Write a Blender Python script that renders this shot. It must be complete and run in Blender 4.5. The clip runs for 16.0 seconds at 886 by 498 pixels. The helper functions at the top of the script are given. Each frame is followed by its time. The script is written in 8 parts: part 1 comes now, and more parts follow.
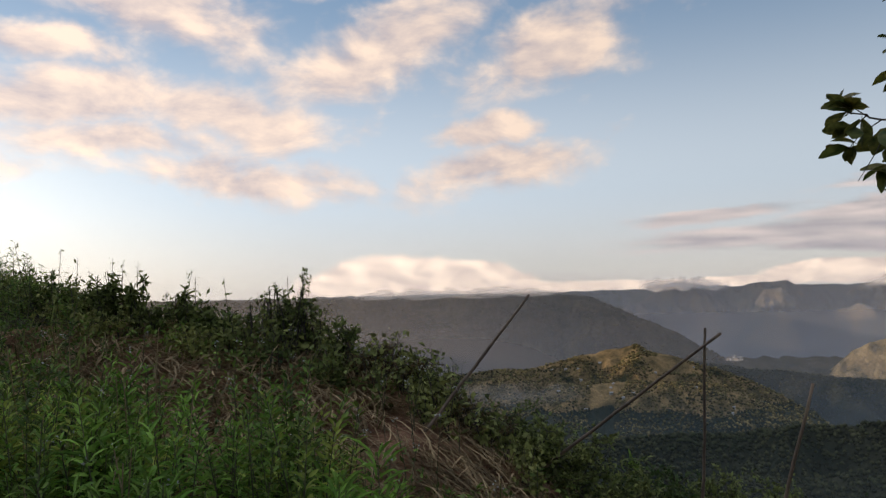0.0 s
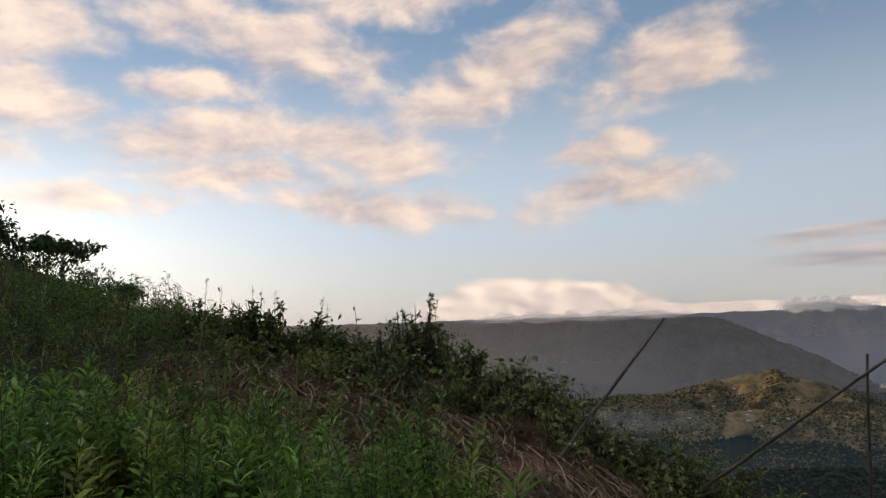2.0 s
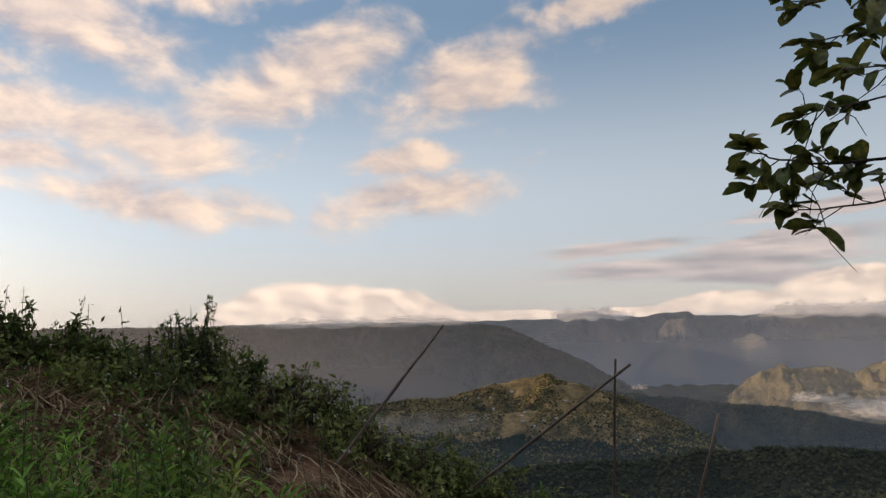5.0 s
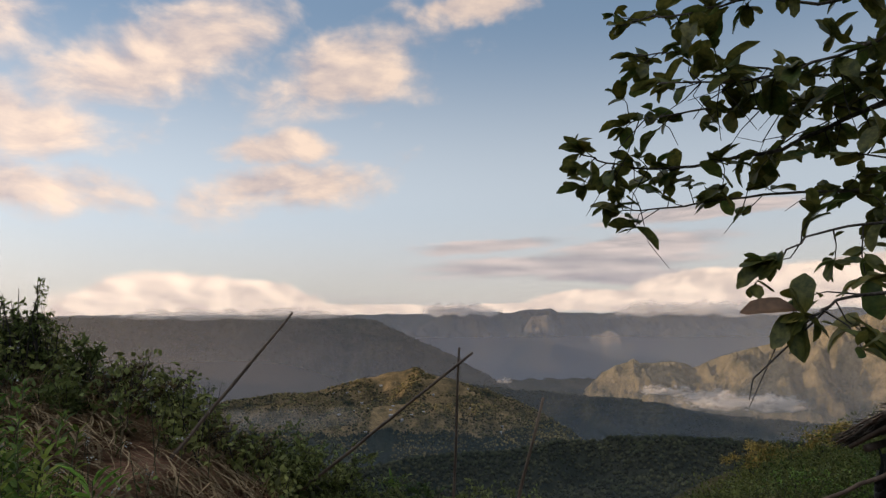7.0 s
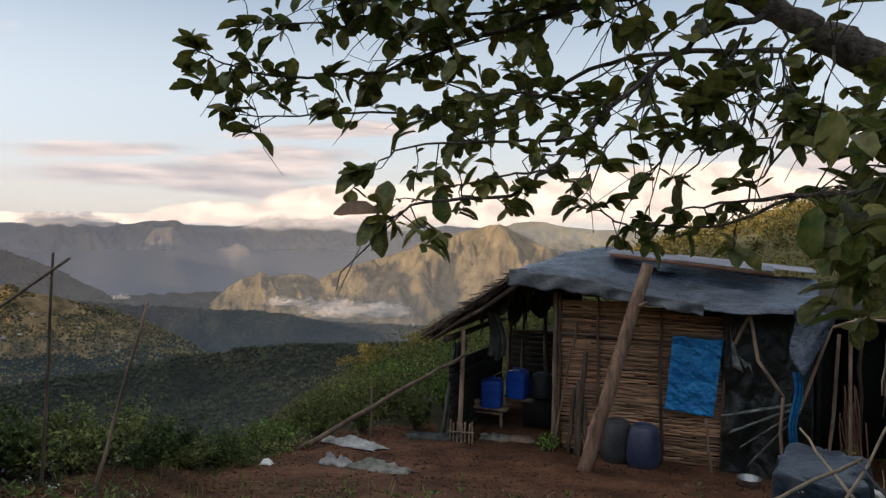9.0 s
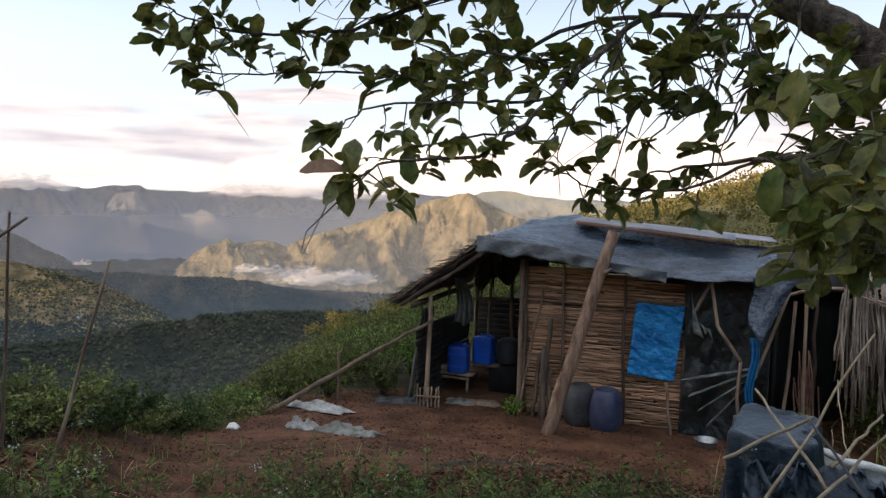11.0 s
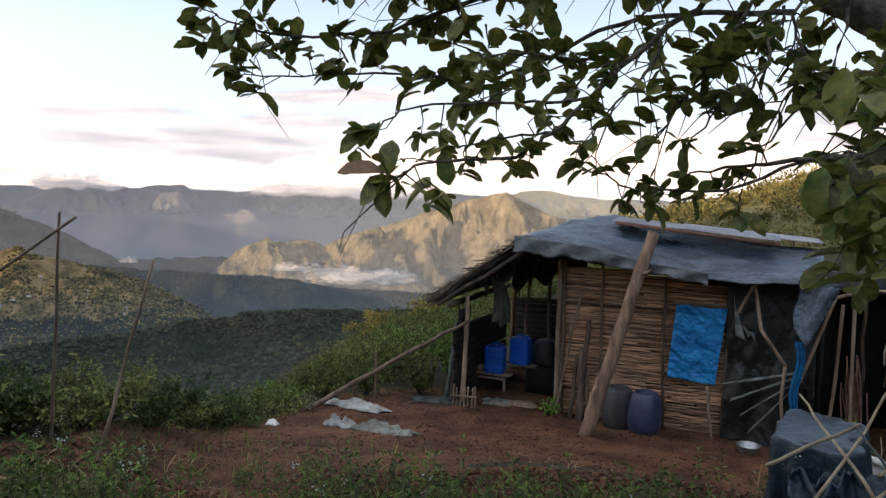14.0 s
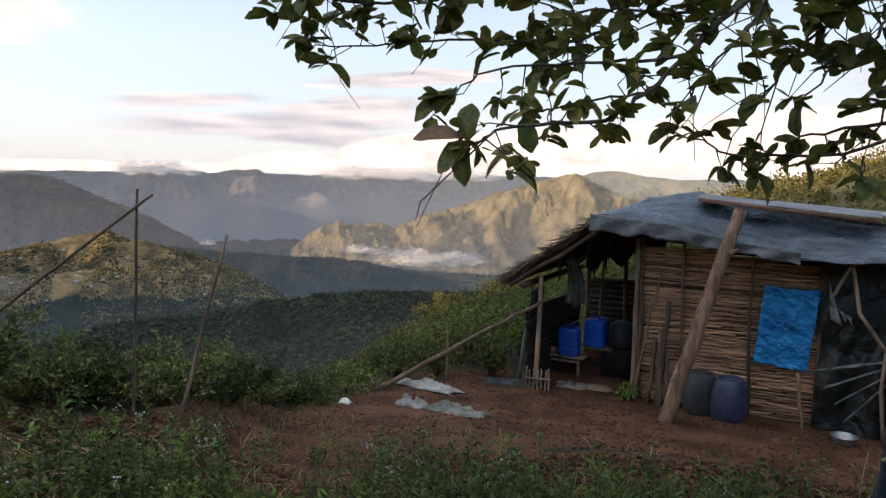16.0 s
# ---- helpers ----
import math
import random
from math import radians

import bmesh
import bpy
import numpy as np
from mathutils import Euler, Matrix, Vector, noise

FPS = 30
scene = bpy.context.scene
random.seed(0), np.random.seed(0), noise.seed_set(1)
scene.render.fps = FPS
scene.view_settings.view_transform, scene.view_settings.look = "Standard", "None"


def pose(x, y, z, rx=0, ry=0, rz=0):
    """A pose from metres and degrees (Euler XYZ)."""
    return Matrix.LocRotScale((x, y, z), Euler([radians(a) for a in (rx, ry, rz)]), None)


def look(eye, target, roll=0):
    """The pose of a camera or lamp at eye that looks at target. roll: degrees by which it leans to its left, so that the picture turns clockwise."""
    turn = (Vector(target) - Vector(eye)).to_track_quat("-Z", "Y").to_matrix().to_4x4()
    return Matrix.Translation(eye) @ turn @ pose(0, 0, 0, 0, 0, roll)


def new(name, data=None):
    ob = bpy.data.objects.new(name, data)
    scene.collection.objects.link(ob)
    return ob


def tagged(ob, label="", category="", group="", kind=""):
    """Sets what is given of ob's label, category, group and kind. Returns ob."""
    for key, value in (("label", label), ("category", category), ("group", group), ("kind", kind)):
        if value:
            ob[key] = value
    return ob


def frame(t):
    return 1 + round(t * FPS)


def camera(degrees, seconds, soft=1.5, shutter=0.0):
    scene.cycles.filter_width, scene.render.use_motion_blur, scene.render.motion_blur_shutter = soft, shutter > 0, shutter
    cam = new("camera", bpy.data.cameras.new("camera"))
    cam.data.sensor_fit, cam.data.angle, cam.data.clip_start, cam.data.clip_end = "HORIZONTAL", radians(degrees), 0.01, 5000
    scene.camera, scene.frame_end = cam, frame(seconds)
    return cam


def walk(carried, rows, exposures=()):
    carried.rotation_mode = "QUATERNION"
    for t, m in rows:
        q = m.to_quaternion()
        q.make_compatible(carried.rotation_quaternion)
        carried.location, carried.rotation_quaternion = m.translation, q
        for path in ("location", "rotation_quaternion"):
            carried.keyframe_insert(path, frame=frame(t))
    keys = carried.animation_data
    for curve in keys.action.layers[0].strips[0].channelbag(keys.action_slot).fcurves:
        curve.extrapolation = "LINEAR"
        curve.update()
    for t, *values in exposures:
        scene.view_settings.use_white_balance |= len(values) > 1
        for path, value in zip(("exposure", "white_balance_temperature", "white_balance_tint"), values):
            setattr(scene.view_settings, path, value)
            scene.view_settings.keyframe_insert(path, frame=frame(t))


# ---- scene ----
cam = camera(64.75, 16.0, soft=1.3)


def aim(x, y, z, az, pitch, lean):
    """Camera pose: place, compass angle from +y towards +x, pitch, and roll in degrees."""
    return pose(x, y, z) @ pose(0, 0, 0, 0, 0, -az) @ pose(0, 0, 0, 90 + pitch) @ pose(0, 0, 0, 0, 0, lean)


PATH = [
    (0.0, -0.098, 0.021, 3.045, -17.38, 4.10, -1.52),
    (0.5, -0.132, 0.026, 3.049, -23.47, 4.82, -1.57),
    (1.0, -0.141, 0.029, 3.050, -24.54, 5.37, -2.03),
    (1.5, -0.151, 0.029, 3.053, -25.96, 5.78, -2.15),
    (2.0, -0.159, 0.029, 3.056, -27.04, 6.28, -1.86),
    (2.5, -0.184, 0.048, 3.057, -28.95, 6.92, -1.63),
    (3.0, -0.186, 0.051, 3.057, -28.91, 6.32, -1.69),
    (3.5, -0.157, 0.047, 3.052, -22.82, 6.14, -2.58),
    (4.0, -0.141, 0.082, 3.054, -15.57, 5.69, -0.50),
    (4.2, -0.131, 0.080, 3.054, -13.49, 5.60, -0.70),
    (6.3, -0.067, 0.148, 3.040, -6.26, 7.26, -1.16),
    (6.5, -0.019, 0.097, 3.030, -3.21, 6.69, -1.46),
    (7.0, 0.032, 0.059, 3.016, -0.00, 5.66, -0.45),
    (7.2, 0.056, 0.034, 3.020, 3.80, 5.85, 0.05),
    (7.5, 0.083, 0.005, 3.031, 16.02, 5.04, 0.70),
    (7.7, 0.090, 0.004, 3.020, 23.20, 6.90, 0.40),
    (8.0, 0.098, 0.002, 3.003, 27.69, 6.07, -0.15),
    (8.5, 0.087, -0.010, 2.982, 26.79, 6.20, 0.02),
    (9.0, 0.095, -0.026, 2.968, 29.60, -1.35, 0.63),
    (9.2, 0.111, -0.022, 2.965, 30.13, -2.95, 1.96),
    (11.3, 0.099, -0.030, 2.939, 33.24, -4.36, 0.72),
    (11.5, 0.111, -0.025, 2.941, 34.40, -4.82, 0.44),
    (12.0, 0.126, -0.025, 2.944, 39.30, -5.49, 1.09),
    (12.5, 0.127, -0.022, 2.944, 38.01, -5.26, 1.00),
    (13.0, 0.121, -0.027, 2.945, 34.94, -4.69, 1.75),
    (13.5, 0.114, -0.029, 2.945, 32.07, -3.99, 1.50),
    (14.0, 0.102, -0.033, 2.944, 29.15, -3.99, 1.32),
    (14.5, 0.077, -0.031, 2.950, 25.53, -3.36, 1.45),
    (15.0, 0.089, -0.018, 2.947, 20.70, -3.12, 1.45),
    (15.5, 0.143, 0.035, 2.922, 20.93, -5.15, 1.43),
    (16.0, 0.136, 0.118, 2.899, 23.54, -5.56, 0.80),
]
EXPOSURES = [(0.0, 0.05, 6700, 10), (1.0, -0.02, 6700, 10), (2.0, -0.1, 6600, 10), (3.0, -0.22, 6550, 10), (3.5, -0.15, 6600, 10), (4.2, 0.0, 6750, 10), (6.3, -0.04, 6850, 11), (7.1, 0.05, 6800, 11), (7.5, 0.36, 6850, 11), (8.0, 0.36, 6900, 11), (8.6, 0.36, 6900, 11), (9.2, 0.5, 6850, 11), (11.3, 1.0, 6650, 11),
             (12.3, 1.32, 6680, 11), (13.3, 1.05, 6700, 11), (14.5, 0.84, 6520, 10), (16.0, 0.74, 6550, 10)]
walk(cam, [(p[0], aim(*p[1:])) for p in PATH], EXPOSURES)

# ---- light ----
SUN_AZ, SUN_EL = -98.0, 8.0
world = bpy.data.worlds.new("world")
scene.world = world
world.use_nodes = True


def nd(tree, kind, **given):
    n = tree.nodes.new(kind)
    for k, v in given.items():
        if k in n.inputs:
            n.inputs[k].default_value = v
        elif k == "sky_type":
            n.sky_type = v
        elif k == "sun_disc":
            n.sun_disc = v
        elif k == "sun_elevation":
            n.sun_elevation = v
        elif k == "sun_rotation":
            n.sun_rotation = v
        elif k == "altitude":
            n.altitude = v
        elif k == "air_density":
            n.air_density = v
        elif k == "dust_density":
            n.dust_density = v
        elif k == "ozone_density":
            n.ozone_density = v
        elif k == "operation":
            n.operation = v
        elif k == "vector_type":
            n.vector_type = v
        elif k == "interpolation_type":
            n.interpolation_type = v
        elif k == "data_type":
            n.data_type = v
        elif k == "attribute_name":
            n.attribute_name = v
    return n


def build_sky():
    t = world.node_tree
    t.nodes.clear()
    ln = t.links.new
    sky = nd(t, "ShaderNodeTexSky", sky_type="NISHITA", sun_disc=False, sun_elevation=radians(SUN_EL), sun_rotation=radians(SUN_AZ),
             altitude=800, air_density=1.0, dust_density=1.2, ozone_density=1.4)
    co = nd(t, "ShaderNodeTexCoord")
    sp = nd(t, "ShaderNodeSeparateXYZ")
    ln(co.outputs["Generated"], sp.inputs[0])
    az = nd(t, "ShaderNodeMath", operation="ARCTAN2")
    ln(sp.outputs[0], az.inputs[0]), ln(sp.outputs[1], az.inputs[1])
    el = nd(t, "ShaderNodeMath", operation="ARCSINE")
    ln(sp.outputs[2], el.inputs[0])
    both = nd(t, "ShaderNodeCombineXYZ")
    ln(az.outputs[0], both.inputs[0]), ln(el.outputs[0], both.inputs[1])
    deg = nd(t, "ShaderNodeVectorMath", operation="SCALE")
    deg.inputs["Scale"].default_value = 180 / math.pi
    ln(both.outputs[0], deg.inputs[0])
    wob = nd(t, "ShaderNodeTexNoise", Scale=0.16, Detail=4.0, Roughness=0.6)
    ln(deg.outputs[0], wob.inputs["Vector"])
    mid = nd(t, "ShaderNodeVectorMath", operation="SUBTRACT")
    mid.inputs[1].default_value = (0.5, 0.5, 0.5)
    ln(wob.outputs["Color"], mid.inputs[0])
    amp = nd(t, "ShaderNodeVectorMath", operation="MULTIPLY")
    amp.inputs[1].default_value = (11.0, 4.2, 0.0)
    ln(mid.outputs[0], amp.inputs[0])
    warped = nd(t, "ShaderNodeVectorMath", operation="ADD")
    ln(deg.outputs[0], warped.inputs[0]), ln(amp.outputs[0], warped.inputs[1])
    amp2 = nd(t, "ShaderNodeVectorMath", operation="MULTIPLY")
    amp2.inputs[1].default_value = (5.0, 1.0, 0.0)
    ln(mid.outputs[0], amp2.inputs[0])
    calm = nd(t, "ShaderNodeVectorMath", operation="ADD")
    ln(deg.outputs[0], calm.inputs[0]), ln(amp2.outputs[0], calm.inputs[1])
    # cloud banks: azimuth, elevation, half width, half height, tilt
    banks = [(-80, 20, 12, 5, 0), (-59, 22, 8.5, 3.6, 10), (-58, 17, 7, 2.9, -18), (-42, 22.6, 14, 3.3, -10), (-47, 19, 6.5, 1.6, 0), (-46, 15.2, 12, 2.6, 5),
             (-35, 14.9, 12, 2.6, -5), (-33, 9.8, 12, 2.0, -4), (-23, 19.6, 11, 3.7, 22), (-8, 19.6, 9, 3.6, 16), (-13.5, 13.9, 5, 1.5, 5),
             (-13, 10.4, 9, 2.3, 10), (-43, 12.2, 10, 1.9, 0), (-55, 10, 9, 1.3, 0), (-30, 27, 12, 2.5, 5), (-66, 13, 9, 2.2, 0), (3, 24.5, 6, 1.4, 12)]
    bars = [(9, 4.2, 13, 1.0, 2), (17, 5.6, 9, 1.1, 3), (15, 3.2, 9, 0.8, 0), (4, 5.8, 7, 0.6, 3), (20, 8.0, 9, 0.7, 4), (64, 6.0, 14, 3.0, 0)]

    def field(blobs, frame_of):
        last = None
        for a, e, wa, we, tilt in blobs:
            m = nd(t, "ShaderNodeMapping", vector_type="TEXTURE")
            m.inputs["Location"].default_value, m.inputs["Rotation"].default_value, m.inputs["Scale"].default_value = (a, e, 0), (0, 0, radians(tilt)), (wa, we, 1)
            ln(frame_of.outputs[0], m.inputs[0])
            d = nd(t, "ShaderNodeVectorMath", operation="LENGTH")
            ln(m.outputs[0], d.inputs[0])
            inv = nd(t, "ShaderNodeMath", operation="SUBTRACT")
            inv.inputs[0].default_value = 1.25
            ln(d.outputs["Value"], inv.inputs[1])
            if last is None:
                last = inv
            else:
                mx = nd(t, "ShaderNodeMath", operation="SMOOTH_MAX")
                mx.inputs[2].default_value = 0.12
                ln(last.outputs[0], mx.inputs[0]), ln(inv.outputs[0], mx.inputs[1])
                last = mx
        return last

    st = nd(t, "ShaderNodeMapping", vector_type="POINT")
    st.inputs["Scale"].default_value = (0.14, 0.27, 1)
    ln(deg.outputs[0], st.inputs[0])
    puff = nd(t, "ShaderNodeTexNoise", Scale=1.0, Detail=7.0, Roughness=0.54, Distortion=0.25)
    ln(st.outputs[0], puff.inputs["Vector"])
    st2 = nd(t, "ShaderNodeMapping", vector_type="POINT")
    st2.inputs["Location"].default_value, st2.inputs["Scale"].default_value = (0.14, 0.22, 0), (0.14, 0.27, 1)
    ln(deg.outputs[0], st2.inputs[0])
    puff2 = nd(t, "ShaderNodeTexNoise", Scale=1.0, Detail=7.0, Roughness=0.54, Distortion=0.25)
    ln(st2.outputs[0], puff2.inputs["Vector"])

    def pair(sx, sy, shift):
        out = []
        for k in (0, 1):
            s = nd(t, "ShaderNodeMapping", vector_type="POINT")
            s.inputs["Location"].default_value, s.inputs["Scale"].default_value = (k * sx, k * shift, 0), (sx, sy, 1)
            ln(deg.outputs[0], s.inputs[0])
            n = nd(t, "ShaderNodeTexNoise", Scale=1.0, Detail=8.0, Roughness=0.56, Distortion=0.3)
            ln(s.outputs[0], n.inputs["Vector"])
            out.append(n)
        return out

    round_puffs, long_puffs = pair(0.34, 0.62, 0.28), pair(0.10, 0.62, 0.25)

    def cover(blobs, gain, low, high, frame_of, puff=puff):
        f = field(blobs, frame_of)
        a = nd(t, "ShaderNodeMath", operation="MULTIPLY_ADD")
        a.inputs[1].default_value, a.inputs[2].default_value = gain, -0.5 * gain
        ln(puff.outputs["Fac"], a.inputs[0])
        s = nd(t, "ShaderNodeMath", operation="ADD")
        ln(f.outputs[0], s.inputs[0]), ln(a.outputs[0], s.inputs[1])
        r = nd(t, "ShaderNodeMapRange", interpolation_type="SMOOTHSTEP")
        r.inputs["From Min"].default_value, r.inputs["From Max"].default_value = low, high
        ln(s.outputs[0], r.inputs["Value"])
        return r

    def colour(a, b, puff=puff, puff2=puff2):
        light = nd(t, "ShaderNodeMath", operation="SUBTRACT")
        ln(puff.outputs["Fac"], light.inputs[0]), ln(puff2.outputs["Fac"], light.inputs[1])
        r = nd(t, "ShaderNodeMapRange")
        r.inputs["From Min"].default_value, r.inputs["From Max"].default_value = -0.16, 0.14
        ln(light.outputs[0], r.inputs["Value"])
        m = nd(t, "ShaderNodeMix", data_type="RGBA")
        m.inputs["A"].default_value, m.inputs["B"].default_value = (*a, 1), (*b, 1)
        m.inputs[6].default_value, m.inputs[7].default_value = (*a, 1), (*b, 1)
        ln(r.outputs[0], m.inputs[0])
        return m

    gain = nd(t, "ShaderNodeVectorMath", operation="SCALE")
    gain.inputs["Scale"].default_value = SKY_GAIN
    ln(sky.outputs[0], gain.inputs[0])
    # pale haze, thick at the horizon and thin overhead
    eld = nd(t, "ShaderNodeSeparateXYZ")
    ln(deg.outputs[0], eld.inputs[0])
    up = nd(t, "ShaderNodeMapRange")
    up.inputs["From Min"].default_value, up.inputs["From Max"].default_value = 0.0, 90.0
    ln(eld.outputs[1], up.inputs["Value"])
    tint = nd(t, "ShaderNodeValToRGB")
    tint.color_ramp.interpolation = "EASE"
    for k, (at, c) in enumerate(((0.0, (0.80, 0.76, 0.73)), (0.10, (0.61, 0.70, 0.81)), (0.28, (0.215, 0.335, 0.51)), (0.42, (0.32, 0.42, 0.60)), (0.75, (0.78, 0.78, 0.80)))):
        e = tint.color_ramp.elements[k] if k < 2 else tint.color_ramp.elements.new(at)
        e.position, e.color = at, (*c, 1)
    ln(up.outputs[0], tint.inputs[0])
    m0 = nd(t, "ShaderNodeMix", data_type="RGBA")
    m0.inputs[0].default_value = HAZE
    ln(tint.outputs[0], m0.inputs[7]), ln(gain.outputs[0], m0.inputs[6])
    # brighter towards the sun
    glow = nd(t, "ShaderNodeMapRange", interpolation_type="SMOOTHSTEP")
    glow.inputs["From Min"].default_value, glow.inputs["From Max"].default_value, glow.inputs["To Min"].default_value, glow.inputs["To Max"].default_value = 30.0, -70.0, 0.86, 1.24
    ln(eld.outputs[0], glow.inputs["Value"])
    m1 = nd(t, "ShaderNodeMix", data_type="RGBA")
    c1 = cover(banks, 2.0, 0.04, 0.95, warped)
    ln(c1.outputs[0], m1.inputs[0]), ln(m0.outputs[2], m1.inputs[6]), ln(colour((0.50, 0.45, 0.48), (0.93, 0.75, 0.63)).outputs[2], m1.inputs[7])
    m2 = nd(t, "ShaderNodeMix", data_type="RGBA")
    c2 = cover(bars, 1.9, 0.1, 0.7, calm, long_puffs[0])
    ln(c2.outputs[0], m2.inputs[0]), ln(m1.outputs[2], m2.inputs[6]), ln(colour((0.42, 0.41, 0.45), (0.80, 0.70, 0.68), *long_puffs).outputs[2], m2.inputs[7])
    caps = [(-20.5, 0.4, 8.6, 3.2, 0), (-14.0, 0.4, 5.0, 2.6, -10), (-26, 0.3, 3.8, 2.0, 14), (-9, 0.5, 6, 0.7, 0), (-3, 0.5, 6, 0.65, 0), (6, 0.7, 5, 0.5, 0),
            (24, 2.0, 9, 1.7, 0), (14, 1.3, 7, 0.9, 0), (34, 2.4, 9, 1.9, 0), (48, 3.0, 12, 2.4, 0)]
    m3 = nd(t, "ShaderNodeMix", data_type="RGBA")
    c3 = cover(caps, 0.28, 0.12, 0.32, calm, round_puffs[0])
    ln(c3.outputs[0], m3.inputs[0]), ln(m2.outputs[2], m3.inputs[6]), ln(colour((0.84, 0.69, 0.62), (1.30, 1.06, 0.88), *round_puffs).outputs[2], m3.inputs[7])
    # the bright sky round the low sun
    dm = nd(t, "ShaderNodeMapping", vector_type="TEXTURE")
    dm.inputs["Location"].default_value, dm.inputs["Scale"].default_value = (-84, 3, 0), (62, 17, 1)
    ln(deg.outputs[0], dm.inputs[0])
    dl = nd(t, "ShaderNodeVectorMath", operation="LENGTH")
    ln(dm.outputs[0], dl.inputs[0])
    dr = nd(t, "ShaderNodeMapRange", interpolation_type="SMOOTHERSTEP")
    dr.inputs["From Min"].default_value, dr.inputs["From Max"].default_value, dr.inputs["To Min"].default_value, dr.inputs["To Max"].default_value = 0.1, 1.0, 1.0, 0.0
    ln(dl.outputs["Value"], dr.inputs["Value"])
    dc = nd(t, "ShaderNodeVectorMath", operation="SCALE")
    dc.inputs[0].default_value = (0.62, 0.52, 0.36)
    ln(dr.outputs[0], dc.inputs["Scale"])
    da = nd(t, "ShaderNodeVectorMath", operation="ADD")
    ln(m3.outputs[2], da.inputs[0]), ln(dc.outputs[0], da.inputs[1])
    fin = nd(t, "ShaderNodeVectorMath", operation="SCALE")
    ln(da.outputs[0], fin.inputs[0]), ln(glow.outputs[0], fin.inputs["Scale"])
    bg = nd(t, "ShaderNodeBackground", Strength=1.0)
    ln(fin.outputs[0], bg.inputs[0])
    ln(bg.outputs[0], nd(t, "ShaderNodeOutputWorld").inputs[0])


SKY_GAIN, HAZE = 0.13, 0.84
build_sky()
sun = new("sun", bpy.data.lights.new("sun", "SUN"))
sun.data.energy, sun.data.angle, sun.data.color = 3.2, radians(0.5), (1.0, 0.79, 0.56)
sun.matrix_world = look((math.sin(radians(SUN_AZ)) * math.cos(radians(SUN_EL)) * 50, math.cos(radians(SUN_AZ)) * math.cos(radians(SUN_EL)) * 50,
                         math.sin(radians(SUN_EL)) * 50), (0, 0, 0))

# ---- materials ----
def paint(name, a, b, scale=8.0, rough=0.8, bump=0.3, fine=60.0, metal=0.0, vary=0.25, island=False, sheen=0.0, trans=0.0, stretch=(1, 1, 1), depth=0.02,
          spec=0.5):
    """A surface between the colours a and b: broad patches, fine grain and relief, with pieces that differ from one another."""
    m = bpy.data.materials.new(name)
    m.use_nodes = True
    t = m.node_tree
    ln = t.links.new
    p = t.nodes["Principled BSDF"]
    co = nd(t, "ShaderNodeTexCoord")
    mp = nd(t, "ShaderNodeMapping")
    mp.inputs["Scale"].default_value = stretch
    ln(co.outputs["Object"], mp.inputs[0])
    n1 = nd(t, "ShaderNodeTexNoise", Scale=scale, Detail=5.0, Roughness=0.6)
    n2 = nd(t, "ShaderNodeTexNoise", Scale=fine, Detail=4.0, Roughness=0.65)
    ln(mp.outputs[0], n1.inputs["Vector"]), ln(mp.outputs[0], n2.inputs["Vector"])
    r = nd(t, "ShaderNodeMapRange")
    r.inputs["From Min"].default_value, r.inputs["From Max"].default_value = 0.32, 0.68
    ln(n1.outputs["Fac"], r.inputs["Value"])
    mix = nd(t, "ShaderNodeMix", data_type="RGBA")
    mix.inputs[6].default_value, mix.inputs[7].default_value = (*a, 1), (*b, 1)
    ln(r.outputs[0], mix.inputs[0])
    rnd = nd(t, "ShaderNodeNewGeometry") if island else nd(t, "ShaderNodeObjectInfo")
    src = rnd.outputs["Random Per Island"] if island else rnd.outputs["Random"]
    g = nd(t, "ShaderNodeMath", operation="MULTIPLY_ADD")
    g.inputs[1].default_value, g.inputs[2].default_value = 2 * vary, 1 - vary
    ln(src, g.inputs[0])
    g2 = nd(t, "ShaderNodeMapRange")
    g2.inputs["From Min"].default_value, g2.inputs["From Max"].default_value, g2.inputs["To Min"].default_value, g2.inputs["To Max"].default_value = 0.25, 0.75, 0.7, 1.25
    ln(n2.outputs["Fac"], g2.inputs["Value"])
    gg = nd(t, "ShaderNodeMath", operation="MULTIPLY")
    ln(g.outputs[0], gg.inputs[0]), ln(g2.outputs[0], gg.inputs[1])
    sc = nd(t, "ShaderNodeVectorMath", operation="SCALE")
    ln(mix.outputs[2], sc.inputs[0]), ln(gg.outputs[0], sc.inputs["Scale"])
    ln(sc.outputs[0], p.inputs["Base Color"])
    rr = nd(t, "ShaderNodeMapRange")
    rr.inputs["To Min"].default_value, rr.inputs["To Max"].default_value = max(rough - 0.12, 0.05), min(rough + 0.12, 1)
    ln(n2.outputs["Fac"], rr.inputs["Value"])
    ln(rr.outputs[0], p.inputs["Roughness"])
    p.inputs["Metallic"].default_value = metal
    p.inputs["Specular IOR Level"].default_value = spec
    if bump:
        bp = nd(t, "ShaderNodeBump", Strength=bump, Distance=depth)
        ln(n2.outputs["Fac"], bp.inputs["Height"])
        ln(bp.outputs[0], p.inputs["Normal"])
    if trans:
        tr = nd(t, "ShaderNodeBsdfTranslucent")
        ln(sc.outputs[0], tr.inputs["Color"])
        ms = nd(t, "ShaderNodeMixShader", Fac=trans)
        ln(p.outputs[0], ms.inputs[1]), ln(tr.outputs[0], ms.inputs[2])
        ln(ms.outputs[0], t.nodes["Material Output"].inputs[0])
    return m


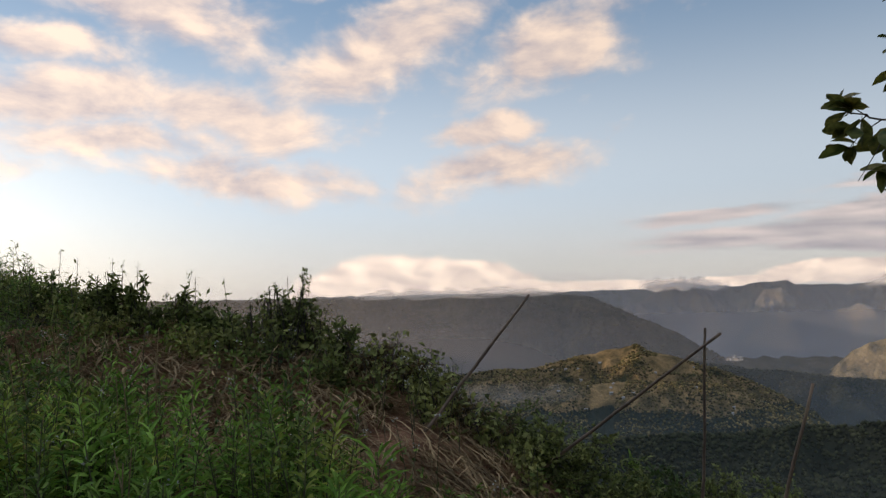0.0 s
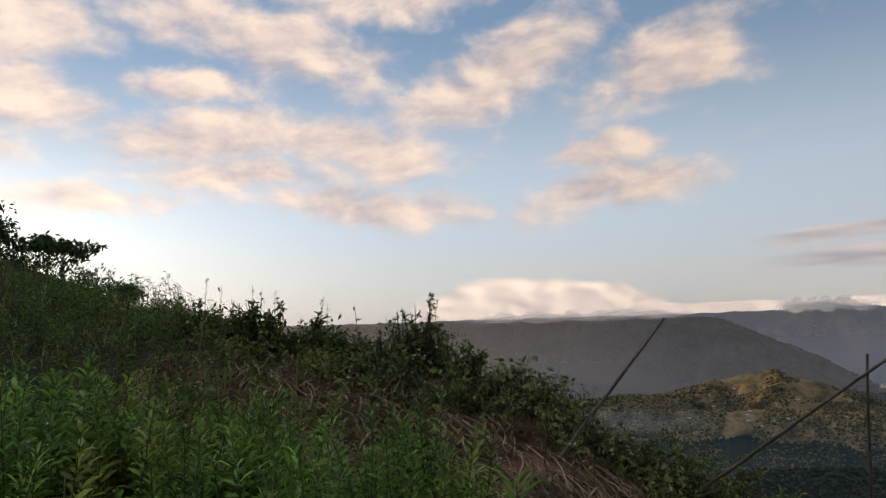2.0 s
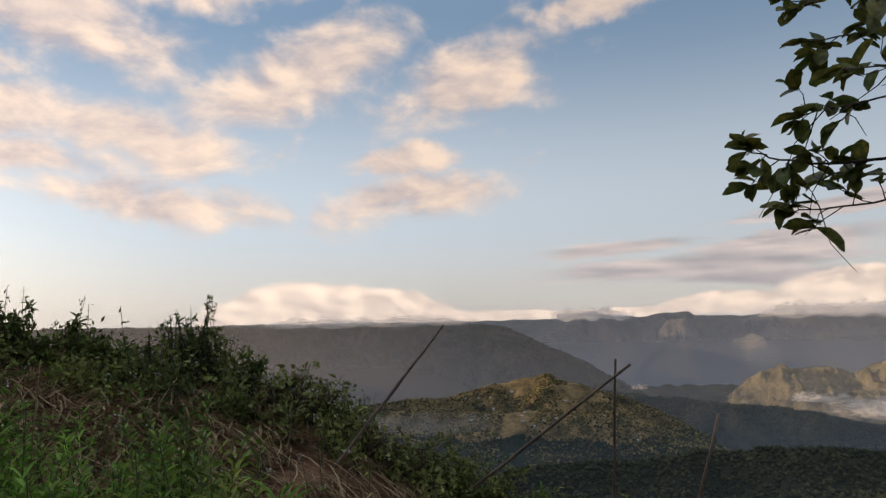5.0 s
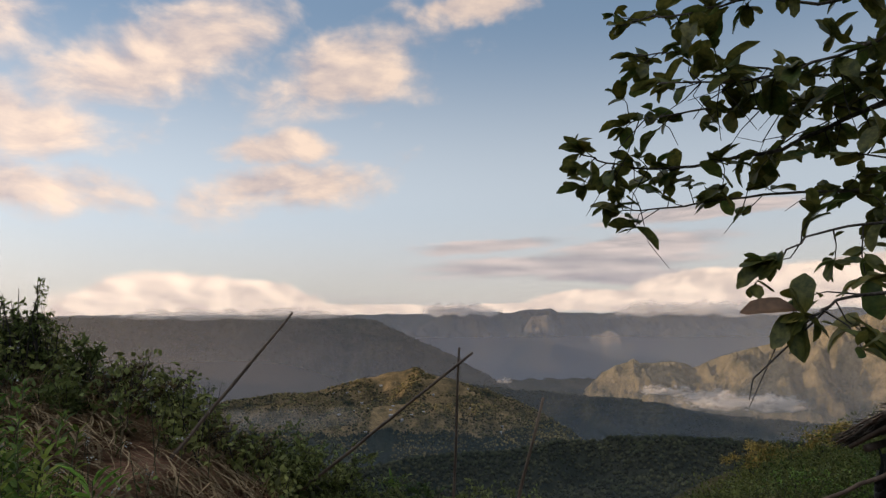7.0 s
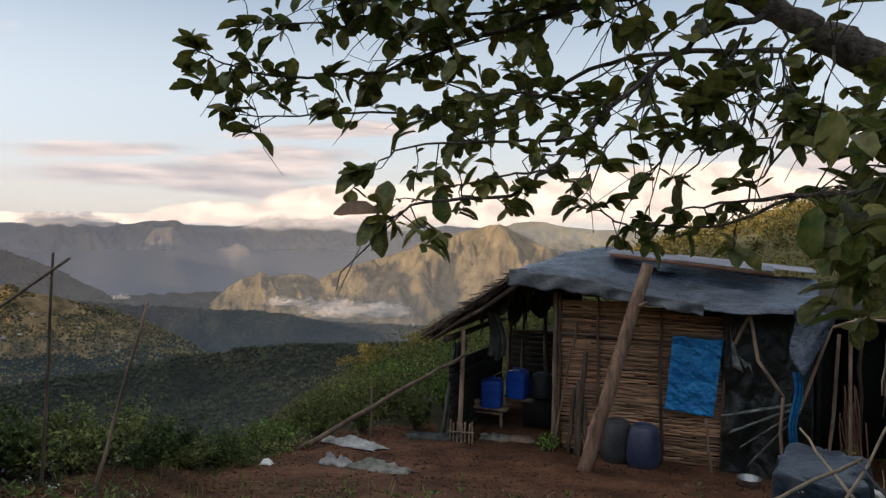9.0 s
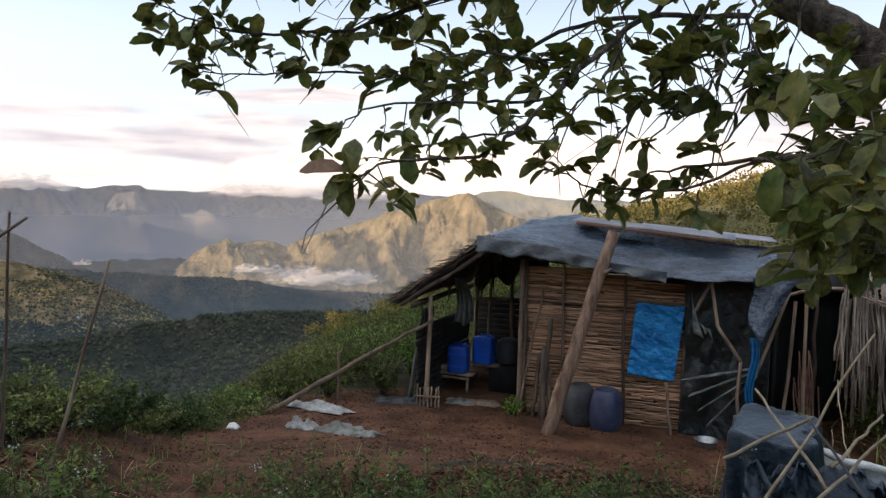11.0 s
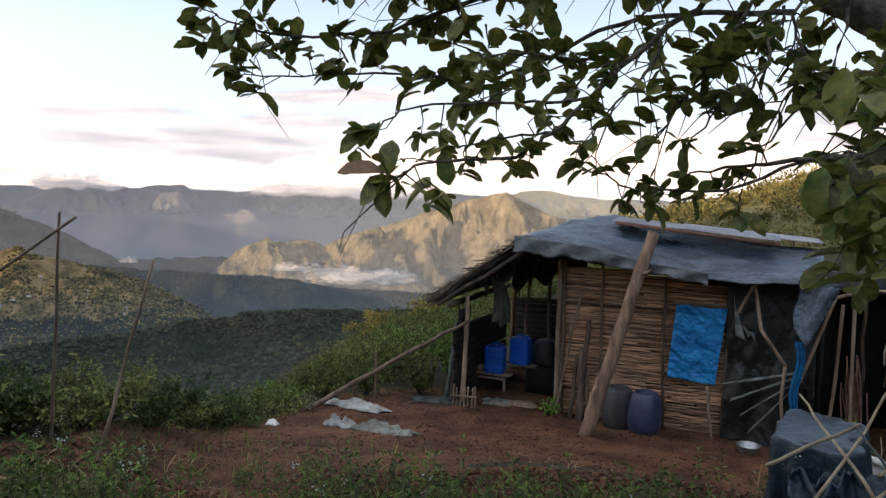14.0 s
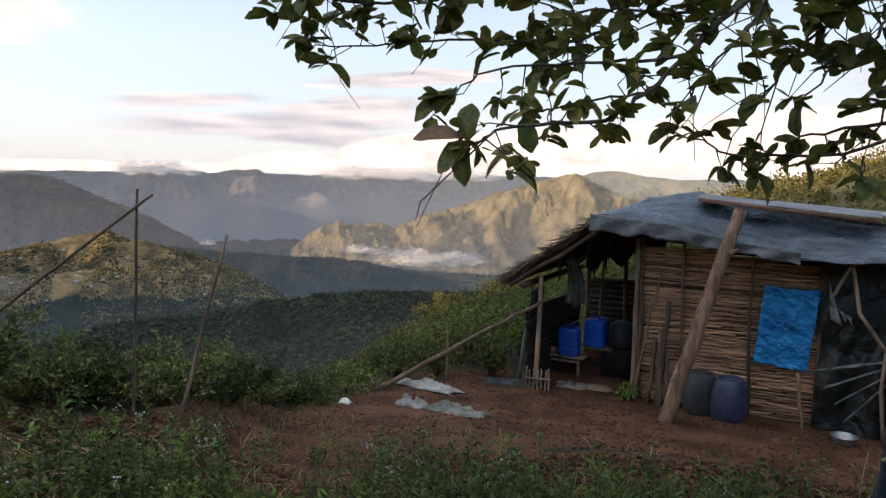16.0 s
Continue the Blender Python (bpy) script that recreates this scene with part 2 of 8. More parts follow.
SOIL = paint("red soil", (0.046, 0.019, 0.0095), (0.19, 0.088, 0.046), 1.9, 0.95, 1.0, 22, spec=0.2, depth=0.06)
MOUND = paint("brown soil", (0.13, 0.066, 0.04), (0.27, 0.15, 0.09), 1.6, 0.95, 0.9, 22, spec=0.2, depth=0.03)
LITTER = paint("leaf litter", (0.024, 0.028, 0.013), (0.065, 0.05, 0.028), 2.2, 0.95, 0.9, 30, spec=0.2, depth=0.03)
# dark also in place of the shade on cloud_mountain and the spur's foot
FOREST = paint("valley forest", (0.010, 0.016, 0.010), (0.048, 0.046, 0.026), 0.011, 0.95, 1.0, 0.05, spec=0.1, depth=6)
HILLSIDE = paint("grassy hillside", (0.09, 0.085, 0.035), (0.22, 0.17, 0.07), 0.012, 0.95, 1.0, 0.07, spec=0.1, depth=6)
# cloud shadow over the far slopes is put into this dark colour
FARSHADE = paint("far range dark with cloud shade", (0.018, 0.024, 0.018), (0.085, 0.070, 0.046), 0.006, 0.95, 1.0, 0.05, spec=0.1, depth=8)
# bush leaves turned golden: low sunlight put into the colour
GOLDSCRUB = paint("sunlit golden scrub", (0.09, 0.085, 0.025), (0.32, 0.25, 0.08), 0.15, 0.8, 0.0, 8, vary=0.5, island=True, trans=0.25, spec=0.2)
# paler than the range behind: patches of sun put into the cliff colour
CLIFF = paint("sun-pale far cliff", (0.03, 0.03, 0.022), (0.18, 0.14, 0.095), 0.012, 0.95, 1.0, 0.08, spec=0.1, depth=8)
ROCKY = paint("rugged slope", (0.085, 0.072, 0.036), (0.30, 0.225, 0.125), 0.028, 0.95, 1.0, 0.13, spec=0.1, depth=8)
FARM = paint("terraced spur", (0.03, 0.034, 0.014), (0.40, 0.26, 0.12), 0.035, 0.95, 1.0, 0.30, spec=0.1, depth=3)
# bamboo darkened: the shade between the slats put into the backing
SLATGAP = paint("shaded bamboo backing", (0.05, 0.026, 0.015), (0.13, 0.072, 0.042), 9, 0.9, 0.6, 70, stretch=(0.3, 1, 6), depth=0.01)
BAMBOO = paint("dry bamboo slat", (0.235, 0.112, 0.058), (0.60, 0.355, 0.20), 3.0, 0.7, 0.5, 60, vary=0.55, stretch=(0.3, 3, 3), depth=0.004)
POLEWOOD = paint("weathered pole", (0.13, 0.078, 0.05), (0.40, 0.275, 0.18), 5, 0.85, 0.6, 50, stretch=(2, 2, 0.5), depth=0.006)
DARKPOLE = paint("old dark pole", (0.06, 0.038, 0.025), (0.19, 0.125, 0.082), 5, 0.85, 0.6, 50, stretch=(2, 2, 0.5), depth=0.006)
BANKPOLE = paint("weathered brown bamboo", (0.07, 0.045, 0.032), (0.21, 0.145, 0.10), 5, 0.8, 0.6, 50, stretch=(2, 2, 0.5), depth=0.006)
LOGWOOD = paint("peeled log", (0.12, 0.055, 0.032), (0.52, 0.325, 0.205), 5, 0.8, 1.0, 30, stretch=(2.5, 2.5, 0.35), depth=0.02)
CLOD = paint("soil clods", (0.045, 0.02, 0.011), (0.17, 0.082, 0.045), 3, 0.95, 0.3, 60, vary=0.4, island=True, spec=0.2)
THATCH = paint("old thatch", (0.035, 0.027, 0.02), (0.11, 0.085, 0.06), 6, 0.95, 0.8, 60, vary=0.3, depth=0.01)
TARP = paint("grey silver tarpaulin", (0.013, 0.02, 0.032), (0.15, 0.19, 0.24), 3.5, 0.28, 0.9, 22, depth=0.03, stretch=(0.6, 2.0, 1), spec=0.65)
DARKTARP = paint("dark grey tarpaulin", (0.04, 0.045, 0.046), (0.15, 0.155, 0.155), 5.0, 0.45, 0.6, 14, depth=0.03)
BLUECLOTH = paint("blue plastic sheet", (0.005, 0.12, 0.33), (0.018, 0.26, 0.53), 7, 0.34, 0.5, 30, depth=0.02, stretch=(0.6, 1, 1.6), spec=0.35)
BLUECAN = paint("blue plastic", (0.012, 0.085, 0.46), (0.02, 0.13, 0.58), 4, 0.35, 0.1, 40)
BLUEDRUM = paint("worn dark blue plastic", (0.012, 0.024, 0.065), (0.075, 0.075, 0.11), 4, 0.5, 0.2, 40)
BLACKDRUM = paint("dusty black plastic", (0.022, 0.024, 0.026), (0.07, 0.07, 0.068), 5, 0.6, 0.2, 40)
BLACKSHEET = paint("black plastic sheet", (0.004, 0.006, 0.005), (0.016, 0.020, 0.017), 5, 0.34, 0.7, 22, depth=0.02, spec=0.5)
SLATECLOTH = paint("dark blue-grey plastic sheet", (0.006, 0.012, 0.020), (0.026, 0.042, 0.062), 5, 0.38, 0.7, 24, depth=0.02, spec=0.45)
WHITESACK = paint("white woven sack", (0.48, 0.48, 0.44), (0.76, 0.75, 0.71), 5, 0.7, 0.4, 120, depth=0.004)
TORNPLASTIC = paint("pale torn plastic", (0.05, 0.06, 0.055), (0.27, 0.28, 0.26), 12, 0.3, 0.6, 40, depth=0.01)
GREYWHITE = paint("soiled white plastic", (0.20, 0.19, 0.165), (0.50, 0.49, 0.45), 7, 0.7, 0.5, 60, depth=0.008)
GREYSACK = paint("dirty grey sack", (0.07, 0.07, 0.052), (0.22, 0.215, 0.18), 6, 0.8, 0.5, 70, depth=0.006)
METAL = paint("aluminium", (0.22, 0.22, 0.21), (0.4, 0.4, 0.38), 9, 0.5, 0.1, 60, metal=0.9)
ROOFIRON = paint("roofing iron", (0.2, 0.19, 0.2), (0.36, 0.35, 0.36), 3, 0.45, 0.2, 30, metal=0.5)
RUST = paint("rusty edge", (0.12, 0.05, 0.03), (0.26, 0.13, 0.085), 6, 0.8, 0.4, 40)
PALESTICK = paint("pale dry stick", (0.22, 0.15, 0.085), (0.52, 0.40, 0.26), 6, 0.8, 0.5, 60, stretch=(2, 2, 0.5), depth=0.004)
DRYSTALK = paint("dry stalks", (0.15, 0.105, 0.075), (0.40, 0.31, 0.23), 5, 0.85, 0.3, 50, vary=0.35, island=True)
STRAW = paint("dry grass", (0.17, 0.118, 0.064), (0.45, 0.33, 0.19), 5, 0.85, 0.0, 50, vary=0.45, island=True, trans=0.2, spec=0.2)
DRYLITTER = paint("brown leaf litter", (0.07, 0.038, 0.022), (0.22, 0.135, 0.08), 5, 0.85, 0.0, 50, vary=0.5, island=True, spec=0.15)
GRASS = paint("green grass", (0.065, 0.09, 0.024), (0.27, 0.28, 0.085), 1.3, 0.6, 0.0, 40, vary=0.65, island=True, trans=0.3, spec=0.15)
WEED = paint("weed leaves", (0.04, 0.085, 0.016), (0.20, 0.28, 0.055), 1.6, 0.45, 0.0, 60, vary=0.65, island=True, trans=0.3, spec=0.15)
FROND = paint("light green weed leaves", (0.10, 0.21, 0.032), (0.33, 0.50, 0.095), 2.5, 0.5, 0.0, 60, vary=0.45, island=True, trans=0.35, spec=0.15)
OLIVEWEED = paint("yellow-green weed leaves", (0.12, 0.17, 0.03), (0.46, 0.50, 0.11), 2.0, 0.5, 0.0, 60, vary=0.5, island=True, trans=0.35, spec=0.15)
TALLWEED = paint("tall weed leaves", (0.05, 0.105, 0.02), (0.24, 0.35, 0.07), 1.6, 0.5, 0.0, 60, vary=0.6, island=True, trans=0.3, spec=0.15)
EDGEWEED = paint("edge weed leaves", (0.03, 0.06, 0.013), (0.20, 0.26, 0.06), 1.8, 0.5, 0.0, 60, vary=0.7, island=True, trans=0.3, spec=0.15)
YARDWEED = paint("yard weed leaves", (0.03, 0.058, 0.014), (0.16, 0.20, 0.05), 1.6, 0.5, 0.0, 60, vary=0.65, island=True, trans=0.3, spec=0.15)
LUSH = paint("lush herb leaves", (0.13, 0.28, 0.04), (0.33, 0.50, 0.10), 1.2, 0.45, 0.0, 60, vary=0.3, island=True, trans=0.35, spec=0.15)
SHRUB = paint("shrub leaves", (0.022, 0.05, 0.012), (0.085, 0.115, 0.03), 0.8, 0.6, 0.0, 60, vary=0.6, island=True, trans=0.25, spec=0.15)
BROWLEAF = paint("brow bush leaves", (0.07, 0.11, 0.03), (0.25, 0.25, 0.08), 0.8, 0.6, 0.0, 60, vary=0.6, island=True, trans=0.3, spec=0.15)
DRYBUSH = paint("half-dry bush leaves", (0.06, 0.042, 0.02), (0.19, 0.13, 0.055), 0.8, 0.7, 0.0, 60, vary=0.6, island=True, trans=0.25, spec=0.15)
BUSHY = paint("hillside bush leaves", (0.04, 0.072, 0.018), (0.165, 0.165, 0.045), 0.5, 0.7, 0.0, 10, vary=0.45, island=True, trans=0.25, spec=0.15)
STEM = paint("green brown stems", (0.05, 0.06, 0.025), (0.13, 0.11, 0.06), 5, 0.8, 0.0, 50, vary=0.3, island=True)
TWIG = paint("dark twigs", (0.03, 0.024, 0.018), (0.08, 0.06, 0.045), 5, 0.85, 0.0, 50, vary=0.3, island=True)
BARK = paint("mottled grey bark", (0.03, 0.023, 0.017), (0.25, 0.19, 0.145), 17, 0.9, 1.0, 45, depth=0.03)
LEAF = paint("leathery tree leaves", (0.04, 0.056, 0.014), (0.185, 0.165, 0.04), 20, 0.42, 0.25, 40, vary=0.55, trans=0.35, spec=0.35, depth=0.004)
FRESHLEAF = paint("lighter green tree leaves", (0.04, 0.08, 0.018), (0.17, 0.18, 0.045), 22, 0.45, 0.25, 45, vary=0.5, trans=0.35, spec=0.35, depth=0.004)
BROWNLEAF = paint("brown withered leaves", (0.13, 0.062, 0.028), (0.28, 0.15, 0.075), 9, 0.5, 0.25, 50, vary=0.3, island=True, trans=0.25, depth=0.004)
YELLOWLEAF = paint("ageing yellow-green leaves", (0.10, 0.12, 0.02), (0.27, 0.21, 0.04), 26, 0.5, 0.25, 50, vary=0.3, island=True, trans=0.25, depth=0.004)
ORANGELEAF = paint("orange dying leaves", (0.32, 0.15, 0.02), (0.42, 0.24, 0.04), 9, 0.5, 0.25, 50, vary=0.3, island=True, trans=0.25, depth=0.004)
BLOSSOM = paint("small white flowers", (0.32, 0.32, 0.28), (0.5, 0.5, 0.46), 9, 0.8, 0.0, 50, vary=0.2, island=True)
LIMEWALL = paint("limewashed wall", (0.30, 0.27, 0.23), (0.5, 0.46, 0.42), 1, 0.9, 0.2, 8)
TINROOF = paint("tin roof", (0.30, 0.29, 0.29), (0.6, 0.58, 0.56), 1, 0.5, 0.2, 8, metal=0.3)
# near-black: the shade inside hut, lean-to and houses put into the colour
INNERSHADE = paint("boards dark with inner shade", (0.008, 0.0065, 0.005), (0.028, 0.022, 0.016), 6, 0.9, 0.5, 40)


def soft_air(name, low, high, strength, rough_scale=0.0, thresh=(0.0, 1.0), edge=None, tone=(0.9, 0.9, 0.93)):
    """Thin moist air: lets most light through and scatters the rest; thicker towards low, gone at high (metres)."""
    m = bpy.data.materials.new(name)
    m.use_nodes = True
    t = m.node_tree
    ln = t.links.new
    t.nodes.remove(t.nodes["Principled BSDF"])
    co = nd(t, "ShaderNodeTexCoord")
    sp = nd(t, "ShaderNodeSeparateXYZ")
    ln(co.outputs["Object"], sp.inputs[0])
    r = nd(t, "ShaderNodeMapRange", interpolation_type="SMOOTHSTEP")
    r.inputs["From Min"].default_value, r.inputs["From Max"].default_value, r.inputs["To Min"].default_value, r.inputs["To Max"].default_value = low, high, strength, 0.0
    ln(sp.outputs[2], r.inputs["Value"])
    last = r.outputs[0]
    if rough_scale:
        n = nd(t, "ShaderNodeTexNoise", Scale=rough_scale, Detail=6.0, Roughness=0.6)
        mp = nd(t, "ShaderNodeMapping")
        mp.inputs["Scale"].default_value = (1, 1, 2.2)
        ln(co.outputs["Object"], mp.inputs[0]), ln(mp.outputs[0], n.inputs["Vector"])
        k = nd(t, "ShaderNodeMapRange", interpolation_type="SMOOTHSTEP")
        k.inputs["From Min"].default_value, k.inputs["From Max"].default_value = thresh
        ln(n.outputs["Fac"], k.inputs["Value"])
        mu = nd(t, "ShaderNodeMath", operation="MULTIPLY")
        ln(last, mu.inputs[0]), ln(k.outputs[0], mu.inputs[1])
        last = mu.outputs[0]
    if edge:
        uv = nd(t, "ShaderNodeAttribute", attribute_name="fade")
        mu = nd(t, "ShaderNodeMath", operation="MULTIPLY")
        ln(last, mu.inputs[0]), ln(uv.outputs["Fac"], mu.inputs[1])
        last = mu.outputs[0]
    d1 = nd(t, "ShaderNodeBsdfDiffuse", Color=(*tone, 1))
    d2 = nd(t, "ShaderNodeBsdfTranslucent", Color=(*tone, 1))
    ms = nd(t, "ShaderNodeMixShader", Fac=0.5)
    ln(d1.outputs[0], ms.inputs[1]), ln(d2.outputs[0], ms.inputs[2])
    tr = nd(t, "ShaderNodeBsdfTransparent")
    mx = nd(t, "ShaderNodeMixShader")
    ln(last, mx.inputs[0]), ln(tr.outputs[0], mx.inputs[1]), ln(ms.outputs[0], mx.inputs[2])
    ln(mx.outputs[0], t.nodes["Material Output"].inputs[0])
    return m


# ---- building blocks ----
def vnoise(x, y, seed=0):
    """Smooth value noise in -1..1 on arrays."""
    xi, yi = np.floor(x), np.floor(y)
    fx, fy = x - xi, y - yi
    fx, fy = fx * fx * (3 - 2 * fx), fy * fy * (3 - 2 * fy)

    def h(a, b):
        v = np.sin(a * 127.1 + b * 311.7 + seed * 74.7) * 43758.5453
        return (v - np.floor(v)) * 2 - 1
    a = h(xi, yi) * (1 - fx) + h(xi + 1, yi) * fx
    b = h(xi, yi + 1) * (1 - fx) + h(xi + 1, yi + 1) * fx
    return a * (1 - fy) + b * fy


def fbm(x, y, seed=0, octaves=5, ridged=False):
    total, amp, size = 0.0, 0.5, 1.0
    for k in range(octaves):
        n = vnoise(x * size, y * size, seed + k)
        total = total + amp * ((1 - 2 * np.abs(n)) if ridged else n)
        amp, size = amp * 0.5, size * 2.03
    return total


class Geo:
    """Collects vertices and faces for one mesh."""

    def __init__(self):
        self.v, self.f = [], []

    def tube(self, pts, radii, n=8, caps=True, squash=1.0):
        pts = [Vector(p) for p in pts]
        base = len(self.v)
        up = Vector((0, 0, 1))
        for i, p in enumerate(pts):
            d = (pts[min(i + 1, len(pts) - 1)] - pts[max(i - 1, 0)]).normalized()
            a = d.cross(up if abs(d.z) < 0.9 else Vector((1, 0, 0))).normalized()
            b = d.cross(a)
            r = radii[i] if isinstance(radii, (list, tuple)) else radii
            for k in range(n):
                w = 2 * math.pi * k / n
                self.v.append(p + a * (r * math.cos(w)) + b * (r * squash * math.sin(w)))
        for i in range(len(pts) - 1):
            for k in range(n):
                q = base + i * n
                self.f.append((q + k, q + (k + 1) % n, q + n + (k + 1) % n, q + n + k))
        if caps:
            self.f.append(tuple(base + k for k in reversed(range(n))))
            self.f.append(tuple(base + (len(pts) - 1) * n + k for k in range(n)))
        return self

    def box(self, c, size, m=None):
        base = len(self.v)
        for z in (-0.5, 0.5):
            for x, y in ((-0.5, -0.5), (0.5, -0.5), (0.5, 0.5), (-0.5, 0.5)):
                p = Vector((x * size[0], y * size[1], z * size[2]))
                self.v.append(Vector(c) + (m @ p if m else p))
        b = base
        self.f += [(b + 3, b + 2, b + 1, b), (b + 4, b + 5, b + 6, b + 7), (b, b + 1, b + 5, b + 4), (b + 1, b + 2, b + 6, b + 5), (b + 2, b + 3, b + 7, b + 6),
                   (b + 3, b, b + 4, b + 7)]
        return self

    def sheet(self, fn, nu, nv, thick=0.004):
        """A closed thin sheet: fn(u, v) gives the place, u and v in 0..1."""
        base = len(self.v)
        top = [[Vector(fn(i / nu, j / nv)) for j in range(nv + 1)] for i in range(nu + 1)]
        flat = []
        for i in range(nu + 1):
            for j in range(nv + 1):
                du = top[min(i + 1, nu)][j] - top[max(i - 1, 0)][j]
                dv = top[i][min(j + 1, nv)] - top[i][max(j - 1, 0)]
                flat.append((top[i][j], du.cross(dv).normalized()))
        for p, q in flat:
            self.v.append(p + q * thick / 2)
        for p, q in flat:
            self.v.append(p - q * thick / 2)
        w, k = nv + 1, len(flat)
        for i in range(nu):
            for j in range(nv):
                a = base + i * w + j
                self.f.append((a, a + w, a + w + 1, a + 1))
                self.f.append((k + a, k + a + 1, k + a + w + 1, k + a + w))
        rim = [i * w for i in range(nu + 1)] + [nu * w + j for j in range(1, nv + 1)] + [i * w + nv for i in range(nu - 1, -1, -1)] + [j for j in range(nv - 1, 0, -1)]
        for a, b in zip(rim, rim[1:] + rim[:1]):
            self.f.append((base + b, base + a, base + k + a, base + k + b))
        return self

    def lathe(self, profile, n=20, squash=(1, 1), c=(0, 0, 0), square=0.0):
        base = len(self.v)
        for r, z in profile:
            for k in range(n):
                w = 2 * math.pi * k / n
                x, y = math.cos(w), math.sin(w)
                if square:
                    s = (abs(x) ** (2 + square) + abs(y) ** (2 + square)) ** (-1 / (2 + square))
                    x, y = x * s, y * s
                self.v.append(Vector((c[0] + r * squash[0] * x, c[1] + r * squash[1] * y, c[2] + z)))
        for i in range(len(profile) - 1):
            for k in range(n):
                q = base + i * n
                self.f.append((q + k, q + (k + 1) % n, q + n + (k + 1) % n, q + n + k))
        self.f.append(tuple(base + k for k in reversed(range(n))))
        self.f.append(tuple(base + (len(profile) - 1) * n + k for k in range(n)))
        return self

    def mesh(self, name, smooth=True):
        me = bpy.data.meshes.new(name)
        me.from_pydata([tuple(p) for p in self.v], [], self.f)
        if smooth:
            me.polygons.foreach_set("use_smooth", [True] * len(me.polygons))
        return me


def part(name, geo, material, parent=None, label="", smooth=True):
    me = geo.mesh(name, smooth) if isinstance(geo, Geo) else geo
    me.materials.append(material) if not me.materials else None
    ob = new(name, me)
    if parent:
        ob.parent = parent
    return tagged(ob, label)


def thing(name, label, category, m=None, group="", kind="", geo=None, material=None, smooth=True):
    ob = part(name, geo, material, None, "", smooth) if geo else new(name)
    if m is not None:
        ob.matrix_world = m
    return tagged(ob, label, category, group, kind)


def raw_mesh(name, verts, faces, material, smooth=True):
    """A mesh from arrays: faces all of one length."""
    me = bpy.data.meshes.new(name)
    n = faces.shape[1]
    me.vertices.add(len(verts))
    me.vertices.foreach_set("co", np.ascontiguousarray(verts, dtype=np.float32).ravel())
    me.loops.add(faces.size)
    me.loops.foreach_set("vertex_index", np.ascontiguousarray(faces, dtype=np.int32).ravel())
    me.polygons.add(len(faces))
    me.polygons.foreach_set("loop_start", np.arange(0, faces.size, n, dtype=np.int32))
    me.polygons.foreach_set("use_smooth", np.full(len(faces), smooth))
    me.update(calc_edges=True)
    if material:
        me.materials.append(material)
    return me


def wander(a, b, n, jitter, seed):
    """Points from a to b with a slight crook, as grown wood has."""
    r = random.Random(seed)
    a, b = Vector(a), Vector(b)
    out = []
    for i in range(n + 1):
        k = i / n
        j = jitter if 0 < i < n else jitter * 0.3
        out.append(a.lerp(b, k) + Vector((r.uniform(-j, j), r.uniform(-j, j), r.uniform(-j, j) * 0.4)))
    return out

# ---- the land ----
# one row per compass angle: the brow of the near ground, then two stations on the slope beyond it
ROW_AZ = [-180, -120, -90, -65, -55, -45, -38, -30, -22, -14, -6, 4, 12, 20, 30, 42, 55, 70, 90, 130, 180]
BROW_R = [10, 10, 10, 9, 8.5, 7.0, 6.2, 5.9, 5.5, 5.2, 5.3, 5.5, 7.4, 8.6, 9.8, 11, 12, 11, 9, 9, 10]
BROW_Z = [1.7, 3.2, 4.6, 3.9, 3.35, 3.0, 2.85, 2.68, 2.42, 1.95, 1.42, 1.28, 0.58, 0.45, 0.42, 0.42, 0.45, 0.7, 1.2, 1.4, 1.7]
MID_R = [30, 30, 28, 18, 15, 12, 11, 10, 9, 8.5, 8.5, 9, 12, 14, 16, 16, 20, 22, 20, 30, 30]
MID_Z = [2.5, 9, 12, 5.3, 3.9, 2.0, 1.2, 0.6, 0.2, -0.6, -1.0, -1.2, -1.6, -1.2, -0.4, 0.4, 1.2, 2.4, 3.5, 3, 2.5]
OUT_R = [80, 80, 80, 55, 45, 40, 40, 40, 40, 40, 40, 40, 40, 55, 70, 110, 130, 130, 100, 90, 80]
OUT_Z = [4, 20, 25, 11, 0, -14, -18, -20, -22, -24, -24, -23, -19, -12, -9, -2.0, 6.5, 11, 13, 7, 4]


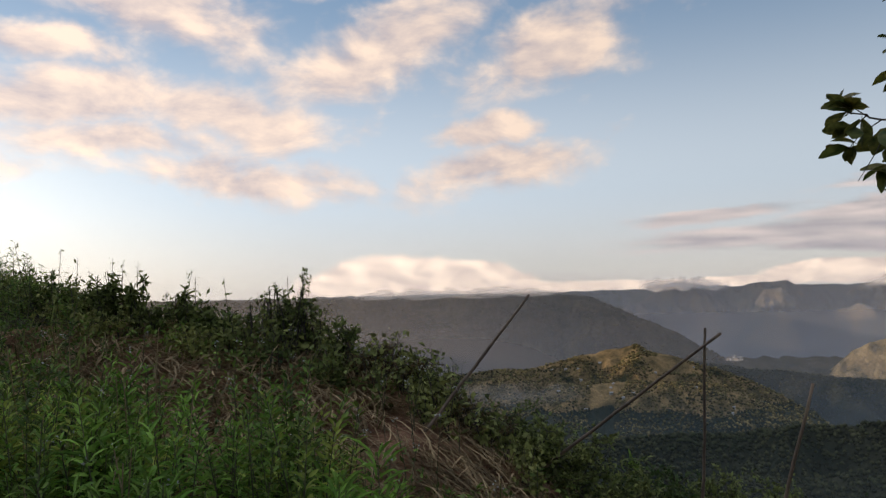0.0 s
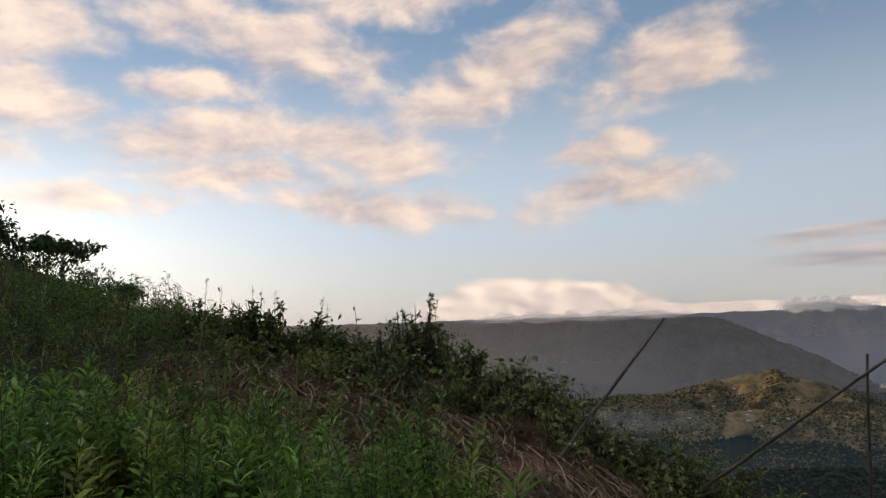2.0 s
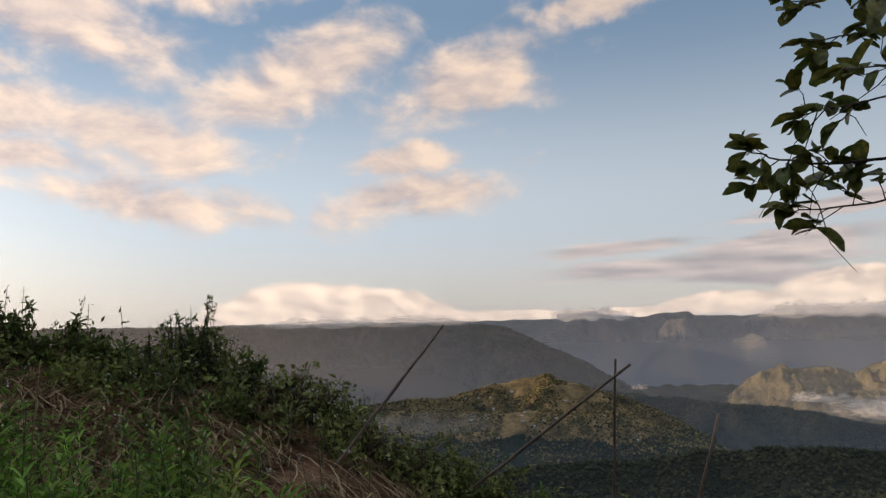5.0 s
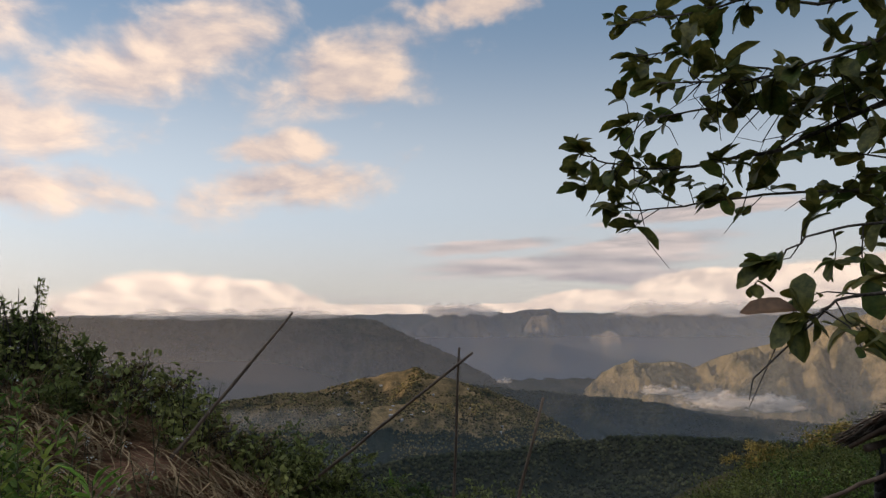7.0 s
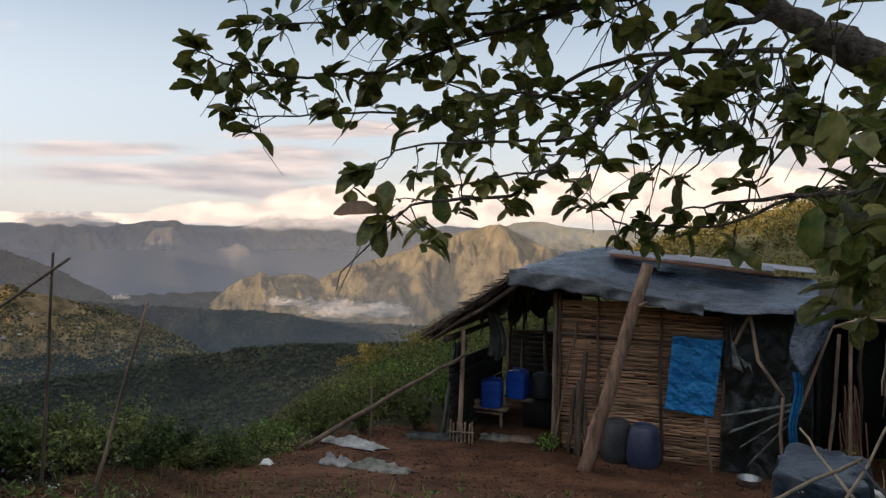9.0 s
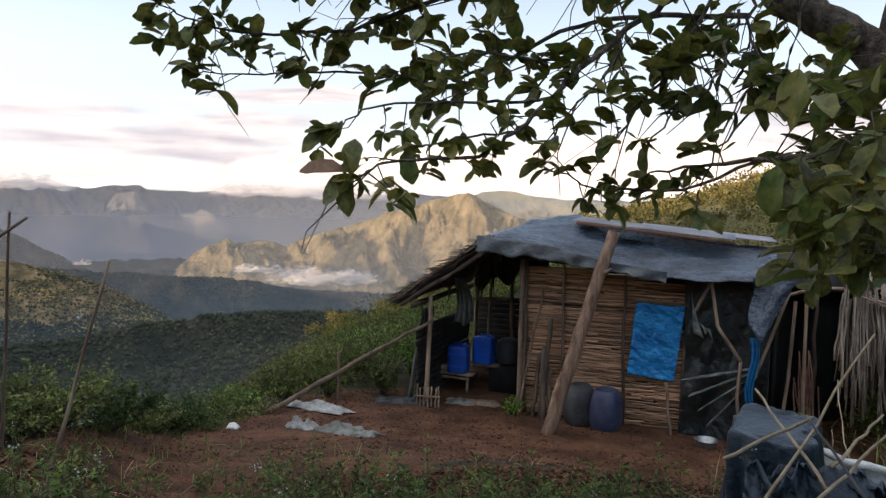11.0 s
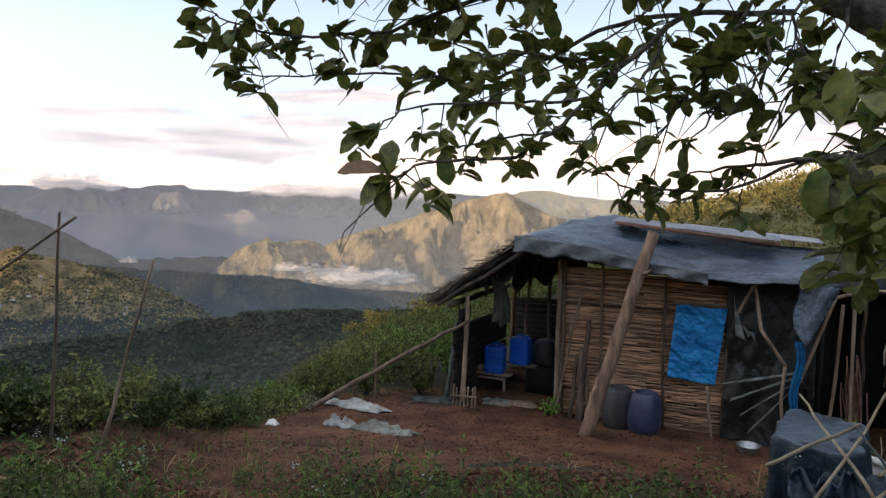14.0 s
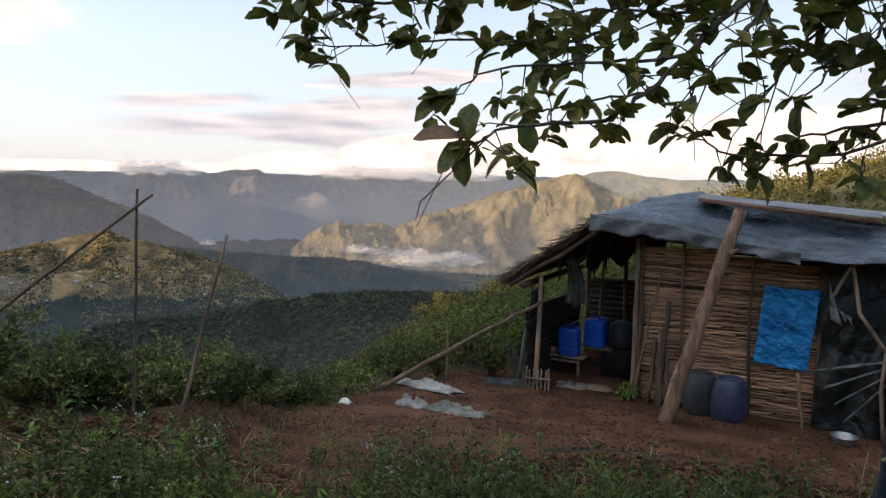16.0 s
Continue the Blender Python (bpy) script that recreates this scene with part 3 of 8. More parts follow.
def ground_z(x, y):
    """Height of the ground sheet."""
    x, y = np.asarray(x, float), np.asarray(y, float)
    r = np.maximum(np.hypot(x, y), 1e-3)
    az = np.degrees(np.arctan2(x, y))
    az = az + 1.6 * vnoise(r * 0.35, az * 0.05, 3) * np.clip((r - 3) / 6, 0, 1)
    br, bz, mr, mz, orr, oz = (np.interp(az, ROW_AZ, c) for c in (BROW_R, BROW_Z, MID_R, MID_Z, OUT_R, OUT_Z))
    k = np.clip((r - 1.0) / (br - 1.0), 0, 1)
    near = 1.47 + (bz - 1.47) * k
    z = np.where(r < br, near, bz + (mz - bz) * np.clip((r - br) / (mr - br), 0, 1) ** 1.3)
    z = np.where(r > mr, mz + (oz - mz) * np.clip((r - mr) / (orr - mr), 0, 1), z)
    side = np.clip((np.abs(az - 8) - 75) / 40, 0, 1)  # the hill that the place lies on goes on behind, out of view
    # unseen ridge added on the left to block the low sun
    left = np.clip((-az - 62) / 30, 0, 1) * np.clip((az + 175) / 30, 0, 1)
    f1 = np.clip((r - orr) / (380 - orr), 0, 1)
    z = np.where(r > orr, oz + (-165 - oz) * f1 * (1 - side) + side * f1 * 60, z)
    f2 = np.clip((r - 380) / 420, 0, 1)
    z = z + np.where(r > 380, (-75 * f2) * (1 - side), 0)
    f3 = np.clip((r - 800) / 3600, 0, 1)
    z = z + np.where(r > 800, 260 * f3 ** 1.5, 0)
    z = z + left * np.clip((r - 400) / 900, 0, 1) * 161
    # lumps, fine near and broad far off
    z = z + 0.05 * fbm(x * 1.3, y * 1.3, 5, 4) * np.clip(r / 3, 0.2, 1)
    z = z + np.clip((r - 7) / 30, 0, 1) * 0.8 * fbm(x * 0.12, y * 0.12, 9, 4)
    z = z + np.clip((r - 60) / 300, 0, 1) * 34 * fbm(x * 0.006, y * 0.006, 12, 6, ridged=True) * (1 - 0.5 * np.clip((r - 500) / 500, 0, 1))
    z = z + np.clip((r - 80) / 300, 0, 1) * 7 * fbm(x * 0.035, y * 0.035, 14, 4, ridged=True)
    # level floor of the yard and hut
    w = 0.8 * x + 0.6 * y - 8.09
    s = 0.6 * x - 0.8 * y
    flat = np.clip(1 - np.maximum(np.abs(s + 1.1) - 2.7, 0) / 0.9, 0, 1) * np.clip(1 - np.maximum(np.abs(w - 0.6) - 2.6, 0) / 1.2, 0, 1)
    yard = 0.45 + 0.10 * np.maximum(-w, 0) + 0.018 * fbm(x * 2.2, y * 2.2, 21, 4)
    return z * (1 - flat) + yard * flat


def gz(x, y):
    return float(ground_z(x, y))


def build_ground():
    az = np.radians(np.concatenate([np.arange(-180, -75, 3.0), np.arange(-75, 100, 0.33), np.arange(100, 180, 3.0)]))
    r = np.concatenate([[0.05], np.geomspace(0.5, 60, 170), np.geomspace(61, 4700, 300)])
    A, R = np.meshgrid(az, r, indexing="ij")
    X, Y = R * np.sin(A), R * np.cos(A)
    Z = ground_z(X, Y)
    na, nr = A.shape
    i, j = np.meshgrid(np.arange(na), np.arange(nr - 1), indexing="ij")
    i2 = (i + 1) % na
    F = np.stack([i * nr + j, i * nr + j + 1, i2 * nr + j + 1, i2 * nr + j], -1).reshape(-1, 4)[:, ::-1]
    me = raw_mesh("ground", np.stack([X, Y, Z], -1).reshape(-1, 3), F, None)
    for m in (LITTER, SOIL, MOUND, FOREST, HILLSIDE):
        me.materials.append(m)
    c = np.stack([X, Y], -1).reshape(-1, 2)[F].mean(1)
    rr, aa = np.hypot(c[:, 0], c[:, 1]), np.degrees(np.arctan2(c[:, 0], c[:, 1]))
    w, s = 0.8 * c[:, 0] + 0.6 * c[:, 1] - 8.09, 0.6 * c[:, 0] - 0.8 * c[:, 1]
    n = fbm(c[:, 0] * 0.9, c[:, 1] * 0.9, 31, 4)
    slot = np.zeros(len(F), int)
    slot[(rr > 22) & (rr < 500)] = 3
    slot[(aa > 40) & (aa < 110) & (rr > 22)] = 4
    slot[rr >= 500] = 3
    soil = (s > -4.6 + n + np.clip((w + 1.2) * 1.6, 0, 1.0)) & (s < 1.75 + 0.6 * n) & (w > -3.4 + 1.3 * n) & (w < 3.2)
    soil |= (aa > -9 + 4 * n) & (aa < 30) & (rr > 3.9 + 0.5 * n) & (rr < 5.4 + 1.5 * n + np.clip(aa, 0, 30) * 0.12)
    slot[soil & (rr < 20)] = 1
    slot[(aa > -12 + 4 * n) & (aa < 64 + 6 * n) & (rr > 2.9 + 1.2 * n) & (rr < 5) & (slot == 0)] = 1
    mound = (aa > -50 + 9 * n) & (aa < -10 + 5 * n) & (rr > 3.0 + 0.7 * n) & (rr < 6.5)
    slot[mound] = 2
    me.polygons.foreach_set("material_index", slot)
    return tagged(new("ground", me), "sloping ground of red soil, weeds and forested valley", "ground", kind="structure")


ground = build_ground()


def mountain(name, label, profile, dist, front, back, base, seed, material, size=260.0, rough=0.22, swing=60.0, fall=1.2, canopy=3.0, lower=None, wood_shade_line=-140, gully=1.0, flute=0.05, run=0.0):
    """A range whose crest follows the profile of (azimuth, elevation) at that distance, with spurs and gullies below it."""
    pa, pe = [p[0] for p in profile], [p[1] for p in profile]
    az = np.arange(pa[0], pa[-1] + 0.01, 0.10)
    v = np.concatenate([np.linspace(-1, 0, 90), np.linspace(0, 1, 14)[1:]])
    A, V = np.meshgrid(az, v, indexing="ij")
    crest = 3 + dist * np.tan(np.radians(np.interp(A, pa, pe) + 0.16 * fbm(A * 0.9, A * 0, seed + 60, 4)))
    R = dist + run * (A - (pa[0] + pa[-1]) / 2) + swing * vnoise(A * 0.22, A * 0, seed + 40) + np.where(V < 0, V * front, V * back)
    X, Y = R * np.sin(np.radians(A)), R * np.cos(np.radians(A))
    h = np.maximum(crest - base, 5)
    wx, wy = X + 0.35 * size * fbm(X / size, Y / size, seed + 5, 3), Y + 0.35 * size * fbm(X / size + 9, Y / size, seed + 6, 3)
    spurs = fbm(wx / size, wy / size * 0.6, seed, 6, ridged=True) - 0.1
    body = (1 - np.abs(V)) ** fall
    slope = np.clip(np.abs(V) * 4 - 0.04, 0, 1) * np.clip((1 - np.abs(V)) * 3, 0, 1)
    Z = base + h * np.clip(body + rough * slope * spurs, -0.1, 1.02)
    Z = Z + 0.022 * gully * size * fbm(X / size * 7, Y / size * 7, seed + 9, 5, ridged=True) * (0.35 + slope) + canopy * fbm(X / 14, Y / 14, seed + 19, 3) * (0.4 + slope)
    lean = A * 0.30 + 1.5 * V + 1.1 * fbm(A * 0.25, V * 2.5, seed + 33, 4)
    Z = Z + flute * h * fbm(lean, V * 1.3, seed + 31, 5, ridged=True) * slope  # gullies that run downhill
    top = 3 + (crest - 3) * R / (R - np.where(V < 0, V * front, V * back))  # spurs stay below the crest line
    soft = 0.035 * h
    Z = top - soft * np.logaddexp(0, (top - Z) / soft - 0.4)
    na, nv = A.shape
    i, j = np.meshgrid(np.arange(na - 1), np.arange(nv - 1), indexing="ij")
    F = np.stack([i * nv + j, (i + 1) * nv + j, (i + 1) * nv + j + 1, i * nv + j + 1], -1).reshape(-1, 4)
    me = raw_mesh(name, np.stack([X, Y, Z], -1).reshape(-1, 3), F, material)
    LAND[name] = (az, v, Z, X, Y)
    # the wooded foot takes the darker material, its shadow put into the colour
    if lower:
        me.materials.append(lower)
        zf = Z.reshape(-1)[F].mean(1) + 14 * fbm(X.reshape(-1)[F].mean(1) / 60, Y.reshape(-1)[F].mean(1) / 60, seed + 70, 4)
        me.polygons.foreach_set("material_index", (zf < wood_shade_line).astype(int))
    return tagged(new(name, me), label, "mountain", kind="structure")


LAND = {}
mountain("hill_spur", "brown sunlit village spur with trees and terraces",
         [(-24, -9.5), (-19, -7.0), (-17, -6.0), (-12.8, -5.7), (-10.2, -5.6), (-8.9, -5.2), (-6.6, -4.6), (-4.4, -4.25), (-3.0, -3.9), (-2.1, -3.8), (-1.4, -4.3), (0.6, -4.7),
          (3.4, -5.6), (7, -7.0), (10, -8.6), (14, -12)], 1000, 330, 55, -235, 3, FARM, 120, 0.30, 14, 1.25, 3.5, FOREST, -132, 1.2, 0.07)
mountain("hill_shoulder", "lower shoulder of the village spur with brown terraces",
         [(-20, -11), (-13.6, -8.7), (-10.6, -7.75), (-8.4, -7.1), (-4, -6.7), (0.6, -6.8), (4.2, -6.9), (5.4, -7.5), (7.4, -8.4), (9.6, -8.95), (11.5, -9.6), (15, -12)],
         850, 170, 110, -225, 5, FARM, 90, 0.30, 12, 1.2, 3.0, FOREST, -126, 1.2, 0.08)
mountain("forest_ridge", "dark forested ridge behind the village spur",
         [(-12, -9), (-4, -6.0), (0, -5.0), (3.4, -5.3), (7.9, -5.75), (11.3, -6.05), (15.3, -6.25), (18, -6.7), (21.7, -7.4), (26.4, -7.6), (32, -7.8), (40, -9)],
         1265, 185, 60, -240, 7, FOREST, 150, 0.30, 12, 1.2, 4.0)
mountain("valley_fold", "dark wooded fold on the valley floor",
         [(-20, -15), (-10, -12.4), (-3, -11.0), (4, -10.6), (9, -9.6), (13, -9.2), (17, -8.9), (22, -9.0), (28, -9.0), (36, -9.2), (46, -10)], 535, 95, 45, -170, 8, FOREST, 90, 0.40, 8, 1.0, 2.5)
mountain("valley_slope", "dark wooded slope above the stream",
         [(-16, -19), (-6, -15.5), (0, -14.0), (5, -13.4), (9, -13.6), (14, -12.2), (18, -11.8), (22, -11.8), (28, -12), (36, -12)], 405, 85, 45, -140, 9, FOREST, 70, 0.40, 8, 1.0, 2.0)
# crest points before -45 are unseen, raised to shade valley and spur
mountain("cloud_mountain", "tall dark mountain with its top in cloud",
         [(-88, 8), (-80, 7.4), (-77, 5.8), (-73, 4.6), (-68, 4.4), (-62, 3.0), (-55, 1.9), (-48, 1.0), (-42, 0.5), (-34, 0.45), (-26, 0.35), (-15, 0.3), (-8, 0.25), (-5.8, 0.1), (-3.9, -0.75), (-1.6, -1.9),
          (0.7, -2.95), (2.9, -4.2), (4.5, -5.1), (6, -5.8), (10, -8)], 1995, 560, 50, -240, 11, FOREST, 300, 0.26, 30, 1.1, 5.0, gully=1.3, flute=0.08)
mountain("far_range", "distant hazy blue mountain range",
         [(-14, -1.5), (-4.4, -1.4), (-2.0, -0.7), (-0.2, 0.4), (0.7, 1.0), (1.8, 0.8), (3, 0.65), (5.3, 0.5), (6.9, 0.7), (8.7, 0.75), (9.4, 0.4), (10.3, 0.05), (11.4, -0.1), (12.5, 0.1),
          (15.2, 0.4), (20.5, 0.5), (24, 0.6), (30, 0.6), (36, 0.4)], 2900, 720, 60, -230, 17, FARSHADE, 380, 0.42, 30, 1.15, 4.0, gully=0.9, flute=0.14)
mountain("far_buttress", "pale sunlit cliff on the hazy range",
         [(5.2, -3.6), (6.0, -2.2), (6.3, -1.2), (6.8, -0.4), (7.2, 0.1), (7.7, 0.1), (8.4, 0.25), (8.8, -0.3), (9.3, -0.9), (9.9, -1.9), (10.6, -2.6), (12, -4.4)], 2520, 300, 60, -170, 19, CLIFF, 130, 0.62, 10, 1.0, 2.0, FARSHADE, -48, flute=0.22, run=-30)
mountain("far_buttress", "pale sunlit cliff on the hazy range",
         [(9.4, -3.6), (10.5, -2.3), (11.2, -2.0), (12.0, -1.3), (12.5, -1.25), (13.2, -0.95), (13.9, -1.3), (14.3, -1.9), (15.1, -2.15), (15.6, -3.0), (16.6, -4.4)], 2480, 300, 60, -180, 20, CLIFF, 130, 0.62, 10, 1.0, 2.0, FARSHADE, -82, flute=0.22, run=-30)
mountain("far_buttress", "dark hazy ridge behind the rugged one",
         [(14.5, -3.4), (16.5, -2.6), (18, -1.7), (20, -1.2), (24, -0.9), (29, -0.6), (33, -0.9)], 2300, 200, 60, -180, 22, FOREST, 200, 0.40, 10, 1.0, 2.0, flute=0.2)
mountain("rugged_ridge", "rugged sunlit brown mountain ridge",
         [(9.8, -7.2), (11.2, -5.85), (12.6, -4.5), (13.5, -4.05), (14.6, -3.5), (15.0, -3.35), (15.5, -3.75), (17, -3.6), (18.8, -3.6), (19.4, -3.95), (20.7, -3.4), (22.5, -2.8), (25.3, -1.9),
          (27.6, -0.95), (30.6, -0.15), (33.0, 0.55), (34.2, 0.65), (35.3, 0.2), (36.8, -0.45), (38, -1.1), (44, -3), (50, -5)],
         1850, 450, 120, -225, 23, ROCKY, 190, 0.85, 30, 1.0, 1.2, FOREST, -196, 2.2, 0.26, run=-4)
mountain("back_ridge", "pale brown mountain behind the rugged ridge",
         [(29, -1), (31.7, -0.1), (33.5, 0.4), (35.3, 0.85), (37.1, 1.1), (38, 1.05), (39.7, 0.5), (43, 0.4), (46, 0.2), (52, 0.9), (60, 1.5), (72, 0.5)], 2600, 450, 90, -200, 29, HILLSIDE, 300, 0.28, 30,
         flute=0.10)
mountain("gold_knoll", "scrubby knoll whose top catches the sun",
         [(15, -15), (19, -12.6), (21.5, -10.9), (23, -10.2), (25, -10.0), (26, -10.2), (27.5, -9.4), (30, -8.8), (36, -7.6), (44, -6.4), (50, -8)], 200, 70, 40, -75, 37, FOREST, 50, 0.2, 8, 1.1, 0.6)


def air_sheet(name, label, dist, a0, a1, z0, z1, material, thin=0.0):
    """A curtain of thin air across the valley."""
    az = np.radians(np.arange(a0, a1 + 0.1, 2.0))
    z = np.linspace(z0, z1, 8)
    A, Z = np.meshgrid(az, z, indexing="ij")
    na, nz = A.shape
    i, j = np.meshgrid(np.arange(na - 1), np.arange(nz - 1), indexing="ij")
    F = np.stack([i * nz + j, (i + 1) * nz + j, (i + 1) * nz + j + 1, i * nz + j + 1], -1).reshape(-1, 4)
    me = raw_mesh(name, np.stack([dist * np.sin(A), dist * np.cos(A), Z], -1).reshape(-1, 3), F, material)
    fade = me.attributes.new("fade", "FLOAT", "POINT")
    k = np.clip((np.radians(a1) - A) / radians(max(thin, 0.1)), 0, 1)
    fade.data.foreach_set("value", np.ascontiguousarray((k * k * (3 - 2 * k)).ravel(), dtype=np.float32))
    return tagged(new(name, me), label, "haze", kind="structure")


air_sheet("haze_near", "thin blue valley haze", 308, -88, 95, -330, -6, soft_air("near haze", -160, -8, 0.18, tone=(0.44, 0.57, 0.66)))
air_sheet("haze_fold", "thin blue valley haze", 592, -88, 95, -330, -6, soft_air("fold haze", -230, -8, 0.25, tone=(0.44, 0.57, 0.66)))
air_sheet("haze_middle", "thin blue valley haze", 1072, -88, 95, -330, 200, soft_air("middle haze", -420, 180, 0.30, tone=(0.60, 0.62, 0.72)))
air_sheet("haze_valley", "thin pale valley haze", 1338, -88, 95, -330, 300, soft_air("valley haze", -420, 250, 0.21, tone=(0.90, 0.82, 0.78)))
air_sheet("haze_dawn", "warm haze below the rising sun", 1350, -88, 11, -330, 160, soft_air("dawn haze", -330, 190, 0.56, edge=True, tone=(1.0, 0.81, 0.70)), 27)
air_sheet("haze_far", "pale mountain haze", 2085, -88, 95, -330, 360, soft_air("far haze", -500, 340, 0.62, tone=(0.74, 0.81, 1.0)))


def mist(name, label, az, el, dist, width, height, seed, dense=0.8, scale=0.02):
    """A bank of mist: rounded sheets that thin out towards their rims."""
    bank = thing(name, label, "mist", pose(dist * math.sin(radians(az)), dist * math.cos(radians(az)), 3 + dist * math.tan(radians(el)), 0, 0, -az), kind="stuff")
    m = soft_air(name + " air", -9999, 9999, dense * 2, scale, (0.28, 0.60), edge=True, tone=(1.0, 0.90, 0.82))
    for k in range(2):
        u, v = np.meshgrid(np.linspace(-1, 1, 90), np.linspace(-1, 1, 24), indexing="ij")
        x, z = u * width * (1 - 0.12 * k), v * height * (1 - 0.18 * k) + height * 0.15 * k
        y = 60 * (u * u - 0.4) * 0.4 + 25 * k + 14 * vnoise(u * 3, v * 2 + k, seed)
        F = np.array([(i * 24 + j, (i + 1) * 24 + j, (i + 1) * 24 + j + 1, i * 24 + j + 1) for i in range(89) for j in range(23)])
        me = raw_mesh("veil", np.stack([x, y, z], -1).reshape(-1, 3), F, m)
        crown = np.sqrt(np.clip(1 - u * u, 0, 1)) * (0.25 + 1.5 * np.abs(fbm(u * 3.1 + k, u * 0, seed + 3 * k, 4))) + 0.25 * fbm(u * 7, v * 4, seed + k, 4)
        fade = np.clip((crown - v) * 1.6, 0, 1) * np.clip((v + 1 + 0.4 * fbm(u * 5, u * 0, seed + 8, 3)) * 2.0, 0, 1) * np.clip((1 - np.abs(u)) * 3, 0, 1)
        at = me.attributes.new("fade", "FLOAT", "POINT")
        at.data.foreach_set("value", np.ascontiguousarray(np.clip(fade * 1.6, 0, 1).ravel(), dtype=np.float32))
        ob = part("veil", me, m, bank)
    return bank


mist("valley_mist", "white mist drifting at the foot of the ridge", 22.6, -6.15, 1245, 112, 20, 4, 0.72, 0.022)
mist("mist_wisp", "small white mist wisp in the valley", 17.5, -5.6, 1245, 50, 10, 6, 0.5, 0.02)
mist("mist_wisp", "small white mist wisp in the valley", 4.9, -5.0, 1300, 17, 6, 8, 0.4, 0.03)
mist("crest_cloud", "soft cloud lying over the far crest", 1.5, 0.75, 2140, 130, 24, 14, 0.85, 0.006)
mist("crest_cloud", "soft cloud lying over the far crest", 21.0, 0.7, 2140, 300, 30, 15, 0.85, 0.005)
mist("cap_cloud", "soft cloud spilling over the mountain top", -17.0, 0.45, 1890, 330, 17, 16, 0.5, 0.006)
mist("spur_mist", "grey mist lying beside the village spur", -12.5, -7.6, 655, 75, 12, 9, 0.14, 0.012)



# ---- the hut and its yard, in the hut's own frame: x along the front wall, y inward, z up ----
HUT = Matrix(((0.6, 0.8, 0, 6.472), (-0.8, 0.6, 0, 4.854), (0, 0, 1, 0), (0, 0, 0, 1)))


def hut_at(s, w, z, rz=0.0):
    return HUT @ pose(s, w, z, 0, 0, rz)


def yz(s, w):
    """Ground height in the hut's frame."""
    p = HUT @ Vector((s, w, 0))
    return gz(p.x, p.y)


def pole(name, a, b, r, material, parent=None, seed=1, jitter=0.02, n=6, taper=0.8, label=""):
    pts = wander(a, b, n, jitter, seed)
    return part(name, Geo().tube(pts, [r * (1 - (1 - taper) * i / n) for i in range(n + 1)], 9), material, parent, label)


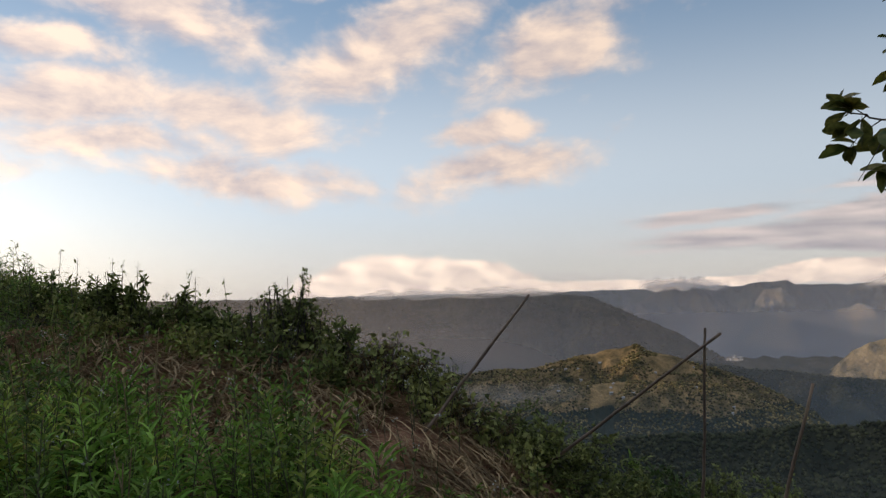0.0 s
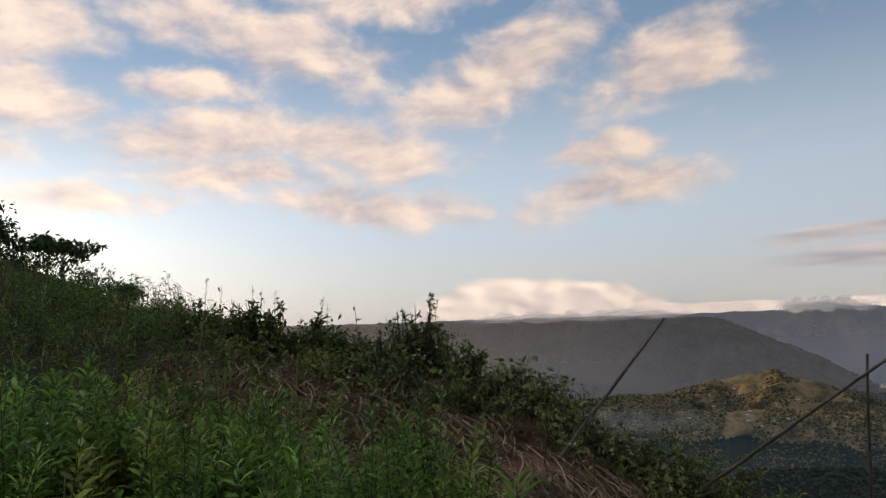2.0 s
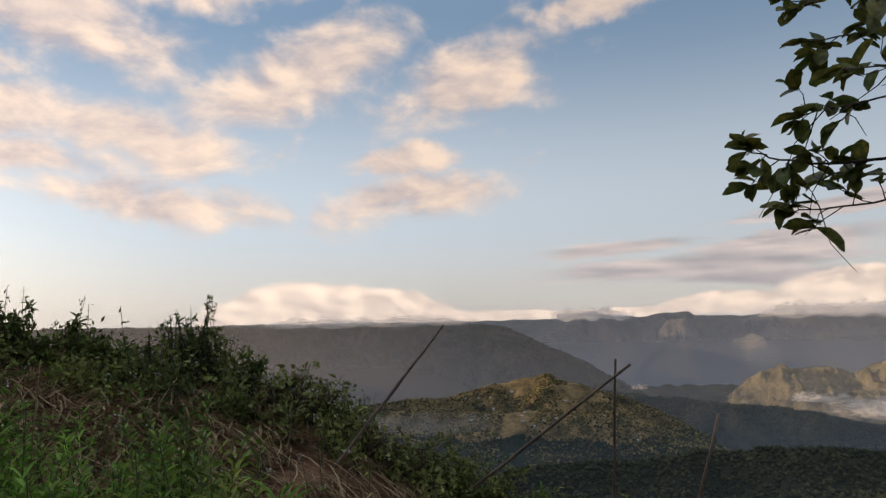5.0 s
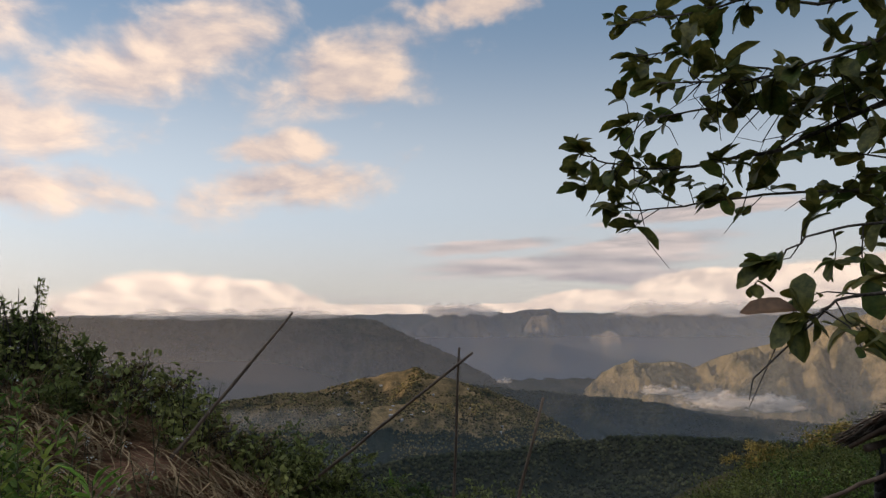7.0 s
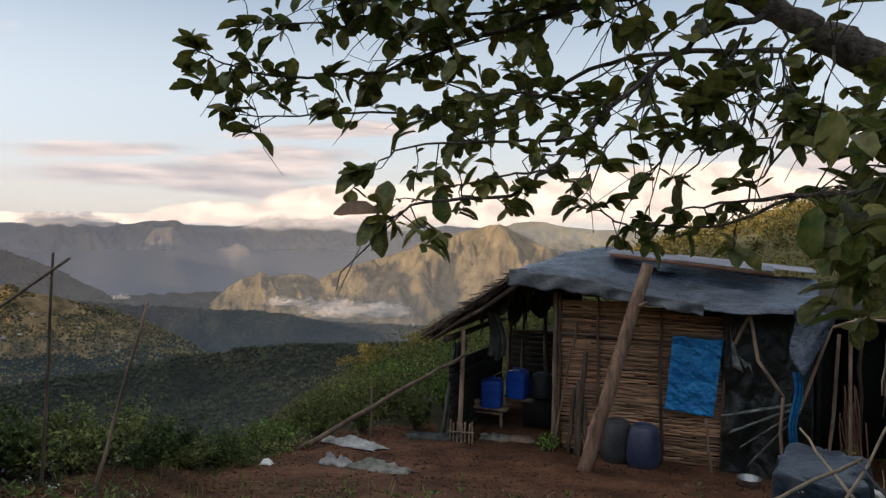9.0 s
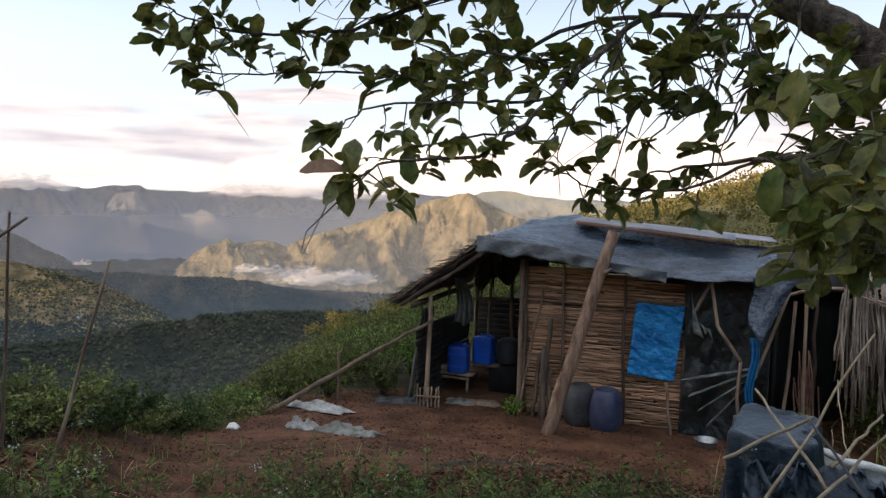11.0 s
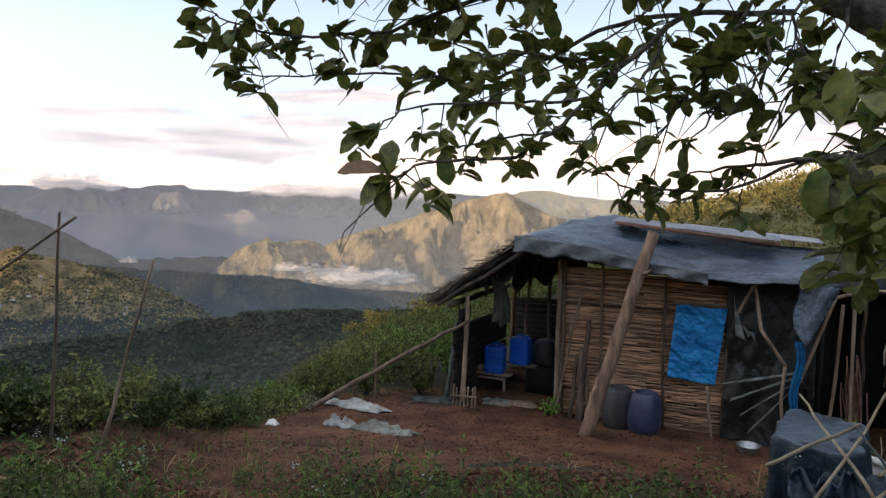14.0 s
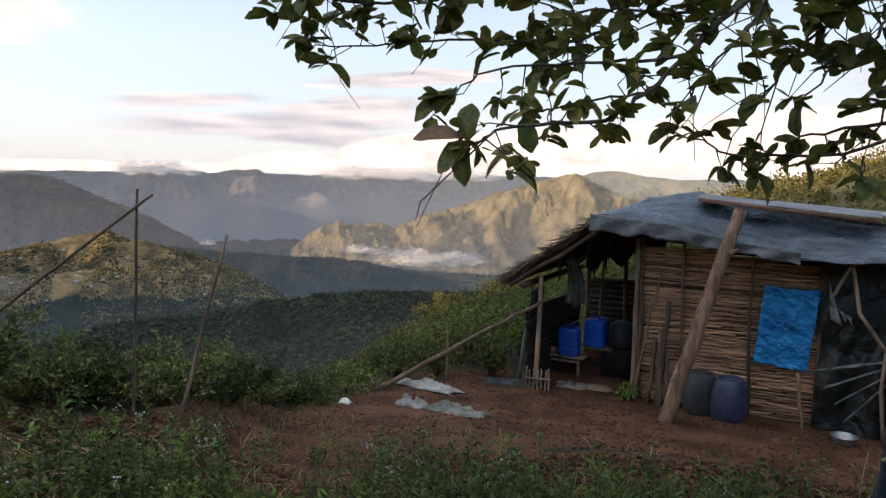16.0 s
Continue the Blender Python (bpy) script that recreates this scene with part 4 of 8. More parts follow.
def build_hut():
    hut = thing("hut", "small bamboo-slat hut with a tarpaulin-covered roof", "hut", HUT)
    rnd = random.Random(4)
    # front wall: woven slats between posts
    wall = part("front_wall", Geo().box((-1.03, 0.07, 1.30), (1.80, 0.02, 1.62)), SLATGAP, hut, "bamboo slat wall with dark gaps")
    shapes = []
    for k in range(6):
        n = 7
        pts = [(-0.5 + i / n, rnd.uniform(-0.004, 0.004), rnd.uniform(-0.006, 0.006)) for i in range(n + 1)]
        me = Geo().tube(pts, [rnd.uniform(0.0065, 0.0115) for _ in pts], 6).mesh("slat")
        me.materials.append(BAMBOO)
        shapes.append(me)
    z = 0.47
    row = 0
    while z < 2.27:
        cuts = [-1.95, rnd.uniform(-1.6, -0.9), rnd.uniform(-0.8, -0.4), -0.10] if row % 3 else [-1.95, rnd.uniform(-1.3, -0.7), -0.10]
        for a, b in zip(cuts, cuts[1:]):
            top = 2.27 - 0.105 * ((a + b) / 2 + 1.95)
            if z > top or (z > 2.19 and a < -1.5 and b < -1.2):
                continue
            ob = new("slat", rnd.choice(shapes))
            ob.parent = wall
            ob.matrix_basis = pose((a + b) / 2 + rnd.uniform(-0.02, 0.02), 0.035 + rnd.uniform(-0.014, 0.012), z, 0, rnd.uniform(-1.6, 1.8), rnd.uniform(-0.7, 0.7)) @ Matrix.Diagonal(
                (b - a + rnd.uniform(0.0, 0.06), rnd.uniform(0.8, 1.3), rnd.uniform(0.8, 1.25), 1))
        z += rnd.uniform(0.0135, 0.0205)
        row += 1
    for s, z0, z1, r in ((-1.98, 0.40, 2.46, 0.034), (-1.90, 0.42, 2.40, 0.022), (-1.46, 0.95, 2.35, 0.018), (-0.755, 0.42, 2.16, 0.020), (-0.13, 0.42, 2.12, 0.018)):
        pole("post", (s, 0.0, z0), (s + rnd.uniform(-0.03, 0.03), 0.0, z1), r, POLEWOOD if r > 0.03 else DARKPOLE, hut, rnd.random(), 0.012)
    pole("rail", (-1.95, 0.0, 1.80), (-0.1, 0.0, 1.79), 0.014, DARKPOLE, hut, 5, 0.008)
    pole("rail", (-0.75, -0.01, 1.03), (-0.12, -0.01, 1.0), 0.012, DARKPOLE, hut, 6, 0.008)
    pole("rail", (-2.2, 0.02, 2.40), (0.75, 0.02, 2.18), 0.03, DARKPOLE, hut, 7, 0.012)
    # back and end walls, darkened for the unlit inside
    part("back_wall", Geo().box((-0.9, 2.32, 1.18), (2.1, 0.05, 1.5)).box((-0.72, 2.32, 2.2), (1.75, 0.05, 0.5)), INNERSHADE, hut)
    part("end_wall", Geo().box((0.78, 1.2, 1.3), (0.05, 2.2, 1.7)), INNERSHADE, hut)
    part("inner_wall", Geo().box((-1.98, 1.35, 1.18), (0.04, 1.9, 1.45)), INNERSHADE, hut)
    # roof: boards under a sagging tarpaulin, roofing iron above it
    part("roof_deck", Geo().sheet(lambda u, v: (-2.2 + 2.95 * u, -0.25 + 2.9 * v, 2.34 - 0.20 * u + (0.16 + 0.08 * u) * min(v * 2.2, 1)), 10, 6, 0.04), INNERSHADE, hut)

    def tarp(u, v):
        s = -2.42 + 3.18 * u
        edge = np.interp(s, [-2.42, -2.05, -1.49, -1.04, -0.42, 0.17, 0.76], [2.53, 2.50, 2.44, 2.32, 2.225, 2.21, 2.24])
        crown = np.interp(s, [-2.42, -2.15, -1.6, -0.9, 0.0, 0.76], [2.56, 2.74, 2.79, 2.68, 2.53, 2.45])
        k = v ** 0.8
        z = edge + (crown - edge) * k + 0.02 * math.sin(9 * u + 5 * v) * v * (1 - v) * 4 + 0.016 * float(fbm(np.array(s * 3.5), np.array(v * 4.0), 41, 4)) + 0.030 * float(fbm(np.array(s * 2.2 + 1.6 * v), np.array(v * 7.0 - s * 1.1), 45, 4, True)) * min(1.0, 0.35 + 2 * v)
        return (s + 0.05 * v, -0.38 + 1.35 * v + 0.02 * math.sin(14 * u), z - 0.03 * max(0, 0.12 - v) / 0.12)
    part("roof_tarp", Geo().sheet(tarp, 130, 60, 0.006), TARP, hut, "grey silver tarpaulin sagging over the roof edge")
    part("tarp_hem", Geo().sheet(lambda u, v: (lambda p: (p[0], p[1] - 0.012 - 0.02 * v + 0.012 * math.sin(31 * u + 4 * v), p[2] - (0.05 + 0.09 * max(0, 1 - abs(u - 0.15) * 1.6) + 0.035 * float(fbm(np.array(u * 14.0), np.array(0.0), 47, 4))) * v + 0.06 * (1 - v)))(tarp(u * 0.66, 0.0)),
                                  90, 7, 0.006), DARKTARP, hut, "dark grey folded hem of the tarpaulin")

    def iron(s0, s1, w0, w1, z00, z10, seed):
        def fn(u, v):
            s = s0 + (s1 - s0) * u
            return (s, w0 + (w1 - w0) * v, z00 + (z10 - z00) * u + 0.02 * v + 0.008 * math.sin(2 * math.pi * (w0 + (w1 - w0) * v) / 0.09))
        return Geo().sheet(fn, 12, 44, 0.003)
    part("roof_iron", iron(-1.42, 0.35, 0.15, 0.75, 2.765, 2.60, 1), ROOFIRON, hut, "loose corrugated roofing iron on top")
    part("roof_iron", iron(-0.75, 0.80, 0.80, 1.6, 2.69, 2.56, 2), ROOFIRON, hut)
    part("roof_batten", Geo().box((-0.52, 0.14, 2.645), (1.72, 0.03, 0.04), Matrix.Rotation(radians(5.8), 3, "Y")), RUST, hut, "rusty batten under the iron")
    # hanging tarpaulin corner and plastic wall on the right
    def corner(u, v):
        s = 0.50 + 0.38 * u
        low = 1.60 + (0.5 * (0.3 - u) if u < 0.3 else 0.80 * (u - 0.3))
        return (s + 0.02 * math.sin(6 * v), -0.40 + 0.05 * math.sin(5 * u + 3 * v) + 0.05 * v, 2.25 - (2.25 - low) * v - 0.02 * u)
    part("tarp_corner", Geo().sheet(corner, 20, 16, 0.003), TARP, hut, "hanging corner of the grey tarpaulin")

    def plastic(u, v):
        s = -0.14 + 0.86 * u
        f = 0.035 * math.sin(13 * u + 4 * v) * v + 0.03 * float(fbm(np.array(u * 5.0), np.array(v * 4.0 + u * 2), 51, 4)) + 0.05 * float(fbm(np.array(u * 3.0 + 2.2 * v), np.array(v * 3.0 - u * 1.5), 53, 5, True))
        return (s, -0.04 + f - 0.12 * v * u, 2.17 - 1.74 * v + 0.03 * math.sin(8 * u) * v)
    part("plastic_wall", Geo().sheet(plastic, 70, 90, 0.004), BLACKSHEET, hut, "wrinkled black plastic sheet wall")
    for k in range(4):
        def fold(u, v, k=k):
            width = 0.012 + 0.05 * u * (1.3 - u) * (0.6 + 0.4 * math.sin(2.3 * k))
            wave = 0.018 * float(fbm(np.array(u * 5.0), np.array(v * 2.0 + 3.7 * k), 57, 4))
            return (0.60 - (0.74 - 0.09 * k) * u + wave, -0.17 - 0.05 * (1 - u) - 0.03 * math.sin(3.1 * v) + wave, 1.30 - 0.03 * k - u * (0.22 + 0.13 * k) + (v - 0.5) * width + wave)
        part("plastic_fold", Geo().sheet(fold, 26, 6, 0.004), TORNPLASTIC, hut, "pale stretched fold of plastic")
    part("torn_patch", Geo().sheet(lambda u, v: (0.02 + 0.10 * u + 0.04 * v, -0.16 - 0.02 * math.sin(9 * u), 1.72 - 0.10 * u - 0.05 * v * (1 + math.sin(7 * u))), 10, 6, 0.003), TORNPLASTIC, hut)
    part("torn_patch", Geo().sheet(lambda u, v: (-0.07 + 0.11 * u * v + 0.03 * u, -0.13 - 0.01 * math.sin(9 * u), 2.02 - 0.42 * u - 0.06 * v), 8, 5, 0.003), TORNPLASTIC, hut)
    part("blue_strip", Geo().sheet(lambda u, v: (0.51 + 0.075 * u + 0.025 * math.sin(9 * v), -0.30 + 0.02 * math.sin(16 * u + 3 * v), 1.62 - 1.05 * v), 10, 14, 0.004), BLUECLOTH, hut,
         "torn blue plastic strip")
    part("red_board", Geo().box((0.33, -0.10, 2.155), (0.62, 0.03, 0.035)), RUST, hut, "reddish board under the roof edge")
    # crooked sticks at the plastic wall
    for k, (a, m, b) in enumerate((((0.12, 2.17), (0.20, 1.70), (0.44, 1.35)), ((0.44, 1.35), (0.42, 1.0), (0.46, 0.5)), ((0.12, 2.17), (0.02, 1.95), (-0.02, 1.85)),
                                   ((0.86, 2.06), (0.72, 1.6), (0.58, 1.15)), ((0.93, 2.0), (0.90, 1.2), (0.84, 0.5)), ((1.03, 2.05), (1.04, 1.3), (1.06, 0.55)),
                                   ((0.86, 2.06), (1.02, 2.12), (1.16, 2.18)))):
        pts = [Vector((p[0], -0.24 if k < 3 else -0.12, p[1])) for p in (a, m, b)]
        full = [pts[0].lerp(pts[1], i / 4) for i in range(4)] + [pts[1].lerp(pts[2], i / 4) for i in range(5)]
        part("stick", Geo().tube(full, 0.018, 7), POLEWOOD, hut)
    # blue sheet over the window
    def blue(u, v):
        s = (-0.65 + 0.52 * u) * (1 - v) + (-0.72 + 0.50 * u) * v
        f = 0.03 * float(fbm(np.array(u * 4.0 + v), np.array(v * 7.0), 61, 5)) + 0.035 * float(fbm(np.array(u * 3.0 + 2 * v), np.array(v * 6.0 - u * 2), 63, 5, True))
        return (s, -0.015 - abs(f) - 0.012, 1.86 - 0.80 * v - 0.04 * u * v + 0.01 * math.sin(7 * u) * (1 - v))
    part("window_sheet", Geo().sheet(blue, 60, 90, 0.004), BLUECLOTH, hut, "wrinkled blue plastic sheet over the window")
    part("window_bar", Geo().box((-0.39, -0.03, 1.87), (0.56, 0.02, 0.025)), DARKPOLE, hut)
    # the open lean-to: roof of poles and old thatch
    part("lean_roof", Geo().sheet(lambda u, v: (-2.30 - 1.10 * u, -0.30 + 2.5 * v, 2.50 - 0.76 * u + 0.03 * math.sin(11 * u + 7 * v) + 0.018 * math.sin(40 * u + 23 * v)), 40, 30, 0.035),
         THATCH, hut, "dark old thatch of the lean-to roof")
    for k in range(22):
        w = -0.36 + 2.4 * (k / 21) ** 1.6
        e = rnd.uniform(-0.05, 0.28)
        pole("rafter", (-2.28 + rnd.uniform(-0.05, 0.1), w, 2.56), (-3.36 - e, w + rnd.uniform(-0.15, 0.1), 1.79 - e * 0.45 + rnd.uniform(-0.02, 0.05)), rnd.uniform(0.008, 0.017), DARKPOLE, hut, k, 0.02)
    g = Geo()
    for k in range(420):  # loose thatch along the open edge and the eave
        u = rnd.random()
        if k % 3:
            a = Vector((-2.30 - 1.10 * u, -0.30 + rnd.uniform(-0.06, 0.2), 2.50 - 0.76 * u + rnd.uniform(-0.03, 0.06)))
            b = a + Vector((rnd.uniform(-0.26, -0.02), rnd.uniform(-0.12, 0.02), rnd.uniform(-0.13, 0.0)))
        else:
            a = Vector((-3.32, -0.3 + 2.3 * u * u, 1.77))
            b = a + Vector((rnd.uniform(-0.26, -0.06), rnd.uniform(-0.08, 0.08), rnd.uniform(-0.14, 0.0)))
        g.tube(wander(a, b, 3, 0.012, k), [0.006, 0.006, 0.005, 0.002], 4)
    tagged(part("thatch_fringe", g, THATCH, hut), kind="stuff")
    for k in range(7):  # stacked poles holding the thatch down
        u = 0.12 + 0.13 * k
        pole("ridge_pole", (-2.30 - 1.10 * u, -0.42 + rnd.uniform(-0.06, 0.05), 2.54 - 0.76 * u), (-2.35 - 1.10 * u, 2.0, 2.55 - 0.76 * u), rnd.uniform(0.014, 0.024), DARKPOLE, hut, k + 120, 0.02)
    pole("eave_beam", (-3.22, -0.35, 1.69), (-3.22, 2.0, 1.69), 0.04, DARKPOLE, hut, 71, 0.02)
    pole("eave_beam", (-2.2, -0.32, 2.46), (-3.38, -0.36, 1.68), 0.028, DARKPOLE, hut, 72, 0.02)
    for s, w, r, top in ((-3.05, -0.25, 0.032, 1.80), (-3.16, 1.9, 0.04, 1.76), (-2.6, 1.9, 0.035, 2.2), (-2.95, 1.9, 0.025, 1.95), (-2.3, 1.9, 0.03, 2.35)):
        pole("shed_post", (s, w, 0.40), (s + 0.02, w, top), r, POLEWOOD, hut, s, 0.015)
    # half-height end wall of horizontal boards, lean-to shade put into their colour
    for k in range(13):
        part("board", Geo().box((-3.17, 0.65 + rnd.uniform(-0.03, 0.03), 0.47 + 0.075 * k), (0.03, 1.9, 0.070), Matrix.Rotation(rnd.uniform(-0.01, 0.01), 3, "X")), INNERSHADE, hut)
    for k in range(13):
        part("board", Geo().box((-2.62, 2.02, 0.5 + 0.082 * k), (1.16, 0.03, 0.076)), INNERSHADE, hut)
    part("inner_curtain", Geo().sheet(lambda u, v: (-2.35 + 0.35 * u, 1.5 + 0.05 * math.sin(14 * u), 2.35 - 1.9 * v), 10, 8, 0.005), BLACKSHEET, hut)
    pole("rail", (-3.2, 1.9, 1.50), (-2.0, 1.9, 1.54), 0.03, POLEWOOD, hut, 80, 0.02)
    for k in range(46):  # rags and thatch ends hanging under the lean-to roof
        s = rnd.uniform(-3.1, -2.12)
        w = rnd.uniform(1.2, 1.85) if k < 22 else rnd.uniform(-0.15, 0.9)
        top = 2.45 + (s + 2.3) * 0.63
        part("thatch_end", Geo().tube(wander((s, w, top), (s + rnd.uniform(-0.05, 0.05), w, top - rnd.uniform(0.12, 0.5) * (1 if k < 22 else 0.8)), 4, 0.02, k), [0.035, 0.04, 0.045, 0.03, 0.01], 6, squash=0.4),
             THATCH, hut)
    part("valance", Geo().sheet(lambda u, v: (-3.15 + 1.1 * u, 1.80 + 0.03 * math.sin(15 * u), 1.84 + 0.58 * u + 0.05 - (0.10 + 0.16 * u + 0.05 * math.sin(17 * u)) * v * 1.9), 26, 6, 0.02), THATCH, hut)
    # hanging grey cloth
    part("hanging_cloth", Geo().sheet(lambda u, v: (-2.92 + 0.24 * u * (0.6 + 0.5 * v) + 0.05 * math.sin(3 * v), 0.25 + 0.04 * math.sin(22 * u), 1.98 - 0.58 * v + 0.03 * math.sin(9 * u) * v), 18, 12, 0.004),
         GREYSACK, hut, "grey cloth hanging under the lean-to")
    part("hanging_cloth", Geo().sheet(lambda u, v: (-3.18 + 0.16 * u + 0.02 * math.sin(5 * v), -0.2 + 0.03 * math.sin(16 * u), 1.68 - 0.36 * v - 0.05 * math.sin(5 * u)), 10, 8, 0.004), BLACKSHEET, hut)
    return hut


hut = build_hut()
LEVEL = yz(-2.8, 0.5)


def stand(ob_name, label, category, s, w, geo, material, rz=0.0, sink=0.01, group="", tilt=0.0):
    m = HUT @ pose(s, w, yz(s, w) - sink, tilt) @ pose(0, 0, 0, 0, 0, rz)
    return thing(ob_name, label, category, m, group, geo=geo, material=material)


# the leaning log
g = Geo()
pts = wander((0, 0, 0), (0.54, 0.56, 2.16), 10, 0.012, 3)
g.tube(pts, [0.078, 0.074, 0.076, 0.070, 0.073, 0.068, 0.070, 0.064, 0.067, 0.062, 0.060], 14)
g.tube([(0.46, 0.42, 1.72), (0.50, 0.40, 1.74), (0.56, 0.38, 1.78)], [0.03, 0.024, 0.012], 8)
stand("leaning_log", "peeled brown log leaning against the hut roof", "log", -1.42, -0.95, g, LOGWOOD, sink=0.05)
# poles leaning on the wall
for k, (s0, s1, w0, z1, r) in enumerate(((-1.93, -1.70, -0.22, 1.95, 0.014), (-1.66, -1.60, -0.20, 1.62, 0.032), (-1.62, -1.66, -0.26, 1.28, 0.036), (-1.76, -1.72, -0.16, 1.2, 0.026), (-1.54, -1.60, -0.22, 1.05, 0.03))):
    z0 = yz(s0, w0)
    g = Geo().tube(wander((0, 0, -0.02), (s1 - s0, -w0 - 0.035 - r, z1 - z0), 6, 0.015, k + 30), [r, r, r * 0.95, r, r * 0.9, r * 0.9, r * 0.8], 9)
    thing("leaning_pole", "short weathered pole leaning on the slat wall", "pole", hut_at(s0, w0, z0), "poles at the wall", geo=g, material=DARKPOLE if k else POLEWOOD)


def drum(label, s, w, h, r, material, seed):
    ob = thing("plastic_drum", label, "drum", hut_at(s, w, yz(s, w) - 0.01, seed * 37), "drums at the wall")
    prof = [(r * 0.70, 0), (r * 0.86, 0.012), (r * 0.95, 0.05), (r * 1.01, h * 0.22), (r * 1.02, h * 0.42), (r * 0.99, h * 0.58), (r * 0.93, h * 0.74), (r * 0.84, h * 0.87), (r * 0.74, h * 0.95), (r * 0.64, h * 0.985),
            (r * 0.58, h * 0.95)]
    part("body", Geo().lathe(prof, 28, square=0.9), material, ob)
    part("rim", Geo().lathe([(r * 0.58, h * 0.95), (r * 0.645, h * 0.965), (r * 0.645, h * 0.995), (r * 0.59, h * 1.0), (r * 0.56, h * 0.955)], 20), material, ob)
    return ob


drum("dusty black plastic drum with its top cut off", -1.20, -0.24, 0.47, 0.165, BLACKDRUM, 1)
drum("dark blue plastic drum with its top cut off", -0.90, -0.32, 0.46, 0.165, BLUEDRUM, 2)

# bench with water cans
bench = thing("bench", "low bench of weathered planks in the lean-to", "bench", hut_at(-2.9, 0.55, LEVEL))
part("plank", Geo().box((-0.12, 0.0, 0.24), (0.62, 0.20, 0.03)), POLEWOOD, bench)
part("plank", Geo().box((0.02, 0.22, 0.335), (0.9, 0.16, 0.03)), POLEWOOD, bench)
for x, y, h in ((-0.32, 0, 0.24), (0.10, -0.03, 0.24), (-0.3, 0.26, 0.33), (0.40, 0.26, 0.33)):
    pole("leg", (x, y, 0), (x, y, h - 0.01), 0.022, POLEWOOD, bench, x, 0.005)
part("crossbar", Geo().box((-0.12, -0.05, 0.18), (0.5, 0.025, 0.03)), POLEWOOD, bench)


def water_can(s, w, z, rz, label):
    can = thing("jerry_can", label, "water can", hut_at(s, w, z, rz), "water cans on the bench")
    h, x, y = 0.36, 0.135, 0.105
    prof = [(0.90, 0.0), (0.98, 0.012), (1.0, 0.04), (1.0, h * 0.45), (0.985, h * 0.5), (1.0, h * 0.55), (1.0, h * 0.86), (0.96, h * 0.94), (0.80, h * 0.98)]
    part("body", Geo().lathe(prof, 28, (x, y), square=5.0), BLUECAN, can)
    for k in (0.25, 0.68):
        part("rib", Geo().lathe([(1.0, h * k - 0.01), (1.02, h * k), (1.0, h * k + 0.01)], 28, (x, y), square=5.0), BLUECAN, can)
    part("handle", Geo().tube([(-0.07, 0, h * 0.95), (-0.055, 0, h * 1.06), (0.03, 0, h * 1.08), (0.05, 0, h * 0.97)], 0.014, 8), BLUECAN, can)
    part("cap", Geo().lathe([(0.026, h * 0.96), (0.026, h * 1.07), (0.022, h * 1.08)], 14, c=(0.085, 0, 0)), BLUECAN, can)
    return can


water_can(-2.93, 0.53, LEVEL + 0.256, 6, "blue plastic water can with a moulded handle")
water_can(-2.66, 0.77, LEVEL + 0.352, -8, "blue plastic water can standing farther back")
g = Geo().lathe([(0.05, 0), (0.075, 0.02), (0.085, 0.05), (0.07, 0.075)], 14, (1.2, 0.8))
thing("clay_lump", "pinkish bundle lying on the bench", "bundle", hut_at(-3.14, 0.54, LEVEL + 0.256), geo=g, material=LOGWOOD)
g = Geo().lathe([(0.13, 0), (0.16, 0.05), (0.165, 0.2), (0.15, 0.3), (0.1, 0.33), (0.06, 0.34)], 18)
thing("dark_pot", "dark cooking pot standing behind the cans", "pot", hut_at(-2.36, 0.9, LEVEL + 0.35), geo=g, material=BLACKDRUM)
g = Geo().box((0, 0, 0.17), (0.4, 0.4, 0.34))
thing("crate", "dark wooden crate under the pot", "crate", hut_at(-2.36, 0.9, LEVEL), geo=g, material=INNERSHADE)

# odds and ends on the shed floor
def crumple(n, size, seed, height=0.08):
    def ragged(a, b, k):
        return 1 + 0.45 * float(fbm(np.array(a * 3.3 + 2), np.array(b * 3.3), seed + k, 4))
    return Geo().sheet(lambda u, v: ((u - 0.5) * size[0] * ragged(v, u * 0.4, 3), (v - 0.5) * size[1] * ragged(u * 2, v * 0.4, 5), 0.010 + height * max(0.0, (1 - (2 * u - 1) ** 6) * (1 - (2 * v - 1) ** 6)) * max(0.08,
        0.55 + 1.0 * float(fbm(np.array(u * 6.5), np.array(v * 4.0), seed, 5)))), n, n, 0.006)


stand("rag_heap", "crumpled grey and red rags on the floor", "rags", -2.72, 0.05, crumple(18, (0.34, 0.24), 5, 0.06), GREYSACK, 12)
stand("floor_mat", "flattened brown cardboard sheet", "cardboard", -2.52, 0.10, crumple(10, (0.5, 0.3), 8, 0.03), POLEWOOD, 20)
# stubby stick fence at the shed corner
fence = thing("stick_fence", "low fence of short upright sticks", "fence", hut_at(-2.98, -0.42, yz(-2.98, -0.42)))
for k in range(7):
    x = -0.14 + 0.048 * k
    pole("stake", (x, 0, -0.03), (x + random.uniform(-0.02, 0.02), 0.0, 0.20 + 0.08 * random.random()), 0.012, POLEWOOD, fence, k, 0.004)
part("crossbar", Geo().tube([(-0.16, -0.02, 0.12), (0.17, -0.02, 0.14)], 0.01, 6), POLEWOOD, fence)
